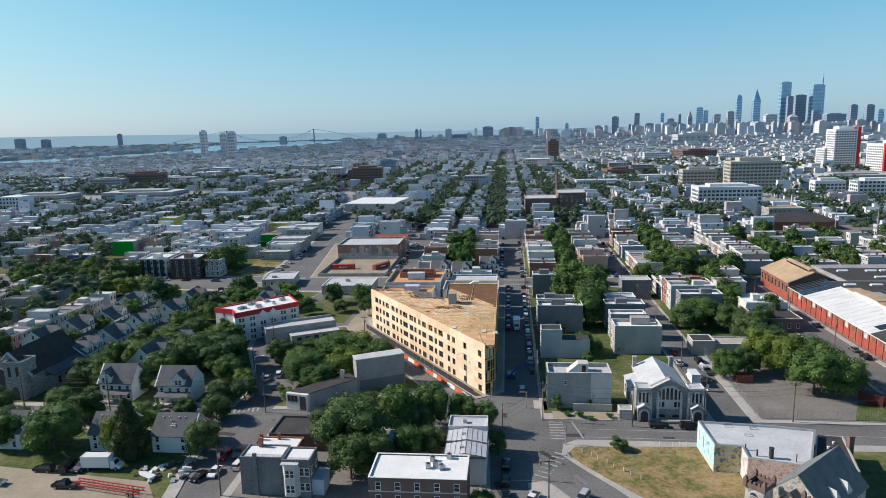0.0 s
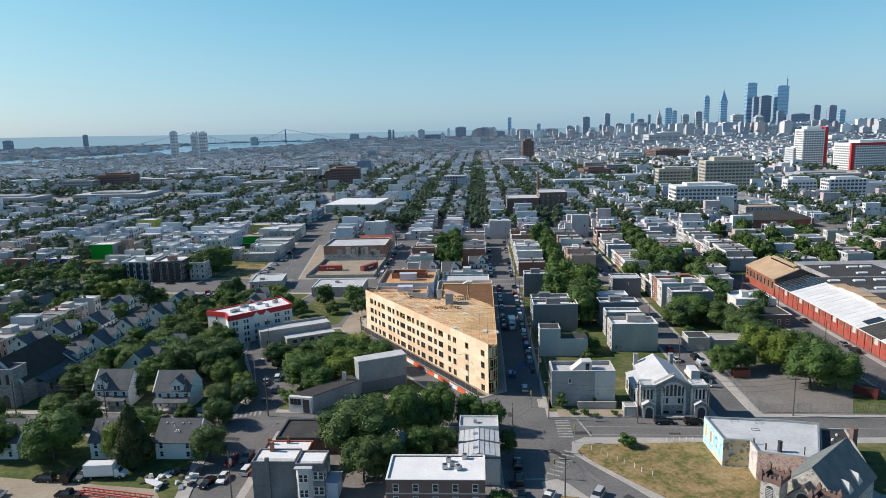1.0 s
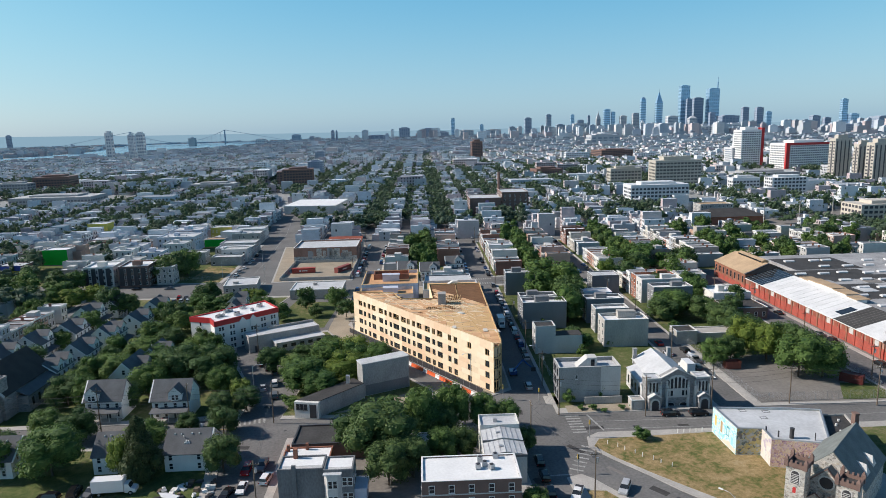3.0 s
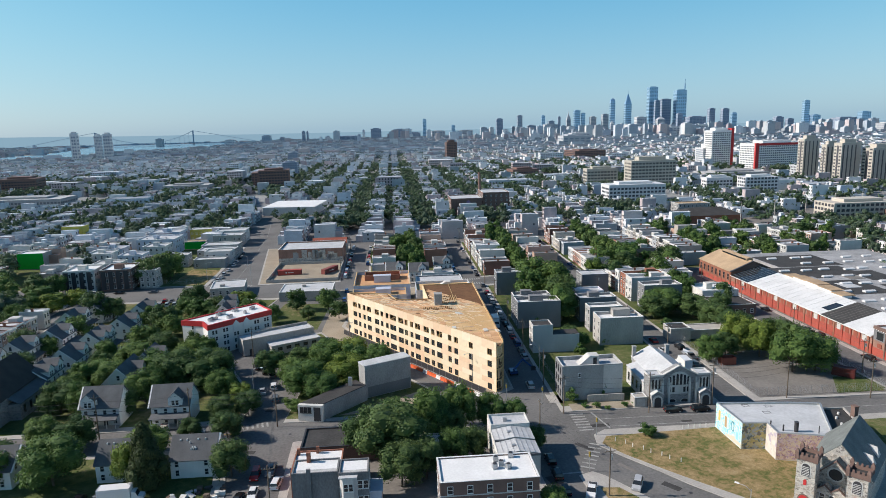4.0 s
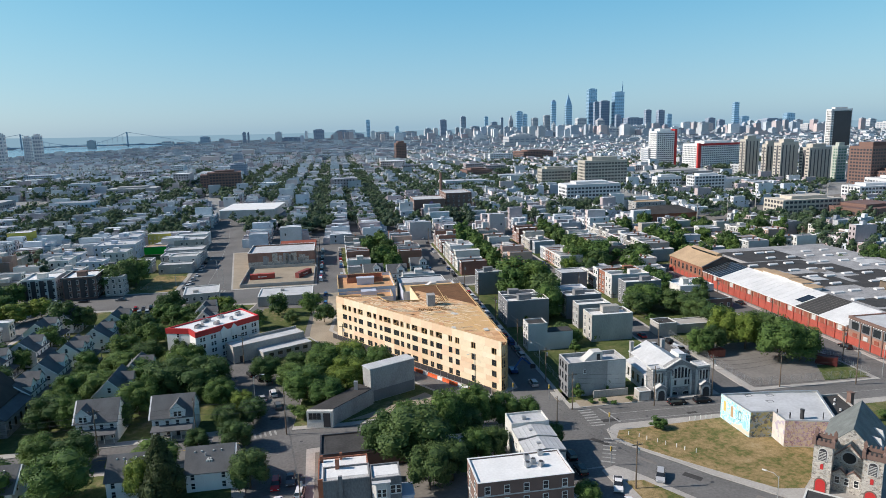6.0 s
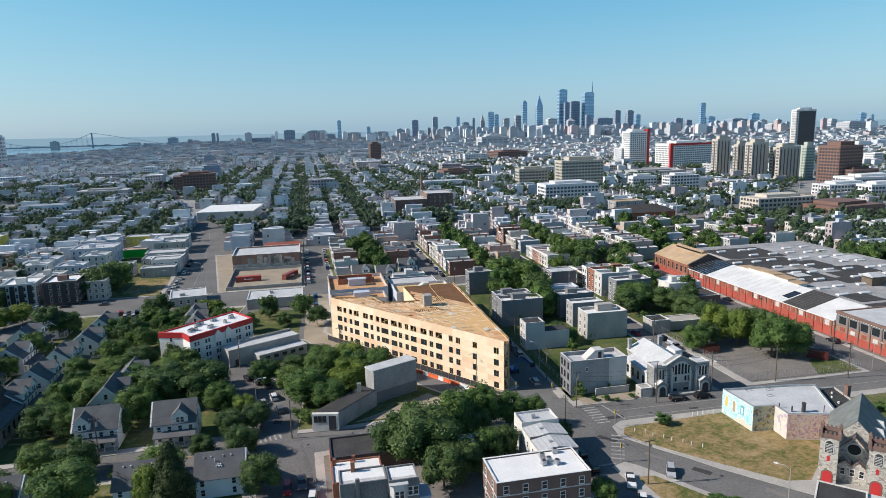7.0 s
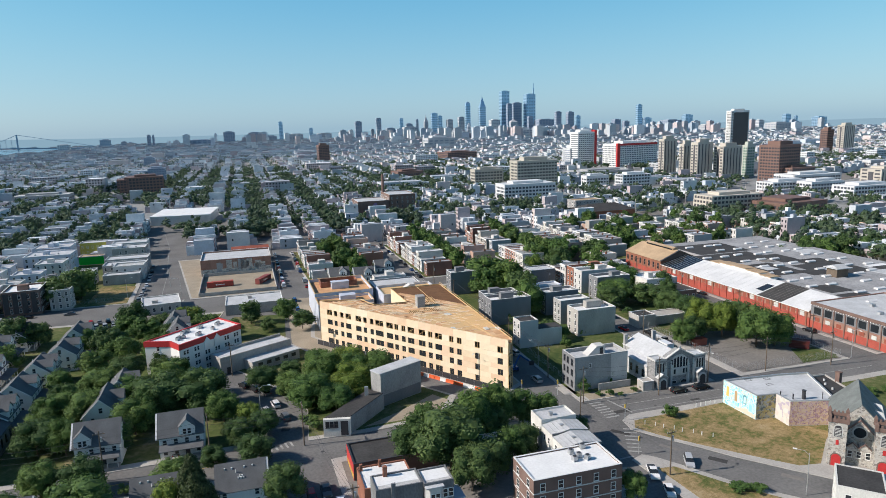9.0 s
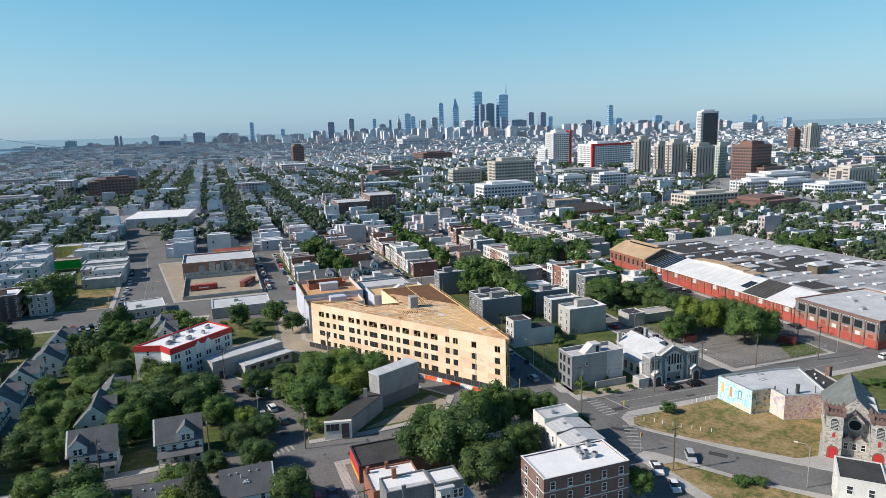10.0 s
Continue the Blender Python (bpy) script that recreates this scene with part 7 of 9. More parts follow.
for x, y, h, r, k in ((-121, 165, 8, 5, "leaf_dark"), (-57.5, 174, 6.5, 4.2, "leaf_dark"), (-64, 172, 6.5, 4, "leaf_dark"), (-66, 187, 8, 4.6, "leaf"), (-98, 200, 9, 6.5, "leaf"), (-108, 187, 8.5, 6, "leaf_dark"), (-105, 205, 8, 5.5, "leaf"), (-89, 206, 9, 7, "leaf"), (-72, 208, 8, 5, "leaf"),
                      (-91, 228, 8.5, 6, "leaf_dark"), (-100, 240, 8, 6, "leaf"), (-93, 250, 9, 6.5, "leaf"), (-108, 226, 7.5, 4, "leaf"), (-98, 262, 9, 6, "leaf_dark"), (-66, 268, 8, 6, "leaf"), (-72, 282, 8, 7, "leaf_light"), (-86, 272, 8, 6.5, "leaf"), (-58, 258, 7, 5, "leaf")):
    tree(x, y, h, r, k)
# middle
for x, y, h, r, k in ((-22, 140, 13.5, 8.6, "leaf_dark"), (-28, 147, 10, 5.5, "leaf_dark"), (-13.0, 149, 12.5, 5.2, "leaf"), (-4.6, 153, 11.5, 5.0, "leaf"), (3.0, 152.5, 9, 4.4, "leaf"), (-9.5, 136, 9, 4.0, "leaf"), (-4.4, 138.4, 7.6, 3.4, "leaf_dark"), (-16, 132, 9, 4.4, "leaf_dark"), (-21.5, 130, 10, 5.4, "leaf_dark"), (10.8, 139, 6, 2.4, "leaf_dark"), (8.4, 150.6, 7.6, 3.6, "leaf"), (6.0, 113.6, 6.2, 3.0, "leaf"),
                      (-20.5, 160, 7, 3.6, "leaf")):
    tree(x, y, h, r, k)
for x, y, h, r, k in ((-43, 187, 9, 7.0, "leaf"), (-29, 196, 9.5, 6.0, "leaf"), (-37, 201, 9.5, 7.0, "leaf"), (-29, 203, 9.5, 6.5, "leaf_light"), (-21.5, 195.5, 9, 6.0, "leaf"), (-38, 180, 7.5, 5.6, "leaf"), (-31, 188, 9.5, 7.0, "leaf_light"), (-47, 196, 7, 5, "leaf"), (-54, 202.5, 8, 5.2, "leaf_dark"), (-25.5, 188.5, 8, 5.2, "leaf"), (-36, 212, 7, 5, "leaf"), (-45, 208, 6, 4, "leaf_dark"),
                      (-49, 275, 9, 5.4, "leaf_dark"), (-36, 272, 9, 5.2, "leaf"), (-32, 259, 7, 5.0, "leaf_dark"), (-44, 262, 5, 4, "leaf_dark")):
    tree(x, y, h, r, k)
# right
for x, y, h, r, k in ((55, 281, 15, 11, "leaf"), (60, 268, 15, 10, "leaf"), (50, 270, 13, 8, "leaf"), (56, 247, 14.5, 9.0, "leaf_dark"), (51.2, 234, 14, 6.8, "leaf"), (45, 209, 6, 3.6, "leaf_dark"), (47, 204, 5, 3.2, "leaf"), (92, 234, 10, 8.5, "leaf"), (86, 228, 9, 6.5, "leaf_dark"), (101, 226, 9, 6.5, "leaf_dark"), (98, 240, 9, 6, "leaf_dark"),
                      (80.6, 182.0, 8.2, 4.8, "leaf"), (87, 183.5, 8.2, 4.4, "leaf_dark"), (93, 187, 12.6, 5.8, "leaf_light"), (97.5, 181.5, 11.4, 5.4, "leaf_light"), (99, 168.5, 12.8, 7.4, "leaf"), (105.5, 167, 11.6, 6.2, "leaf"), (105, 176.5, 12.4, 6.6, "leaf_dark"), (106, 187, 10.8, 6.2, "leaf_dark"), (103, 203, 9, 6.5, "leaf_dark"), (101, 212, 9, 6, "leaf_dark"),
                      (124, 320, 13, 10, "leaf"), (132, 303, 12, 9, "leaf_dark"), (108, 302, 11, 8, "leaf_dark"), (115, 312, 12, 9, "leaf"), (104, 318, 11, 8, "leaf"), (92, 300, 9, 5, "leaf"), (72, 300, 9, 5, "leaf_dark"), (118, 268, 9, 5.5, "leaf"), (87, 290, 10, 4.6, "leaf_light")):
    tree(x, y, h, r, k)
# left, beyond the lanes
for x, y, h, r, k in ((-121, 347, 14, 9.6, "leaf_dark"), (-116, 354, 14, 9.0, "leaf"), (-129, 356, 11, 7, "leaf"), (-123, 338, 10.5, 6, "leaf_dark"), (-136, 350, 9, 5.5, "leaf"), (-128.4, 280, 12, 6.6, "leaf_dark"), (-122, 281, 9, 5.5, "leaf_dark"), (-91.2, 287, 10.5, 6.4, "leaf_dark"), (-184, 312, 9, 9, "leaf"), (-172, 306, 9, 8, "leaf_dark"), (-163, 312, 9, 9, "leaf"), (-152, 300, 8, 8, "leaf_light"), (-194, 303, 9, 8, "leaf"), (-177, 296, 9, 8, "leaf_dark"), (-160, 296, 8, 7, "leaf"), (-144, 306, 8, 6, "leaf_light"), (-190, 288, 9, 7, "leaf"),
                      (-106, 266, 8, 5.5, "leaf"), (-129, 214, 9, 5.5, "leaf_dark"), (-137.7, 238, 10, 5.4, "leaf_dark"), (-130, 238.3, 7, 4.2, "leaf"), (-127, 257, 8.5, 5.6, "leaf"), (-154, 214, 9, 6, "leaf_dark"), (-146, 228, 7, 5, "leaf"), (-170, 262, 9, 6.5, "leaf"), (-176, 244, 8, 5, "leaf"), (-166, 206, 8, 5, "leaf_dark")):
    tree(x, y, h, r, k)
# a group of tall trees along the side street beyond the new row
for x, y, h, r, k in ((100, 262, 11, 6.5, "leaf_dark"), (112, 252, 10, 6, "leaf"), (118, 285, 12, 7, "leaf"), (126, 292, 12, 7.5, "leaf"), (139, 316, 11, 7, "leaf_dark"), (96, 288, 10, 6, "leaf_dark"), (122, 240, 9, 5, "leaf_dark"), (112, 226, 8.5, 5, "leaf_dark")):
    tree(x, y, h, r, k)
for x, y, h, r, k in ((225, 253, 11, 7, "leaf_dark"), (234, 249, 12, 7.5, "leaf"), (246, 246, 12, 7, "leaf_dark"), (262, 244, 11, 7, "leaf"), (214, 258, 9, 5, "leaf"), (276, 250, 10, 6, "leaf_dark"), (240, 262, 11, 7, "leaf"), (256, 258, 11, 7, "leaf_dark"),
                      (-206, 318, 12.5, 8.5, "leaf"), (-191, 316, 13, 8.5, "leaf_dark"), (-178, 318, 12.5, 8, "leaf"), (-166, 322, 12, 7.5, "leaf_dark"), (-161, 330, 10, 6, "leaf"), (-216, 328, 12, 8, "leaf_dark"), (-200, 330, 12.5, 8, "leaf_dark"), (-184, 330, 12, 7.5, "leaf")):
    tree(x, y, h, r, k)
# shrubs
for x, y, h, r in ((33, 157.5, 1.8, 1.3), (40.5, 156.8, 1.4, 1.2), (35.8, 156.2, 0.9, 1.0), (44, 157.2, 1.2, 1.1), (30.4, 158.6, 1.2, 1.2), (38.6, 140.3, 3.1, 2.1), (38.0, 140.0, 2.2, 1.9), (39.2, 140.6, 2.3, 1.9), (28.3, 162.5, 3.8, 1.9), (37.3, 163.2, 4.2, 1.5), (27.5, 107, 1.6, 2.6), (30.6, 105.2, 1.5, 2.2), (40.5, 228, 4, 2.4), (44, 196, 4, 2.2), (56, 205, 3, 2), (-45, 173, 3, 2.4), (-47, 176, 3, 2.6), (84.5, 216, 4, 2.4), (-88, 160, 2.2, 1.6), (-79, 168, 2.2, 1.4), (66, 245, 3, 3), (96, 128, 1.6, 3), (102, 126, 1.6, 3), (110, 124, 1.8, 3)):
    tree(x, y, h, r, "bush")
tr = random.Random(31)
for v0, v1, u0, u1, k in ((-129, -122, 4, 66, 3), (-106, -99, 4, 60, 6), (-124, -118, 62, 110, 5), (-118, -104, 60, 100, 7), (-122, -106, -8, 6, 4), (-150, -126, -44, -28, 5), (-190, -183, 24, 100, 8), (-175, -168, -8, 20, 4), (-132, -118, -38, -26, 4), (-104, -92, -30, -26, 2), (-34, -20, -30, -24, 3)):
    for i in range(k):
        x, y = G(tr.uniform(v0, v1), tr.uniform(u0, u1))
        tree(x, y, tr.uniform(6, 9.5), tr.uniform(3.2, 5.6), tr.choice(("leaf", "leaf", "leaf_dark")))
# yard trees of the blocks, spread by chance
tr = random.Random(21)
for v0, v1, u0, u1, n in ((-36, -22, 150, 250, 14), (22, 34, 145, 250, 20), (73, 85, 140, 250, 20), (126, 139, 140, 250, 18), (153, 165, 150, 250, 14), (182, 194, 146, 250, 9), (214, 232, 146, 250, 9), (254, 280, 146, 250, 12), (300, 326, 146, 250, 8), (-300, -200, 158, 250, 34), (-205, -186, 20, 116, 14), (-300, -215, 10, 118, 26)):
    for i in range(n):
        x, y = G(tr.uniform(v0, v1), tr.uniform(u0, u1))
        tree(x, y, tr.uniform(8, 13), tr.uniform(4.4, 7.6), "yard", "back-yard trees")

for v, u, r in ((-195, 448, 7), (-183, 428, 6), (-174, 412, 6), (-176, 446, 7), (-206, 480, 7), (-133, 376, 6), (-125, 364, 6), (-121, 380, 6.5), (-114, 396, 6), (-137, 392, 5), (-91, 397, 7), (-86, 414, 7), (-80, 445, 7), (-74, 470, 7), (-61, 388, 6), (-56, 425, 7), (-98, 372, 6), (-70, 402, 6), (-162, 398, 5),
                (234, 298, 6), (230, 278, 6.5), (258, 306, 7), (339, 319, 7), (327, 330, 6.5), (320, 282, 7), (350, 308, 8), (310, 248, 7), (371, 423, 8), (371, 441, 8), (347, 280, 7), (300, 262, 6), (285, 250, 6.5), (262, 262, 6), (246, 246, 6)):
    x, y = G(v, u)
    tree(x, y, tr.uniform(8, 12), r, "yard", "back-yard trees")

# ---- vehicles ----
def hull(s, pts, w, top=0.0):
    """A side outline (y, z) drawn across the width w, narrowed by top towards its upper points."""
    zs = [z for y, z in pts]
    lo, hi = min(zs), max(zs)
    n = len(pts)
    k = [w / 2 - top * (z - lo) / max(0.01, hi - lo) for y, z in pts]
    s.add([(-a, y, z) for a, (y, z) in zip(k, pts)] + [(a, y, z) for a, (y, z) in zip(k, pts)], [tuple(range(n)), tuple(range(2 * n - 1, n - 1, -1))] + [(i, i + n, (i + 1) % n + n, (i + 1) % n) for i in range(n)])
    return s


WHEEL = None


def wheels(parent, ys, w, r=0.33):
    global WHEEL
    if WHEEL is None:
        s = Shape().tube((-0.11, 0, 0), (0.11, 0, 0), 0.33, n=14)
        rim = Shape().tube((-0.12, 0, 0), (0.12, 0, 0), 0.19, n=10)
        WHEEL = (mesh("wheel", s, M["rubber"]), mesh("rim", rim, M["metal"]))
    for y in ys:
        for x in (-w / 2 + 0.08, w / 2 - 0.08):
            o = part("wheel", WHEEL[0], None, parent, "", Matrix.LocRotScale((x, y, r), None, (1, r / 0.33, r / 0.33)))
            if parent.location.y < 185:
                part("rim", WHEEL[1], None, o)


PLATE = {}


def car(kind, paint_mat, label, at):
    """A vehicle with its nose towards local +y."""
    b = thing({"sedan": "car", "suv": "suv", "pickup": "pickup_truck", "van": "van"}[kind], 0, 0, 0, 0, label, "car" if kind != "pickup" else "pickup", "parked vehicles")
    b.matrix_basis = at
    if kind == "sedan":
        body, glass, roof, w, ax, L = [(-2.25, 0.25), (2.2, 0.25), (2.25, 0.62), (1.15, 0.86), (-1.5, 0.92), (-2.25, 0.85)], [(-1.75, 0.9), (1.05, 0.86), (0.35, 1.36), (-1.1, 1.38)], [(-1.1, 1.37), (0.35, 1.36), (0.25, 1.44), (-1.0, 1.45)], 1.78, (-1.35, 1.35), 2.25
    elif kind == "suv":
        body, glass, roof, w, ax, L = [(-2.3, 0.32), (2.25, 0.32), (2.3, 0.85), (1.2, 1.05), (-2.3, 1.05)], [(-2.25, 1.04), (1.15, 1.04), (0.45, 1.62), (-2.05, 1.62)], [(-2.08, 1.6), (0.45, 1.6), (0.35, 1.7), (-2.0, 1.72)], 1.88, (-1.4, 1.4), 2.3
    elif kind == "van":
        body, glass, roof, w, ax, L = [(-2.7, 0.35), (2.6, 0.35), (2.65, 1.0), (1.9, 1.25), (-2.7, 1.25)], [(-2.65, 1.24), (1.8, 1.24), (1.1, 1.9), (-2.6, 1.95)], [(-2.68, 1.5), (0.9, 1.5), (1.05, 2.05), (-2.6, 2.1)], 1.98, (-1.6, 1.7), 2.7
    else:
        body, glass, roof, w, ax, L = [(-2.8, 0.42), (2.7, 0.42), (2.75, 0.95), (1.5, 1.12), (-0.6, 1.12), (-0.6, 1.0), (-2.8, 1.0)], [(-0.65, 1.1), (1.45, 1.1), (0.8, 1.72), (-0.5, 1.74)], [(-0.55, 1.72), (0.8, 1.71), (0.7, 1.8), (-0.45, 1.82)], 1.95, (-1.7, 1.75), 2.8
    if kind not in PLATE:
        lamp = Shape().box(-w / 2 + 0.08, -w / 2 + 0.45, L - 0.06, L + 0.02, 0.6, 0.74)
        lamp2 = Shape().box(w / 2 - 0.45, w / 2 - 0.08, L - 0.06, L + 0.02, 0.6, 0.74)
        tail = Shape().box(-w / 2 + 0.06, -w / 2 + 0.3, -L - 0.02, -L + 0.04, 0.66, 0.86)
        tail2 = Shape().box(w / 2 - 0.3, w / 2 - 0.06, -L - 0.02, -L + 0.04, 0.66, 0.86)
        PLATE[kind] = [hull(Shape(), body, w, 0.05), mesh("window_glass", hull(Shape(), glass, w - 0.1, 0.22), M["glass"]), hull(Shape(), roof, w - 0.5, 0.06)] + [mesh("lamp", q, M["trim"] if i < 2 else M["red"]) for i, q in enumerate((lamp, lamp2, tail, tail2))]
    key = (kind, paint_mat.name)
    if key not in PLATE:
        PLATE[key] = (mesh("body", PLATE[kind][0], paint_mat), mesh("roof", PLATE[kind][2], paint_mat))
    part("body", PLATE[key][0], None, b)
    part("window_glass", PLATE[kind][1], None, b, "dark window glass")
    part("roof", PLATE[key][1], None, b)
    for i, nm in enumerate(("headlight", "headlight", "tail_light", "tail_light") if at.translation.y < 235 else ()):
        part(nm, PLATE[kind][3 + i], None, b)
    if kind == "pickup":
        part("load_bed", Shape().box(-w / 2 + 0.12, w / 2 - 0.12, -2.7, -0.7, 1.0, 1.02), M["dark_metal"], b)
    if at.translation.y < 320:
        wheels(b, ax, w, 0.36 if kind != "sedan" else 0.33)
    return b


CP = {"white": paint("white_car_paint", (0.75, 0.75, 0.75), 0.25, 0.6), "black": paint("black_car_paint", (0.012, 0.012, 0.014), 0.22, 0.6), "silver": paint("silver_car_paint", (0.42, 0.43, 0.45), 0.28, 0.6), "grey": paint("grey_car_paint", (0.12, 0.125, 0.13), 0.28, 0.6), "red": paint("red_car_paint", (0.40, 0.02, 0.02), 0.25, 0.6), "blue": paint("blue_car_paint", (0.03, 0.08, 0.22), 0.25, 0.6)}


def park(x, y, turn, colour, kind="sedan", z=0.0, note="parked at the kerb"):
    car(kind, CP[colour], "%s %s %s" % (colour, {"sedan": "saloon car", "suv": "sport utility car", "van": "van", "pickup": "pickup truck"}[kind], note), pose(x, y, z, 0, 0, turn))


def gpark(v, u, turn, colour, kind="sedan", **k):
    park(*G(v, u), turn - GRID, colour, kind, **k)


gpark(34.5, -18.3, -90, "black", "suv", note="parked before the stone church")
gpark(41.7, -18.5, -90, "black", "suv", note="parked before the stone church")
gpark(47.2, -26.2, -90, "blue", "sedan", note="beside the painted building")
park(26.1, 119.9, 146, "silver", "suv", note="standing at the verge")
park(16.0, 119.6, 152, "white", "pickup", note="standing by the island")
park(14.4, 112.7, 152, "white", "sedan", note="standing by the island")
park(-55.0, 131.8, 160, "black", "sedan")
park(-47.6, 136.5, -12, "white", "suv")
park(-52.4, 141, 175, "red", "suv")
park(-49.2, 142.5, 175, "grey", "pickup")
park(-52.2, 133.5, 175, "white", "sedan")
gpark(1.5, 3, 0, "silver", "suv", note="stopped in the middle street")
gpark(-124, -48, 70, "silver", z=0.19, note="in the dirt yard")
park(-91.5, 136.2, 82, "black", "suv", z=0.19, note="in the dirt yard")
park(-86.6, 136.8, 5, "black", "van", z=0.19, note="in the dirt yard")
park(-83.0, 137.2, 160, "grey", "pickup", z=0.19, note="in the dirt yard")
park(-82.6, 129.0, 84, "black", "pickup", z=0.19, note="towing the red trailer")
park(-99.5, 131.0, 80, "white", "pickup", z=0.19, note="in the dirt yard")
park(-101.5, 128.6, 80, "white", "pickup", z=0.19, note="in the dirt yard")
cr = random.Random(8)
COL = ["white", "black", "silver", "grey", "white", "silver", "red", "blue", "black", "grey"]
for u in range(26, 126, 7):
    if cr.random() < 0.85:
        gpark(4.6, u + cr.uniform(-0.5, 0.5), 0, cr.choice(COL), cr.choice(("sedan", "suv", "suv", "van")))
    if u > 55 and cr.random() < 0.8:
        gpark(-2.2, u + cr.uniform(-0.5, 0.5), 0, cr.choice(COL), cr.choice(("sedan", "suv")))
for u in range(147, 290, 8):
    for v in (4.8, -5.4):
        if cr.random() < 0.6 and not 244 < u < 258:
            gpark(v, u + cr.uniform(-0.5, 0.5), 0, cr.choice(COL), cr.choice(("sedan", "suv")))
    for v in (50.5, 56.6):
        if cr.random() < 0.4 and not 244 < u < 258:
            gpark(v, u + cr.uniform(-0.5, 0.5), 0, cr.choice(COL), cr.choice(("sedan", "suv")))
for u in range(148, 240, 6):
    for v in (-61.2, -50.8):
        if cr.random() < 0.75:
            gpark(v, u + cr.uniform(-0.5, 0.5), 0, cr.choice(COL), cr.choice(("sedan", "suv", "van")))
for u in range(60, 130, 8):
    if cr.random() < 0.6:
        gpark(-58.5, u, 0, cr.choice(COL), cr.choice(("sedan", "suv")))
for v, u, t, c, k in ((-80.5, 29, 25, "black", "suv"), (-77.5, 25, 22, "black", "suv"), (-74.8, 21.5, 20, "grey", "sedan"), (-72.5, 12, 12, "white", "suv"), (-75.2, 9, 14, "silver", "sedan"), (-70.5, 3, 10, "grey", "suv"), (-76, -1, 12, "silver", "suv"), (-96, -8.2, -4, "grey", "sedan"), (-87, -15, -90, "silver", "sedan"),
                      (54.5, 13, 0, "grey", "suv"), (56.6, 19, 0, "grey", "pickup"), (50.4, 26, 0, "silver", "sedan"), (56.8, 28, 0, "black", "suv"), (51.2, 36, 0, "red", "sedan"), (108.5, 40, 0, "grey", "sedan"), (108.5, 33, 0, "black", "suv"), (108.5, 66, 0, "black", "sedan"), (109, 10, 0, "black", "suv"), (109, -24, -90, "white", "suv")):
    gpark(v, u, t, c, k)
for i in range(9):
    gpark(-129 - (i % 5) * 3.1, 112 + (i // 5) * 6.5, 12, cr.choice(COL), cr.choice(("sedan", "suv")), z=0.2, note="in the small parking lot")
for v, u in ((-150, 138), (-166, 139), (-178, 140), (-182, 147), (-196, 139)):
    gpark(v, u, 88, cr.choice(COL), "sedan")
for u in (152, 158, 164, 172, 182, 196, 204, 216, 230):
    gpark(-125.2 - 0.0004 * (u - 150) ** 2, u, 3, cr.choice(COL), cr.choice(("sedan", "suv")))
for u in (-39.5, -45.8, -52.0):
    gpark(-3.0, u, 0, "black", "suv", note="in the shade beside the stepped row")


def box_truck(x, y, turn, label, L=6.4):
    b = thing("box_truck", x, y, 0.17, turn, label, "truck")
    part("cargo_box", Shape().box(-1.2, 1.2, -L / 2, L / 2, 0.9, 3.5), CP["white"], b, "white cargo box")
    part("box_edge", Shape().box(-1.23, 1.23, L / 2 - 0.08, L / 2 + 0.03, 3.4, 3.55).box(-1.23, 1.23, -L / 2 - 0.03, -L / 2 + 0.08, 3.4, 3.55), M["metal"], b)
    part("cab", hull(Shape(), [(L / 2 + 0.1, 0.5), (L / 2 + 2.3, 0.5), (L / 2 + 2.3, 1.3), (L / 2 + 1.3, 1.5), (L / 2 + 0.9, 2.4), (L / 2 + 0.1, 2.45)], 2.0, 0.1), CP["white"], b)
    part("windscreen", Shape().add([(-0.85, L / 2 + 1.36, 1.5), (0.85, L / 2 + 1.36, 1.5), (0.8, L / 2 + 0.98, 2.3), (-0.8, L / 2 + 0.98, 2.3), (-0.85, L / 2 + 1.3, 1.5), (0.85, L / 2 + 1.3, 1.5)], [(0, 1, 2, 3), (4, 5, 2, 3)]), M["glass"], b)
    part("chassis", Shape().box(-0.5, 0.5, -L / 2, L / 2 + 2, 0.45, 0.9), M["dark_metal"], b)
    wheels(b, (-L / 2 + 1.4, L / 2 + 1.3), 2.2, 0.45)


box_truck(-79.5, 136.6, -92, "white box truck parked in the dirt yard")
box_truck(*G(50.4, 10), -GRID, "white box truck parked beside the church", 5.0)
box_truck(*G(0.8, 63), 180 - GRID, "white delivery truck in the middle street", 6.0)
tl = thing("lattice_trailer", -72.2, 127.0, 0.19, 74, "long red steel lattice trailer lying in the yard", "trailer")
for x in (-0.8, 0.8):
    for z in (0.8, 1.5):
        part("rail", Shape().beam((x, -8.5, z), (x, 8.5, z), 0.16, 0.16), M["red"], tl)
for i in range(14):
    y = -8.2 + i * 1.25
    part("strut", Shape().beam((-0.8, y, 0.8), (-0.8, y + 0.6, 1.5), 0.08, 0.08).beam((0.8, y, 0.8), (0.8, y + 0.6, 1.5), 0.08, 0.08).beam((-0.8, y, 1.5), (0.8, y, 1.5), 0.08, 0.08), M["red"], tl)
wheels(tl, (-6.5, -5.4), 2.0, 0.4)
bl = gthing("boom_lift", -1.5, 13.5, "blue boom lift folded beside the building site", "machine", z=0.0)
part("base", Shape().box(-1.1, 1.1, -1.6, 1.6, 0.5, 1.4), CP["blue"], bl)
part("boom", Shape().beam((0, -1, 1.6), (3.5, 3, 3.4), 0.4, 0.45).beam((3.5, 3, 3.4), (6, 0.5, 1.6), 0.3, 0.35), CP["blue"], bl)
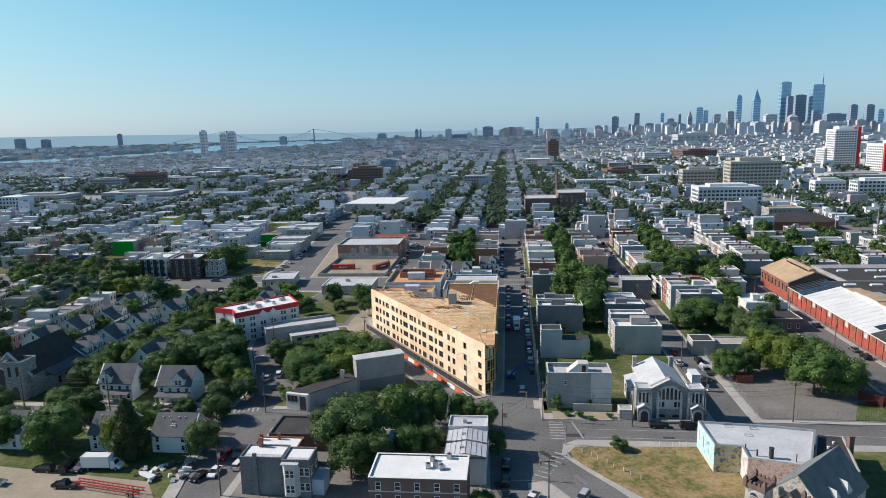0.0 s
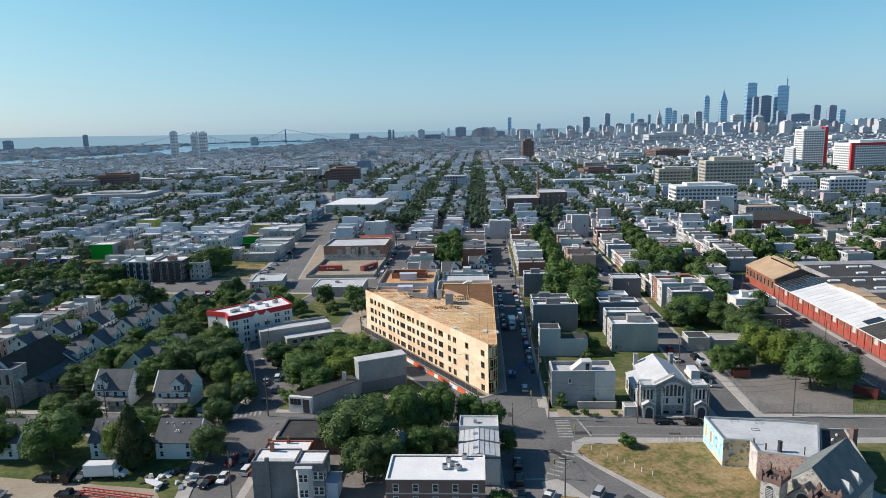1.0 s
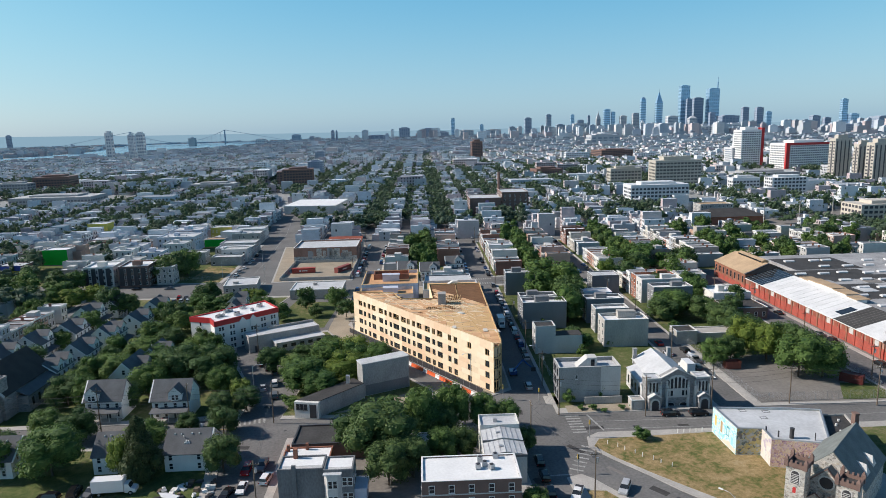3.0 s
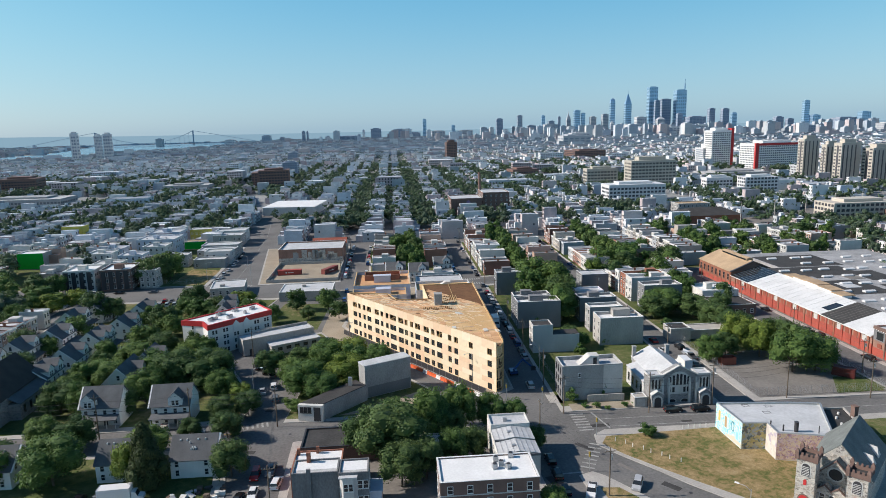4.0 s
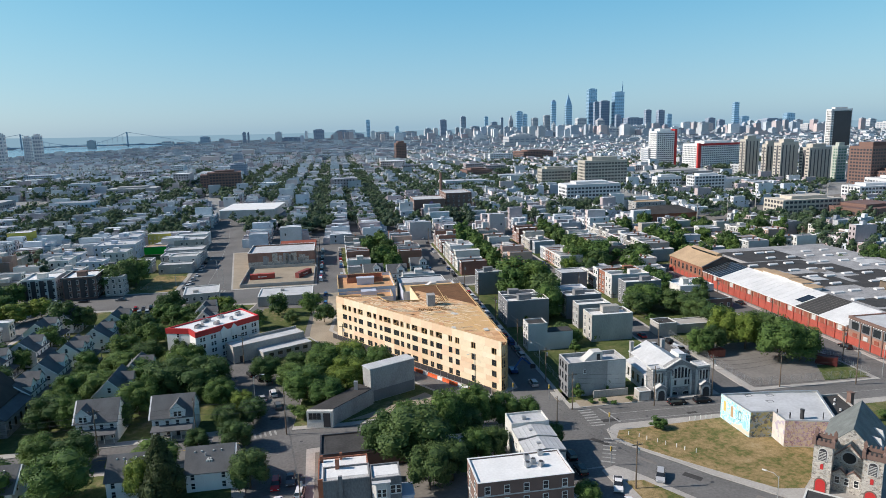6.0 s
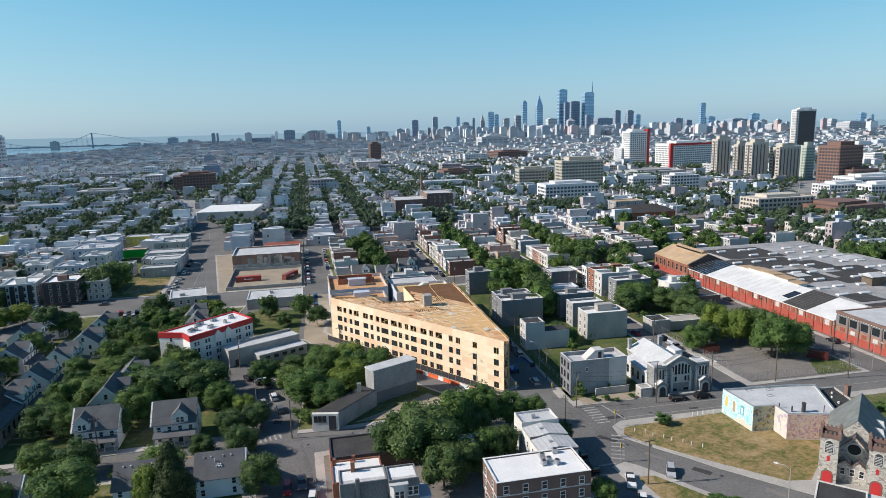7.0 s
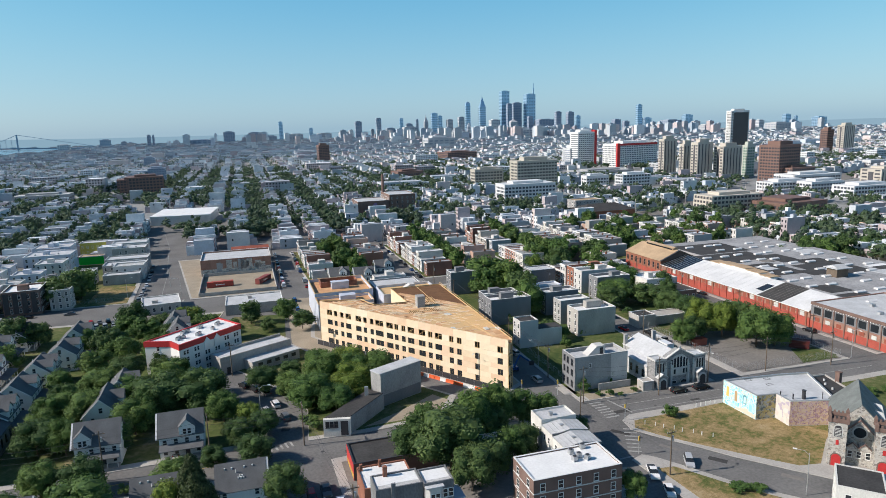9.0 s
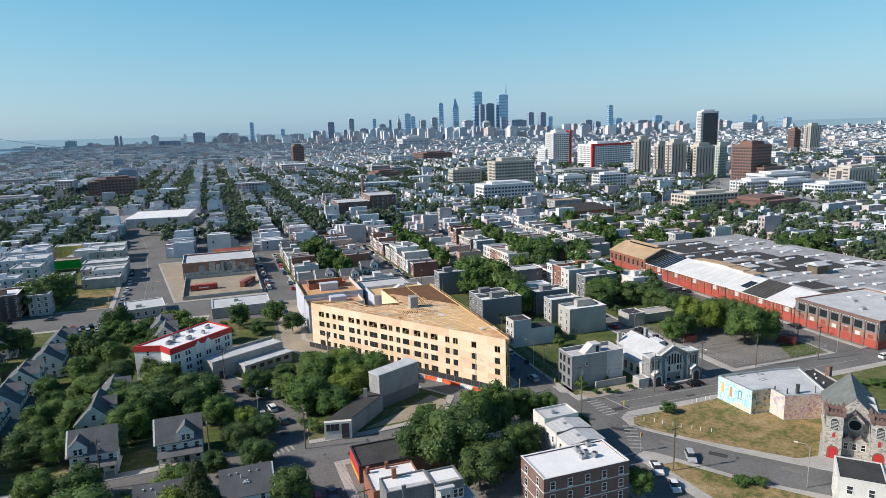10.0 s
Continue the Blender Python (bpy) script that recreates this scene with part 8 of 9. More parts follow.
part("basket", Shape().rim([(5.4, -0.6), (6.8, -0.6), (6.8, 0.4), (5.4, 0.4)], 0.08, 1.0, 2.1), M["dark_metal"], bl)
wheels(bl, (-1.2, 1.2), 2.2, 0.45)
jr = random.Random(2)
for i in range(30):
    x, y = jr.uniform(-69.5, -58), jr.uniform(130.5, 138)
    single("junk_piece", Shape().box(-jr.uniform(0.2, 1.0), jr.uniform(0.2, 1.0), -jr.uniform(0.15, 0.6), jr.uniform(0.15, 0.6), 0, jr.uniform(0.2, 0.9)), M[jr.choice(["trim", "metal", "pole", "dark_metal", "plaster", "trim"])], "piece of scrap and timber heaped in the yard", "scrap", "junk heap by the dirt yard", at=pose(x, y, 0.17, jr.uniform(-15, 15), jr.uniform(-15, 15), jr.uniform(0, 180)))
bt = thing("small_boat", -66.5, 131.8, 0.5, 60, "small white boat hull lying on the junk heap", "boat")
part("hull", Shape().add([(-0.9, -2.2, 0.7), (0.9, -2.2, 0.7), (0.9, 1.0, 0.75), (0, 2.6, 0.9), (-0.9, 1.0, 0.75), (-0.4, -2.0, 0), (0.4, -2.0, 0), (0.35, 0.8, 0), (0, 1.9, 0.2), (-0.35, 0.8, 0)], [(0, 1, 2, 3, 4), (5, 6, 1, 0), (6, 7, 2, 1), (7, 8, 3, 2), (8, 9, 4, 3), (9, 5, 0, 4), (9, 8, 7, 6, 5)]), CP["white"], bt)
rc = gthing("red_bin", 62.5, 11.0, "rusty red steel skip at the lot's edge", "skip", z=0.2)
part("body", Shape().rim([(0, 0), (4.6, 0), (4.6, 2.4), (0, 2.4)], 0.12, 0, 2.3), M["rust_roof"], rc)
part("floor", Shape().box(0.1, 4.5, 0.1, 2.3, 0.1, 0.2), M["rust_roof"], rc)
part("rib", Shape().box(0.7, 0.85, -0.08, 0, 0, 2.3).box(2.2, 2.35, -0.08, 0, 0, 2.3).box(3.7, 3.85, -0.08, 0, 0, 2.3), M["rust_roof"], rc)

# red paint darkened to stand for the trees' shade on the container
CD = paint("shade_darkened_red_paint", (0.10, 0.022, 0.02), 0.6, 0.3)
bx = gthing("steel_container", 89.6, -0.6, "dark red steel container under the trees of the lot", "container", z=0.2, turn=-45)
part("body", Shape().box(0, 5.8, 0, 2.4, 0.12, 2.6), CD, bx)
part("roof_rail", Shape().rim([(-0.03, -0.03), (5.83, -0.03), (5.83, 2.43), (-0.03, 2.43)], 0.12, 2.5, 2.68), CD, bx)
part("rib", Shape().box(0.5, 0.6, -0.05, 0, 0.12, 2.5).box(1.7, 1.8, -0.05, 0, 0.12, 2.5).box(2.9, 3.0, -0.05, 0, 0.12, 2.5).box(4.1, 4.2, -0.05, 0, 0.12, 2.5).box(5.3, 5.4, -0.05, 0, 0.12, 2.5), CD, bx)
part("skid", Shape().box(0.2, 0.5, 0, 2.4, 0, 0.12).box(5.3, 5.6, 0, 2.4, 0, 0.12), M["dark_metal"], bx)
bo = gthing("boat_trailer", 56.2, 21.4, "grey trailer carrying a white motor boat beside the kerb", "trailer", z=0.0)
part("bed", Shape().box(-0.9, 0.9, -2.6, 2.4, 0.5, 0.62).beam((0, 2.4, 0.56), (0, 3.8, 0.5), 0.12, 0.12), M["metal"], bo)
wheels(bo, (-0.6,), 1.9, 0.33)
m2 = copy_thing(bt, pose(*G(56.2, 21.4), 0.62, 0, 0, -GRID))
tagged(m2, "white motor boat resting on its trailer", "boat")

# ---- poles, lamps, signals, fences, cables ----
def utility_pole(x, y, h=11.0, turn=0.0, box=True):
    b = thing("utility_pole", x, y, 0.1, turn, "weathered wooden utility pole with crossarm and insulators", "pole", "utility poles")
    part("post", Shape().tube((0, 0, 0), (0, 0, h), 0.17, 0.11, 8), M["pole"], b)
    part("crossarm", Shape().box(-1.2, 1.2, -0.06, 0.06, h - 0.9, h - 0.75), M["pole"], b)
    for x0 in (-1.1, -0.5, 0.5, 1.1) if y < 230 else ():
        part("insulator", Shape().tube((x0, 0, h - 0.75), (x0, 0, h - 0.5), 0.05, n=6), M["metal"], b)
    if box:
        part("transformer", Shape().tube((0.35, 0, h - 2.6), (0.35, 0, h - 1.6), 0.25, n=10), M["metal"], b, "grey drum transformer")


def street_lamp(x, y, turn, h=9.0):
    b = thing("street_lamp", x, y, 0.1, turn, "grey metal street lamp with a curved arm", "street lamp", "street lamps")
    part("post", Shape().tube((0, 0, 0), (0, 0, h), 0.1, 0.07, 8), M["metal"], b)
    part("arm", Shape().tube((0, 0, h - 0.4), (0.9, 0, h + 0.3), 0.045, n=6).tube((0.9, 0, h + 0.3), (2.4, 0, h + 0.35), 0.04, n=6), M["metal"], b)
    part("lamp_head", Shape().box(2.2, 2.95, -0.15, 0.15, h + 0.26, h + 0.42), M["trim"], b)


POLES = [(23.6, 156.4), (45.0, 151.9), (63.4, 152.9), (84.9, 152.2), (106.0, 147.2), (12.0, 140.8), (19.0, 117.8), (-49.4, 165.2), (-92.4, 167.8), (-117.5, 170.6), (-47.8, 124.4), (-70.5, 167.0)]
for i, (x, y) in enumerate(POLES):
    utility_pole(x, y, 10.5 + (i % 3) * 0.6, -GRID if i < 5 else 90 * (i % 2), i % 2 == 0)
for v, us in ((5.6, (4, 34, 64, 94, 124, 150, 180, 210, 240)), (50, (22, 58, 94, 126)), (99.5, (0, 34, 68, 102)), (-63, (150, 190, 230)), (-52, (42, 80)), (-84, (40,))):
    for k, u in enumerate(us):
        utility_pole(*G(v, u), 10.5, -GRID, k % 2 == 0)
for v, u, t in ((46, -14.6, -90), (26, -70, 130), (-14.6, 8, -150), (-76.5, 4, 0), (-131, 160, 0), (-114, 176, 180), (6.2, 12, 180), (-107, 150, 180), (100, -14.5, -90)):
    street_lamp(*G(v, u), t - GRID)


def signal(x, y, turn, arm=2.6):
    b = thing("traffic_signal", x, y, 0.15, turn, "yellow traffic signal on a grey pole", "traffic light", "traffic signals")
    part("post", Shape().tube((0, 0, 0), (0, 0, 4.6), 0.09, n=8), M["metal"], b)
    h = part("signal_head", Shape().box(-0.18, 0.18, -0.14, 0.14, 3.3, 4.4), M["yellow_paint"], b, "yellow signal housing")
    for i in range(3):
        part("lens", Shape().tube((0, -0.14, 3.5 + i * 0.34), (0, -0.2, 3.5 + i * 0.34), 0.12, n=8), M["dark_metal"], h)


for x, y, t in ((18.9, 127.8, 0), (27.0, 143.2, 90), (20.4, 164.0, 180), (11.5, 168.2, -90)):
    signal(x, y, t)


def cable(a, b, z0, z1, sag=0.8, r=0.025):
    s = Shape()
    n = 8
    P = []
    for i in range(n + 1):
        t = i / n
        P.append((a[0] + (b[0] - a[0]) * t, a[1] + (b[1] - a[1]) * t, z0 + (z1 - z0) * t - sag * 4 * t * (1 - t)))
    s.path(P, r)
    single("cable", s, M["dark_metal"], "black overhead cable between poles", "cable", "overhead cables")


for a, b in ((0, 1), (1, 2), (2, 3), (3, 4), (0, 5), (5, 6), (7, 11), (11, 8), (8, 9), (7, 10)):
    for dz in (0.0, 1.2, 2.6):
        cable(POLES[a], POLES[b], 10.2 - dz, 10.2 - dz)
for v, us in ((5.6, (4, 34, 64, 94, 124)), (50, (22, 58, 94, 126)), (99.5, (0, 34, 68, 102))):
    for u0, u1 in zip(us, us[1:]):
        for dz in (0.0, 1.4):
            cable(G(v, u0), G(v, u1), 10.0 - dz, 10.0 - dz)


def mesh_fence(pts, h, label="chain-link fence with steel posts", step=3.0):
    b = thing("wire_fence", pts[0][0], pts[0][1], 0.17, 0, label, "fence")
    o = Vector(pts[0])
    for a, c in zip(pts, pts[1:]):
        a, c = Vector(a) - o, Vector(c) - o
        n = max(1, int((c - a).length / step))
        for i in range(n + 1):
            q = a + (c - a) * i / n
            part("post", Shape().tube((q.x, q.y, 0), (q.x, q.y, h), 0.035, n=5), M["metal"], b)
        s = Shape()
        for k in range(int(h / 0.3) + 1):
            s.beam((a.x, a.y, k * 0.3 + 0.05), (c.x, c.y, k * 0.3 + 0.05), 0.012, 0.012)
        m = int((c - a).length / 0.35)
        for i in range(m):
            q = a + (c - a) * i / m
            s.box(q.x - 0.006, q.x + 0.006, q.y - 0.006, q.y + 0.006, 0, h)
        part("wire_mesh", s, M["metal"], b)


mesh_fence([G(60.2, 40), G(60.2, -12.2), G(97.5, -12.8)], 2.4)
mesh_fence([G(97.5, -12.8), G(97.5, 12)], 2.2)
mesh_fence([G(-136.5, 155.6), G(-160, 157)], 2.0)
mesh_fence([G(9.2, 27), G(9.2, -2)], 1.8, "wire fence along the grass lot")
for i in range(8):
    x, y = 30.6 + i * 1.35 + (0.4 if i % 2 else 0), 139.2 - i * 1.75
    single("bollard", Shape().tube((0, 0, 0), (0, 0, 0.95), 0.09, n=8).tube((0, 0, 0.95), (0, 0, 1.02), 0.1, 0.04, 8), M["trim"], "white timber bollard at the lawn's edge", "bollard", "bollards round the dry lawn", at=pose(x - 0.6, y, 0.17))
for i in range(5):
    x, y = 48.5 + i * 1.5, 141.6 - i * 0.1
    single("bollard", Shape().tube((0, 0, 0), (0, 0, 0.95), 0.09, n=8).tube((0, 0, 0.95), (0, 0, 1.02), 0.1, 0.04, 8), M["trim"], "white timber bollard at the lawn's edge", "bollard", "bollards round the dry lawn", at=pose(x, y, 0.17))

# ---- the town beyond ----
FAR_KEEP = []
cityrng = random.Random(77)


def in_view(x, y, wide=0.0):
    a = math.degrees(math.atan2(x + 30, y - 5))
    return -38 - wide < a < 62 + wide


def put_box(s, cx, cy, w, d, z0, z1, c, n, open_top=True):
    P = [(-w / 2, -d / 2), (w / 2, -d / 2), (w / 2, d / 2), (-w / 2, d / 2)]
    q = [(cx + x * c + y * n, cy - x * n + y * c) for x, y in P]
    s.add([(x, y, z0) for x, y in q] + [(x, y, z1) for x, y in q], [(0, 1, 5, 4), (1, 2, 6, 5), (2, 3, 7, 6), (3, 0, 4, 7)] + ([] if open_top else [(4, 5, 6, 7)]))


TW = []


def tower(x, y, w, h, style, spire=0, mast=0):
    TW.append((x, y, w, h, style, spire, mast))


tower(1626, 4254, 50, 156, "glass")
tower(1664, 4239, 30, 137, "glass")
tower(1809, 4104, 38, 198, "glass", spire=-226)
tower(1897, 4064, 49, 187, "glass", spire=271)
tower(2063, 4060, 70, 289, "glass")
tower(2058, 3985, 39, 203, "dark")
tower(2168, 4083, 73, 212, "dark")
tower(2246, 4041, 83, 267, "glass", mast=339)
tower(2077, 3740, 39, 115, "dark")
tower(2153, 3697, 127, 94, "dark")
tower(2376, 3885, 47, 143, "dark")
tower(2443, 3843, 52, 140, "dark")
tower(2563, 3930, 39, 114, "glass")
tower(1795, 4185, 49, 126, "stone")
tower(1723, 4215, 49, 111, "stone")
tower(1719, 3614, 99, 58, "white")
tower(1908, 3906, 77, 100, "white")
tower(1917, 3670, 55, 84, "stone", spire=105)
tower(1508, 3256, 117, 28, "grey")
tower(1611, 3663, 25, 64, "white", spire=88)
tower(1661, 4503, 36, 99, "stone", spire=155)
tower(1460, 4459, 29, 129, "glass")
tower(1512, 4442, 50, 91, "grey")
tower(1564, 4424, 21, 119, "grey")
tower(1134, 4411, 54, 114, "dark")
tower(1266, 4374, 42, 132, "grey")
tower(1299, 4221, 68, 65, "grey")
tower(1326, 3922, 100, 70, "stone")
tower(874, 4720, 31, 78, "glass")
tower(671, 4753, 32, 127, "glass")
tower(467, 4530, 99, 61, "dark")
tower(306, 4544, 88, 69, "dark")
tower(-163, 4137, 24, 63, "dark")
tower(-140, 4138, 14, 62, "dark")
tower(-416, 4535, 69, 41, "grey")
tower(-307, 4405, 37, 29, "grey")
tower(726, 4496, 113, 43, "stone")
tower(910, 4462, 111, 43, "stone")
tower(1081, 4566, 105, 46, "stone")
tower(585, 4655, 98, 35, "grey")
tower(108, 4139, 175, 29, "dark")
tower(-550, 3825, 64, 29, "white")
tower(-711, 1976, 22, 79, "white")
tower(-627, 1899, 20, 71, "white")
tower(-620, 1954, 24, 75, "white")
tower(-2576, 4050, 58, 65, "dark")
tower(-2461, 4121, 54, 57, "dark")
tower(-2096, 4318, 30, 80, "dark")
tower(2940, 3752, 42, 178, "glass")
tower(2981, 3719, 61, 88, "glass")
tower(3176, 3548, 70, 100, "glass")
tower(2937, 3433, 131, 69, "dark")
tower(2207, 2786, 102, 36, "grey")
tower(2757, 3759, 61, 82, "dark")
tower(2806, 3720, 49, 69, "dark")
tower(2809, 2986, 109, 38, "stone")
tower(3306, 3067, 49, 54, "white")
tower(2954, 2631, 121, 42, "stone")
tower(3505, 3048, 49, 85, "glass")
tower(3539, 3008, 23, 73, "glass")
tower(3703, 2976, 84, 65, "glass")
tower(795, 2148, 117, 33, "stone")
tower(1236, 3221, 115, 24, "white")
tower(1775, 3276, 122, 40, "white")
tower(1441, 3436, 107, 38, "stone")
tower(1899, 3206, 70, 50, "white")
tower(1237, 1267, 67, 91, "tower_bw")
tower(591, 985, 44, 57, "dorm")
tower(642, 924, 104, 37, "dormwing")
tower(536, 712, 27, 49, "slab")
tower(540, 682, 21, 43, "slab")
tower(531, 646, 31, 46, "slab")
tower(563, 636, 40, 40, "slab")
tower(604, 643, 15, 40, "greenish")
tower(567, 565, 42, 43, "brick")
tower(577, 556, 47, 18, "brick")
tower(1129, 900, 39, 55, "slab")
tower(1113, 927, 23, 47, "brick")
tower(328, 704, 64, 31, "concrete")
tower(285, 742, 46, 21, "concrete")
tower(343, 419, 62, 14, "apartments")
tower(254, 593, 68, 16, "modern")
tower(499, 1320, 85, 18, "brick")
tower(393, 602, 44, 17, "modern")
tower(382, 656, 36, 13, "modern")
tower(236, 897, 47, 13, "brick")
tower(497, 806, 108, 9, "warehouse")
tower(494, 494, 62, 11, "modern")
tower(511, 468, 50, 12, "modern")
tower(518, 428, 66, 11, "modern")
tower(574, 533, 80, 12, "modern")
tower(379, 396, 60, 9, "brick")
tower(-100, 866, 48, 25, "brick")
tower(589, 1006, 44, 29, "white")
tower(626, 482, 62, 18, "slab")
tower(235, 1431, 29, 40, "brick")
tower(-111, 1609, 27, 22, "grey")
tower(-90, 1075, 29, 24, "dark")
tower(-114, 946, 54, 18, "brick")
tower(-207, 878, 70, 15, "warehouse")
tower(-431, 957, 56, 20, "brick")
tower(-467, 922, 53, 24, "warehouse")
tower(-463, 759, 89, 15, "warehouse")
tower(-350, 769, 108, 15, "warehouse")
tower(-1522, 3850, 61, -6, "tank")

for x, y, w, h, style, sp, ms in TW:
    FAR_KEEP.append((x, y, w * 0.75 + 8))
FAR_KEEP += [(*G(196, 298), 30), (*G(203, 338), 18)]
RIVER = [(-1180, 1620), (-1050, 1800), (-1000, 2150), (-880, 2300), (-800, 2750), (-700, 2900), (-560, 3500), (-300, 4700), (-1500, 4600), (-1150, 2900), (-1260, 2300), (-1500, 2100)]


def blocked(x, y, r=6):
    if any((x - a) ** 2 + (y - b) ** 2 < (k + r) ** 2 for a, b, k in FAR_KEEP):
        return True
    dx, dy = x - 18.8, y - 172.7
    v, u = dx * math.cos(GA) - dy * math.sin(GA), dx * math.sin(GA) + dy * math.cos(GA)
    if abs(v + 117 + 0.0004 * (u - 150) ** 2) < 12 and 140 < u < 620:
        return True
    if 335 < u < 480 and -152 < v < -85 or 355 < u < 408 and 5 < v < 65:
        return True
    # railway corridor on the right
    if abs((u - 330) - 0.45 * (v - 330)) < 22 and v > 190:
        return True
    return inside(x, y, RIVER)


c, n = math.cos(GA), math.sin(GA)
fw_, fr_, fg_, ow_, or_ = Shape(), Shape(), Shape(), Shape(), Shape()
treespots = list(LATE)
u = -30.0
while u < 1700:
    bl = cityrng.choice((88, 100, 112))
    v = -1400
    while v < 2100:
        bw = 44
        for side, dv in ((-1, 6), (1, bw - 6)):
            uu = u
            while uu < u + bl:
                L = cityrng.uniform(4.6, 5.4) if u < 750 else cityrng.uniform(6, 14)
                x, y = G(v + dv, uu + L / 2)
                near = -345 < v < 200 and uu < 258
                if in_view(x, y) and not near and not blocked(x, y) and cityrng.random() > 0.10 + 0.25 * (noise.noise(Vector((x * 0.012, y * 0.012, 9))) > 0.15):
                    dd = cityrng.uniform(9.0, 15)
                    h = cityrng.choice((6.4, 6.8, 7.2, 9.0, 9.6)) if cityrng.random() < 0.93 else cityrng.uniform(10, 16)
                    put_box(fw_, x, y, dd, L - 0.02, 0, h, c, n)
                    put_box(fr_, x, y, dd - 0.5, L - 0.4, h - 0.6, h - 0.25, c, n, False)
                    if uu < 700:
                        ex, ew = -side * (dd / 2 + 2.2), L * cityrng.uniform(0.45, 0.7)
                        q = (x + ex * c, y - ex * n)
                        put_box(fw_, q[0], q[1], 4.6, ew, 0, h * 0.62, c, n)
                        put_box(fr_, q[0], q[1], 4.2, ew - 0.3, h * 0.62, h * 0.62 + 0.1, c, n, False)
                    if uu < 620:
                        for k in range(int(h / 3)):
                            for e in (-0.25, 0.25):
                                sx = (dd / 2 + 0.03) * side
                                a = (x + sx * c + e * L * n, y - sx * n + e * L * c)
                                put_box(fg_, a[0], a[1], 0.1, 0.95, 1.1 + k * 2.9, 2.6 + k * 2.9, c, n, False)
                                b_ = (x + e * dd * c - (L / 2 + 0.03) * n, y - e * dd * n - (L / 2 + 0.03) * c)
                                if cityrng.random() < 0.18:
                                    put_box(fg_, b_[0], b_[1], 0.9, 0.1, 1.3 + k * 2.9, 2.7 + k * 2.9, c, n, False)
                    if cityrng.random() < 0.25:
                        put_box(fr_, x, y, 2.6, 2.6, h - 0.3, h + cityrng.uniform(1.2, 2.4), c, n, False)
                uu += L
        # yards and street trees
        for k in range(92 if u < 800 else 34):
            x, y = G(v + cityrng.choice((22, 22, -3, 14, 30)) + cityrng.gauss(0, 7), u + cityrng.uniform(-6, bl + 6))
            if in_view(x, y) and not blocked(x, y, 0) and not (-345 < v < 200 and u < 240) and noise.noise(Vector((x * 0.009, y * 0.009, 3))) > -0.40 + 0.25 * cityrng.random():
                treespots.append((x, y, cityrng.uniform(3.0, 6.6), cityrng.uniform(8, 13.5)))
        v += 52.5
    u += bl + 12
# larger buildings scattered between
for i in range(700):
    d, a = 700 + 4000 * cityrng.random(), radians(cityrng.uniform(-38, 62))
    x, y = d * math.sin(a) - 30, d * math.cos(a)
    if blocked(x, y, 14):
        continue
    L, dd, h = cityrng.uniform(16, 48), cityrng.uniform(12, 26), cityrng.choice((8, 9, 10, 12, 14, 18)) * (1 if d < 2500 else 1.2)
    put_box(fw_, x, y, L, dd, 0, h, c, n)
    put_box(fr_, x, y, L - 0.6, dd - 0.6, h - 0.8, h - 0.3, c, n, False)
    if d < 1500:
        for k in range(int(h / 3.4)):
            for e in range(int(L / 3.4)):
                q = -L / 2 + 1.7 + e * 3.4
                put_box(fg_, x + q * c - (dd / 2 + 0.04) * n, y - q * n - (dd / 2 + 0.04) * c, 1.6, 0.1, 1.2 + k * 3.4, 3.0 + k * 3.4, c, n, False)
            for e in range(int(dd / 3.4)):
                q = -dd / 2 + 1.7 + e * 3.4
                put_box(fg_, x - (L / 2 + 0.04) * c + q * n, y + (L / 2 + 0.04) * n + q * c, 0.1, 1.6, 1.2 + k * 3.4, 3.0 + k * 3.4, c, n, False)
for i in range(9000):
    d, a = 1600 + 3200 * cityrng.random() ** 0.8, radians(cityrng.uniform(-38, 62))
    x, y = d * math.sin(a) - 30, d * math.cos(a)
    if blocked(x, y, 0):
        continue
    L, dd, h = cityrng.uniform(10, 44), cityrng.uniform(8, 16), cityrng.uniform(6, 12)
    put_box(ow_, x, y, L, dd, 0, h, c, n)
    put_box(or_, x, y, L - 0.4, dd - 0.4, h - 0.5, h - 0.1, c, n, False)
    if cityrng.random() < 0.8:
        treespots.append((x + cityrng.uniform(-30, 30), y + cityrng.uniform(-30, 30), cityrng.uniform(5, 9), cityrng.uniform(8, 13)))
# mid-rise mass round the skyline's foot
for i in range(260):
    d, a = cityrng.uniform(3300, 4650), radians(cityrng.gauss(27, 11))
    x, y = d * math.sin(a) - 30, d * math.cos(a)
    L, dd, h = cityrng.uniform(16, 46), cityrng.uniform(14, 30), cityrng.choice((22, 28, 34, 42, 52, 60))
    put_box(fw_ if i % 3 else ow_, x, y, L, dd, 0, h, c, n)
    put_box(or_, x, y, L - 1, dd - 1, h - 0.5, h + 0.5, c, n, False)
    put_box(or_, x, y, L * 0.4, dd * 0.5, h, h + 5, c, n, False)
town = thing("distant_town", 0, 0, 0, 0, "dense terraces of flat-roofed brick houses stretching to the skyline", "town", kind="stuff")
# these wall and roof materials carry the haze in their colour
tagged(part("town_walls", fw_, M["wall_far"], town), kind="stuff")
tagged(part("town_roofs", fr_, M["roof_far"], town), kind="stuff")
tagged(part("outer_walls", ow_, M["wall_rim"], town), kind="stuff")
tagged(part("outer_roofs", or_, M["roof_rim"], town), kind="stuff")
tagged(part("town_windows", fg_, M["glass"], town), kind="stuff")
leafs = [Shape(), Shape()]
clump = [crown_shape(200 + i, lobes=3, leaves=18, size=0.22, core=4) for i in range(5)]
bough = [crown_shape(230 + i, lobes=7, leaves=110, size=0.125, core=5) for i in range(5)]
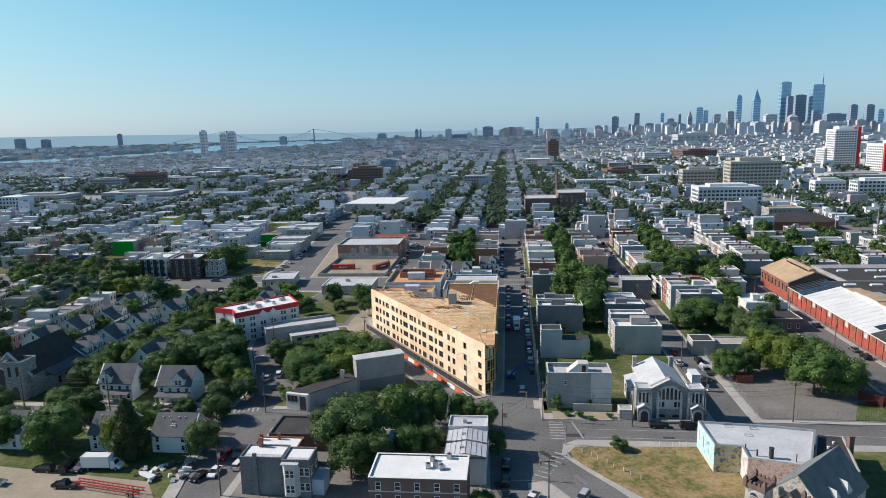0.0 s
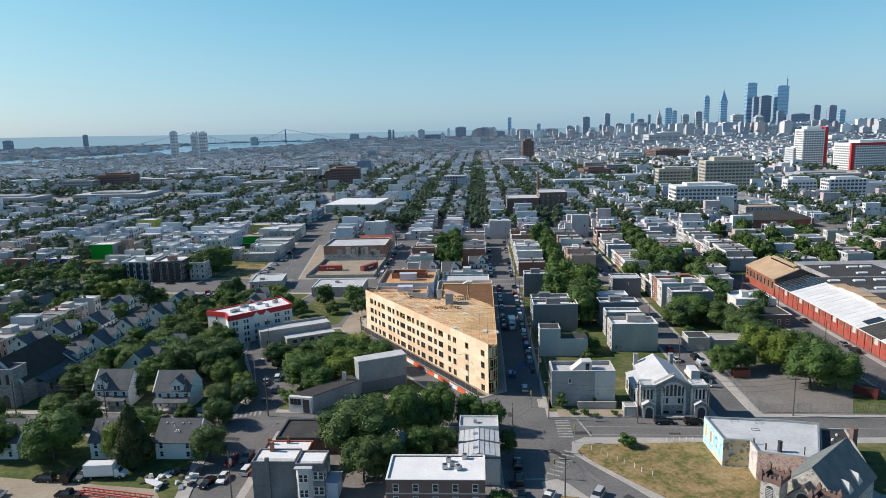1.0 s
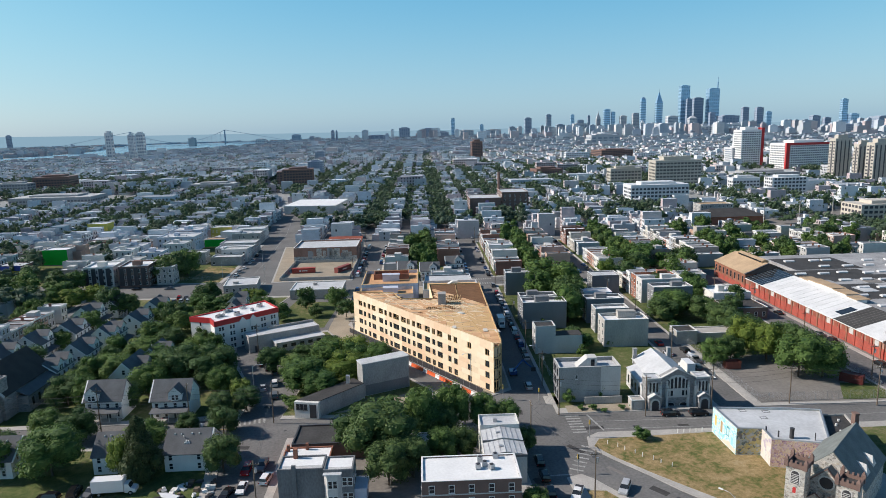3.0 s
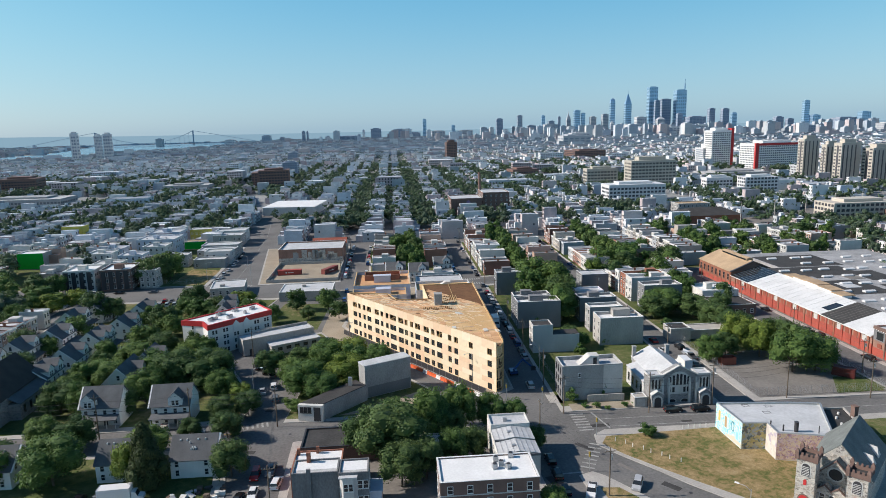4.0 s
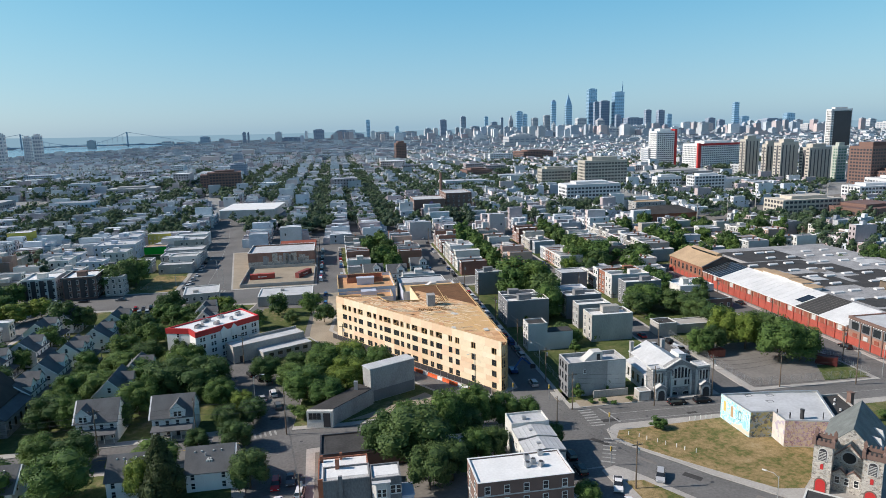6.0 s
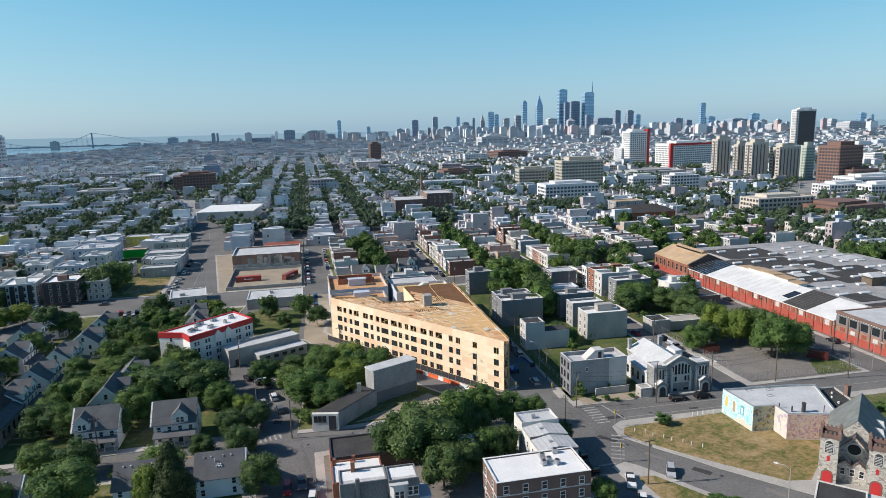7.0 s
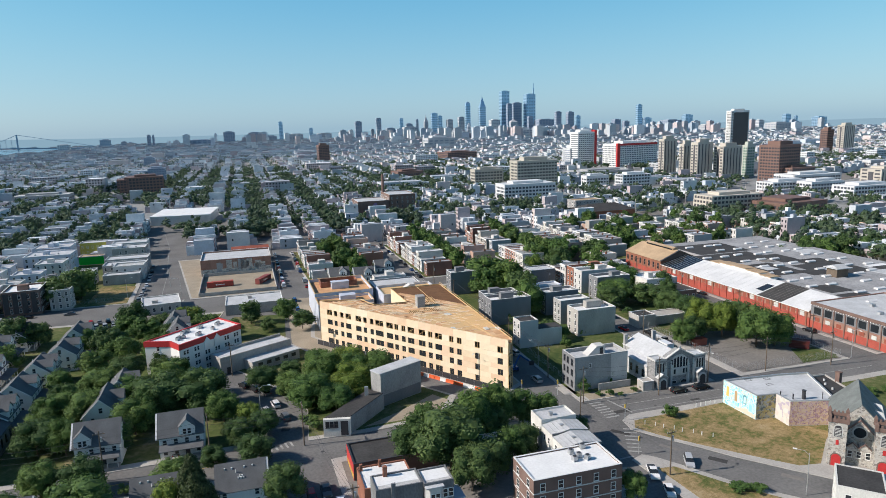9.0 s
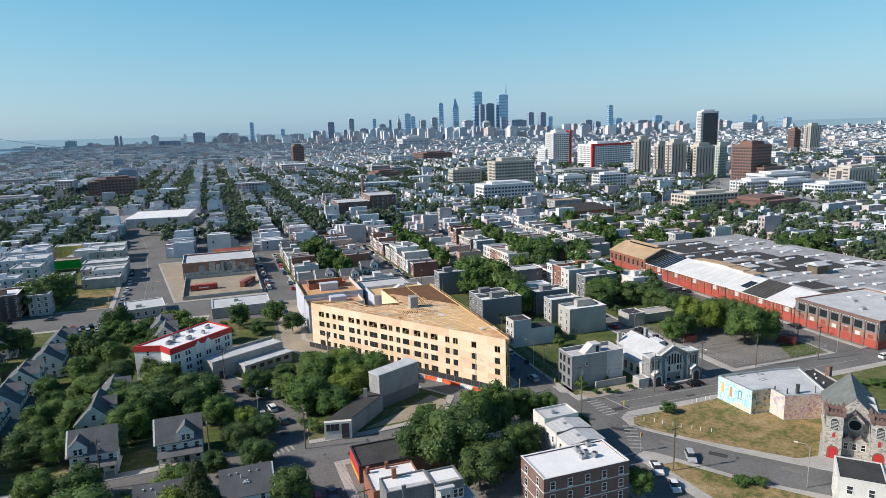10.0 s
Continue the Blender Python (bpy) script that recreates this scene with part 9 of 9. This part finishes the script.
for i, (x, y, r, h) in enumerate(treespots):
    d = math.hypot(x, y)
    P, n = (bough[i % 5], 110) if d < 560 else (clump[i % 5], 18)
    ca, sa = math.cos(i), math.sin(i)
    s = leafs[i % 2]
    step = 1 if d < 720 else 2 if d < 1300 else 4
    grow = 1.0 if step == 1 else 1.3
    ch = min(h * 0.45, r * 1.2)
    n0 = len(P.v) - 4 * n
    W = [(x + (a * ca - b * sa) * r * grow, y + (a * sa + b * ca) * r * grow, h - ch + e * ch) for a, b, e in P.v]
    if step < 3:
        s.add(W[:n0], [f for f in P.f if max(f) < n0])
    for j in range(0, n, step):
        s.add(W[n0 + 4 * j:n0 + 4 * j + 4], [(0, 1, 2, 3)])
wood = thing("distant_trees", 0, 0, 0, 0, "street and yard trees between the distant houses", "trees", kind="stuff")
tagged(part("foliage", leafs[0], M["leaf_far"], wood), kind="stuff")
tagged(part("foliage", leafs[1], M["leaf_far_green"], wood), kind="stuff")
single("river", Shape().prism(RIVER, -0.01, 0.3), paint("river_water", (0.16, 0.26, 0.33), 0.25, 0.5), "pale blue river crossing the distance", "water", kind="structure")

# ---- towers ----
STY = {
    # glass to grey: haze and reflected sky are painted in as paler, bluer tones
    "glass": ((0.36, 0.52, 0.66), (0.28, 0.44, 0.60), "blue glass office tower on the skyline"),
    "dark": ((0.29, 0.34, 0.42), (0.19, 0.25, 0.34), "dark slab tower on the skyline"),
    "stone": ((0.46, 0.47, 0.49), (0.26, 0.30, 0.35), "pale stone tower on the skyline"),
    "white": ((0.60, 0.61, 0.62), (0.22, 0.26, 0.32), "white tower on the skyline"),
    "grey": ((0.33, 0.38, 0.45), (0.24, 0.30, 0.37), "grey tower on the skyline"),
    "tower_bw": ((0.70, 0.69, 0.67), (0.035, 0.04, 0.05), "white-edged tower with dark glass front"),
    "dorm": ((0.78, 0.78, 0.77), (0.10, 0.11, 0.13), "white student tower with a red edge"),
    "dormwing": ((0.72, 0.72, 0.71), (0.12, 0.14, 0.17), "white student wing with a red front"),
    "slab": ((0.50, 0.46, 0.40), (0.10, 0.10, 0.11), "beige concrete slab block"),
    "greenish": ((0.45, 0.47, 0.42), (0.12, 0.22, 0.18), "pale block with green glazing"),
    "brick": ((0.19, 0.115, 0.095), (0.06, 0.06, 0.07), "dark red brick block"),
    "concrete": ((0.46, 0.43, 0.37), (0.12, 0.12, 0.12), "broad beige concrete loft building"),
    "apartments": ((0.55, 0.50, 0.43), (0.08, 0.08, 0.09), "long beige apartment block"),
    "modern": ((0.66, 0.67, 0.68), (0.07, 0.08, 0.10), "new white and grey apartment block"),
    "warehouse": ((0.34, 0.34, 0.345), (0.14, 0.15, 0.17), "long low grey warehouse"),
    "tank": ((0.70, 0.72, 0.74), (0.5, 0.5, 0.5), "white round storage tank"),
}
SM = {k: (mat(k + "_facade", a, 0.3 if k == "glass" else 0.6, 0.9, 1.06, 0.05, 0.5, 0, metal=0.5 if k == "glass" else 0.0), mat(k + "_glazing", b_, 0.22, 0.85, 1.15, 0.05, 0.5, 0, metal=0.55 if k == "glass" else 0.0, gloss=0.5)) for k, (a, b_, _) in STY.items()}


def build_tower(x, y, w, h, style, spire, mast):
    wall_m, glass_m = SM[style]
    turn = -GRID if style not in ("slab", "dormwing", "brick") else -GRID + 8
    b = thing("office_tower" if style in ("glass", "dark", "stone", "white", "grey", "tower_bw", "dorm") else "city_block", x, y, 0, turn, STY[style][2], "building", "skyline" if math.hypot(x, y) > 2000 else "")
    k = w * 0.80
    d = k * (0.8 if style not in ("warehouse", "slab", "concrete", "apartments", "modern", "dormwing") else 0.45)
    if style == "tower_bw":
        d = k * 0.32
    if style == "tank":
        part("shell", Shape().tube((0, 0, 0), (0, 0, h), w / 2, w / 2, 20).tube((0, 0, h), (0, 0, h + w * 0.12), w / 2, w * 0.2, 20), wall_m, b)
        return
    if style == "warehouse":
        h *= 0.6
        part("roof", Shape().box(-k / 2 + 0.5, k / 2 - 0.5, -d / 2 + 0.5, d / 2 - 0.5, h, h + 0.4), M["patched_roof"], b, "pale flat roof")
    part("body", Shape().box(-k / 2, k / 2, -d / 2, d / 2, 0, h), wall_m, b)
    part("plant_room", Shape().box(-k * 0.3, k * 0.3, -d * 0.3, d * 0.3, h, h + (4 if h > 30 else 2.2)), wall_m, b)
    far = math.hypot(x, y) > 2000
    sx, sz = (max(6.0, k / 5), max(9.0, h / 13)) if far else (3.6, 3.4 if h < 60 else 3.8)
    g = Shape()
    if style in ("slab", "concrete") and not far:
        # tall strips of glazing between piers, or long bands between spandrels
        if style == "slab":
            q = -k / 2 + 1.6
            while q < k / 2 - 2.4:
                g.box(q, q + 1.5, -d / 2 - 0.12, -d / 2, 3, h - 2.5)
                q += 5.2
            for e in (-1, 1):
                g.box(min(e * k / 2, e * (k / 2 + 0.12)), max(e * k / 2, e * (k / 2 + 0.12)), -d * 0.12, d * 0.12, 3, h - 3)
        for zi in range(int(h / 3.6)):
            z = zi * 3.6 + 1.4
            if style == "concrete":
                q = -k / 2 + 1.0
                while q < k / 2 - 3.0:
                    g.box(q, q + 2.9, -d / 2 - 0.12, -d / 2, z, z + 1.9)
                    q += 3.9
                for e in range(max(1, int(d / 4))):
                    m = -d / 2 + 4 * (e + 0.5)
                    g.box(-k / 2 - 0.12, -k / 2, m - 1.4, m + 1.4, z, z + 1.9)
                    g.box(k / 2, k / 2 + 0.12, m - 1.4, m + 1.4, z, z + 1.9)
            else:
                g.box(-k / 2 - 0.1, -k / 2, -d * 0.42, -d * 0.18, z, z + 1.6)
                g.box(-k / 2 - 0.1, -k / 2, d * 0.18, d * 0.42, z, z + 1.6)
    for zi in range(0 if style in ("slab", "concrete") and not far else int(h / sz)):
        z = zi * sz + sz * 0.3
        for q in range(max(1, int(k / sx))):
            m = -k / 2 + sx * (q + 0.5) + (k - sx * int(k / sx)) / 2
            g.box(m - sx * 0.33, m + sx * 0.33, -d / 2 - 0.12, -d / 2, z, z + sz * 0.55)
        for q in range(max(1, int(d / sx))):
            m = -d / 2 + sx * (q + 0.5)
            g.box(-k / 2 - 0.12, -k / 2, m - sx * 0.33, m + sx * 0.33, z, z + sz * 0.55)
            g.box(k / 2, k / 2 + 0.12, m - sx * 0.33, m + sx * 0.33, z, z + sz * 0.55)
    tagged(part("window_grid", g, glass_m, b), kind="stuff")
    if style == "tower_bw":
        part("dark_front", Shape().box(-k * 0.36, k * 0.46, -d / 2 - 0.4, -d / 2, 4, h - 5), glass_m, b, "dark glass front")
    if style == "dorm":
        part("red_edge", Shape().box(k / 2 - 4, k / 2 + 0.4, -d / 2 - 0.4, d / 2, 0, h + 3), M["red"], b, "red edge panel")
    if style == "dormwing":
        part("red_front", Shape().box(-k / 2 - 0.4, -k / 2 + 5, -d / 2 - 0.4, -d / 2 + 3, 0, h + 1), M["red"], b, "red front panel")
        part("red_band", Shape().box(-k / 2, k / 2, -d / 2 - 0.3, -d / 2, h - 3, h + 0.5), M["red"], b)
    if spire < 0:
        t = Shape()
        for i in range(5):
            a0, a1 = math.pi / 2 * i / 5, math.pi / 2 * (i + 1) / 5
            c0, c1 = math.cos(a0), max(0.08, math.cos(a1))
            z0, z1 = h + (-spire - h) * math.sin(a0), h + (-spire - h) * math.sin(a1)
            t.add([(x * c * k / 2, y * c * d / 2, z) for c, z in ((c0, z0), (c1, z1)) for x, y in ((-1, -1), (1, -1), (1, 1), (-1, 1))], [(0, 1, 5, 4), (1, 2, 6, 5), (2, 3, 7, 6), (3, 0, 4, 7), (4, 5, 6, 7)])
        part("crown", t, wall_m, b, "rounded glass crown")
    if spire > 0:
        t = Shape()
        for i in range(4):
            s0, s1 = 1 - i * 0.24, 1 - (i + 1) * 0.24
            z0, z1 = h + (spire - h) * i / 5, h + (spire - h) * (i + 1) / 5
            t.add([(-k / 2 * s0, -d / 2 * s0, z0), (k / 2 * s0, -d / 2 * s0, z0), (k / 2 * s0, d / 2 * s0, z0), (-k / 2 * s0, d / 2 * s0, z0), (-k / 2 * s1, -d / 2 * s1, z1), (k / 2 * s1, -d / 2 * s1, z1), (k / 2 * s1, d / 2 * s1, z1), (-k / 2 * s1, d / 2 * s1, z1)],
                  [(0, 1, 5, 4), (1, 2, 6, 5), (2, 3, 7, 6), (3, 0, 4, 7), (4, 5, 6, 7)])
        t.tube((0, 0, h + (spire - h) * 0.7), (0, 0, spire), 1.6, 0.4, 6)
        part("spire", t, wall_m, b, "stepped spire")
    if mast:
        part("mast", Shape().box(k / 2 - 7, k / 2, -3, 3, h, h + (mast - h) * 0.6).box(k / 2 - 4, k / 2 - 1.5, -1.2, 1.2, h + (mast - h) * 0.6, mast), wall_m, b, "tall corner mast")


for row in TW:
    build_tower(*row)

# ---- railway and depot beyond the works ----
slab("railway", gp([(196, 250), (196, 288), (900, 606), (900, 566)]), -0.01, 0.25, "lot", "ballasted railway corridor", "railway")
for i in range(9):
    q = G(210 + i * 34, 272 + i * 15.3)
    m_ = thing("catenary_mast", *q, 0.2, -GRID, "pale concrete catenary mast beside the railway", "pole", "catenary masts")
    part("post", Shape().tube((0, 0, 0), (0, 0, 15), 0.4, 0.3, 8), M["concrete"], m_)
    part("arm", Shape().box(-3, 3, -0.1, 0.1, 13, 13.3), M["metal"], m_)
dp = gthing("hipped_depot", 174, 285, "long depot with dark hipped roof", "building")
part("wall", Shape().box(0, 44, 0, 26, 0, 5.5), M["redbrick"], dp)
part("roof", Shape().add([(-1, -1, 5.5), (45, -1, 5.5), (45, 27, 5.5), (-1, 27, 5.5), (10, 13, 10), (34, 13, 10)], [(0, 1, 5, 4), (1, 2, 5), (2, 3, 4, 5), (3, 0, 4), (3, 2, 1, 0)]), M["dark_roof"], dp, "dark hipped roof")

# ---- bridge ----
br = thing("suspension_bridge", 0, 0, 0, 0, "blue-grey steel suspension bridge far down the river", "bridge")
steel = mat("bridge_steel", (0.27, 0.36, 0.46), 0.6, 0.9, 1.06, 0.05, 0.5, 0)
BR_AX, BR_AY, BR_BX, BR_BY, BR_TOP, BR_DECK = -818, 4221, -1326, 4090, 85, 12
BT = [Vector((BR_AX, BR_AY)), Vector((BR_BX, BR_BY))]
ax_ = (BT[1] - BT[0]).normalized()
sd = Vector((-ax_.y, ax_.x)) * 13
for q in BT:
    s = Shape()
    for e in (-1, 1):
        p = q + sd * e
        s.box(p.x - 2.6, p.x + 2.6, p.y - 2.6, p.y + 2.6, 0, BR_TOP)
    for z in (24, 44, 64, BR_TOP - 4):
        s.beam((*(q - sd), z), (*(q + sd), z), 3, 3.5)
    part("pylon", s, steel, br, "steel lattice pylon")
ends = [BT[0] - ax_ * 420, BT[1] + ax_ * 420]
part("deck", Shape().beam((*ends[0], BR_DECK - 14), (*BT[0], BR_DECK), 24, 6).beam((*BT[0], BR_DECK), (*BT[1], BR_DECK), 24, 6).beam((*BT[1], BR_DECK), (*ends[1], BR_DECK - 14), 24, 6), steel, br, "bridge deck")
s = Shape()
N_ = 20
for i in range(N_):
    t0, t1 = i / N_, (i + 1) / N_
    f0, f1 = [BR_DECK + 5 + (BR_TOP - BR_DECK - 6) * (2 * t - 1) ** 2 for t in (t0, t1)]
    for e in (-1, 1):
        a, b_ = BT[0].lerp(BT[1], t0) + sd * e, BT[0].lerp(BT[1], t1) + sd * e
        s.beam((*a, f0), (*b_, f1), 1.6, 1.6)
        s.beam((*a, f0), (a.x, a.y, BR_DECK), 0.8, 0.8)
for q, e0 in ((BT[0], ends[0]), (BT[1], ends[1])):
    for e in (-1, 1):
        s.beam((*(q + sd * e), BR_TOP - 1), (*(e0 + sd * e), BR_DECK - 10), 1.6, 1.6)
part("cable", s, steel, br, "suspension cables and hangers")

# ---- the far shore, a plain backdrop whose haze is its own blue glow ----
s = Shape()
hz = random.Random(6)
K = 220
ring = []
for i in range(K + 1):
    a = radians(-70 + 170 * i / K)
    ring.append((4900 * math.sin(a), 4900 * math.cos(a), 46 + 36 / (1 + math.exp((math.degrees(a) + 19) / 7)) + 4 * noise.noise(Vector((i * 0.15, 0, 0)))))
s.add([(x, y, -5) for x, y, z in ring] + [(x, y, z) for x, y, z in ring], [(i, i + 1, i + K + 2, i + K + 1) for i in range(K)])
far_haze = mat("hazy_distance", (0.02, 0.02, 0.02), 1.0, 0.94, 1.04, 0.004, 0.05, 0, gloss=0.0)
# the surface emits the haze colour itself, whatever light falls on it
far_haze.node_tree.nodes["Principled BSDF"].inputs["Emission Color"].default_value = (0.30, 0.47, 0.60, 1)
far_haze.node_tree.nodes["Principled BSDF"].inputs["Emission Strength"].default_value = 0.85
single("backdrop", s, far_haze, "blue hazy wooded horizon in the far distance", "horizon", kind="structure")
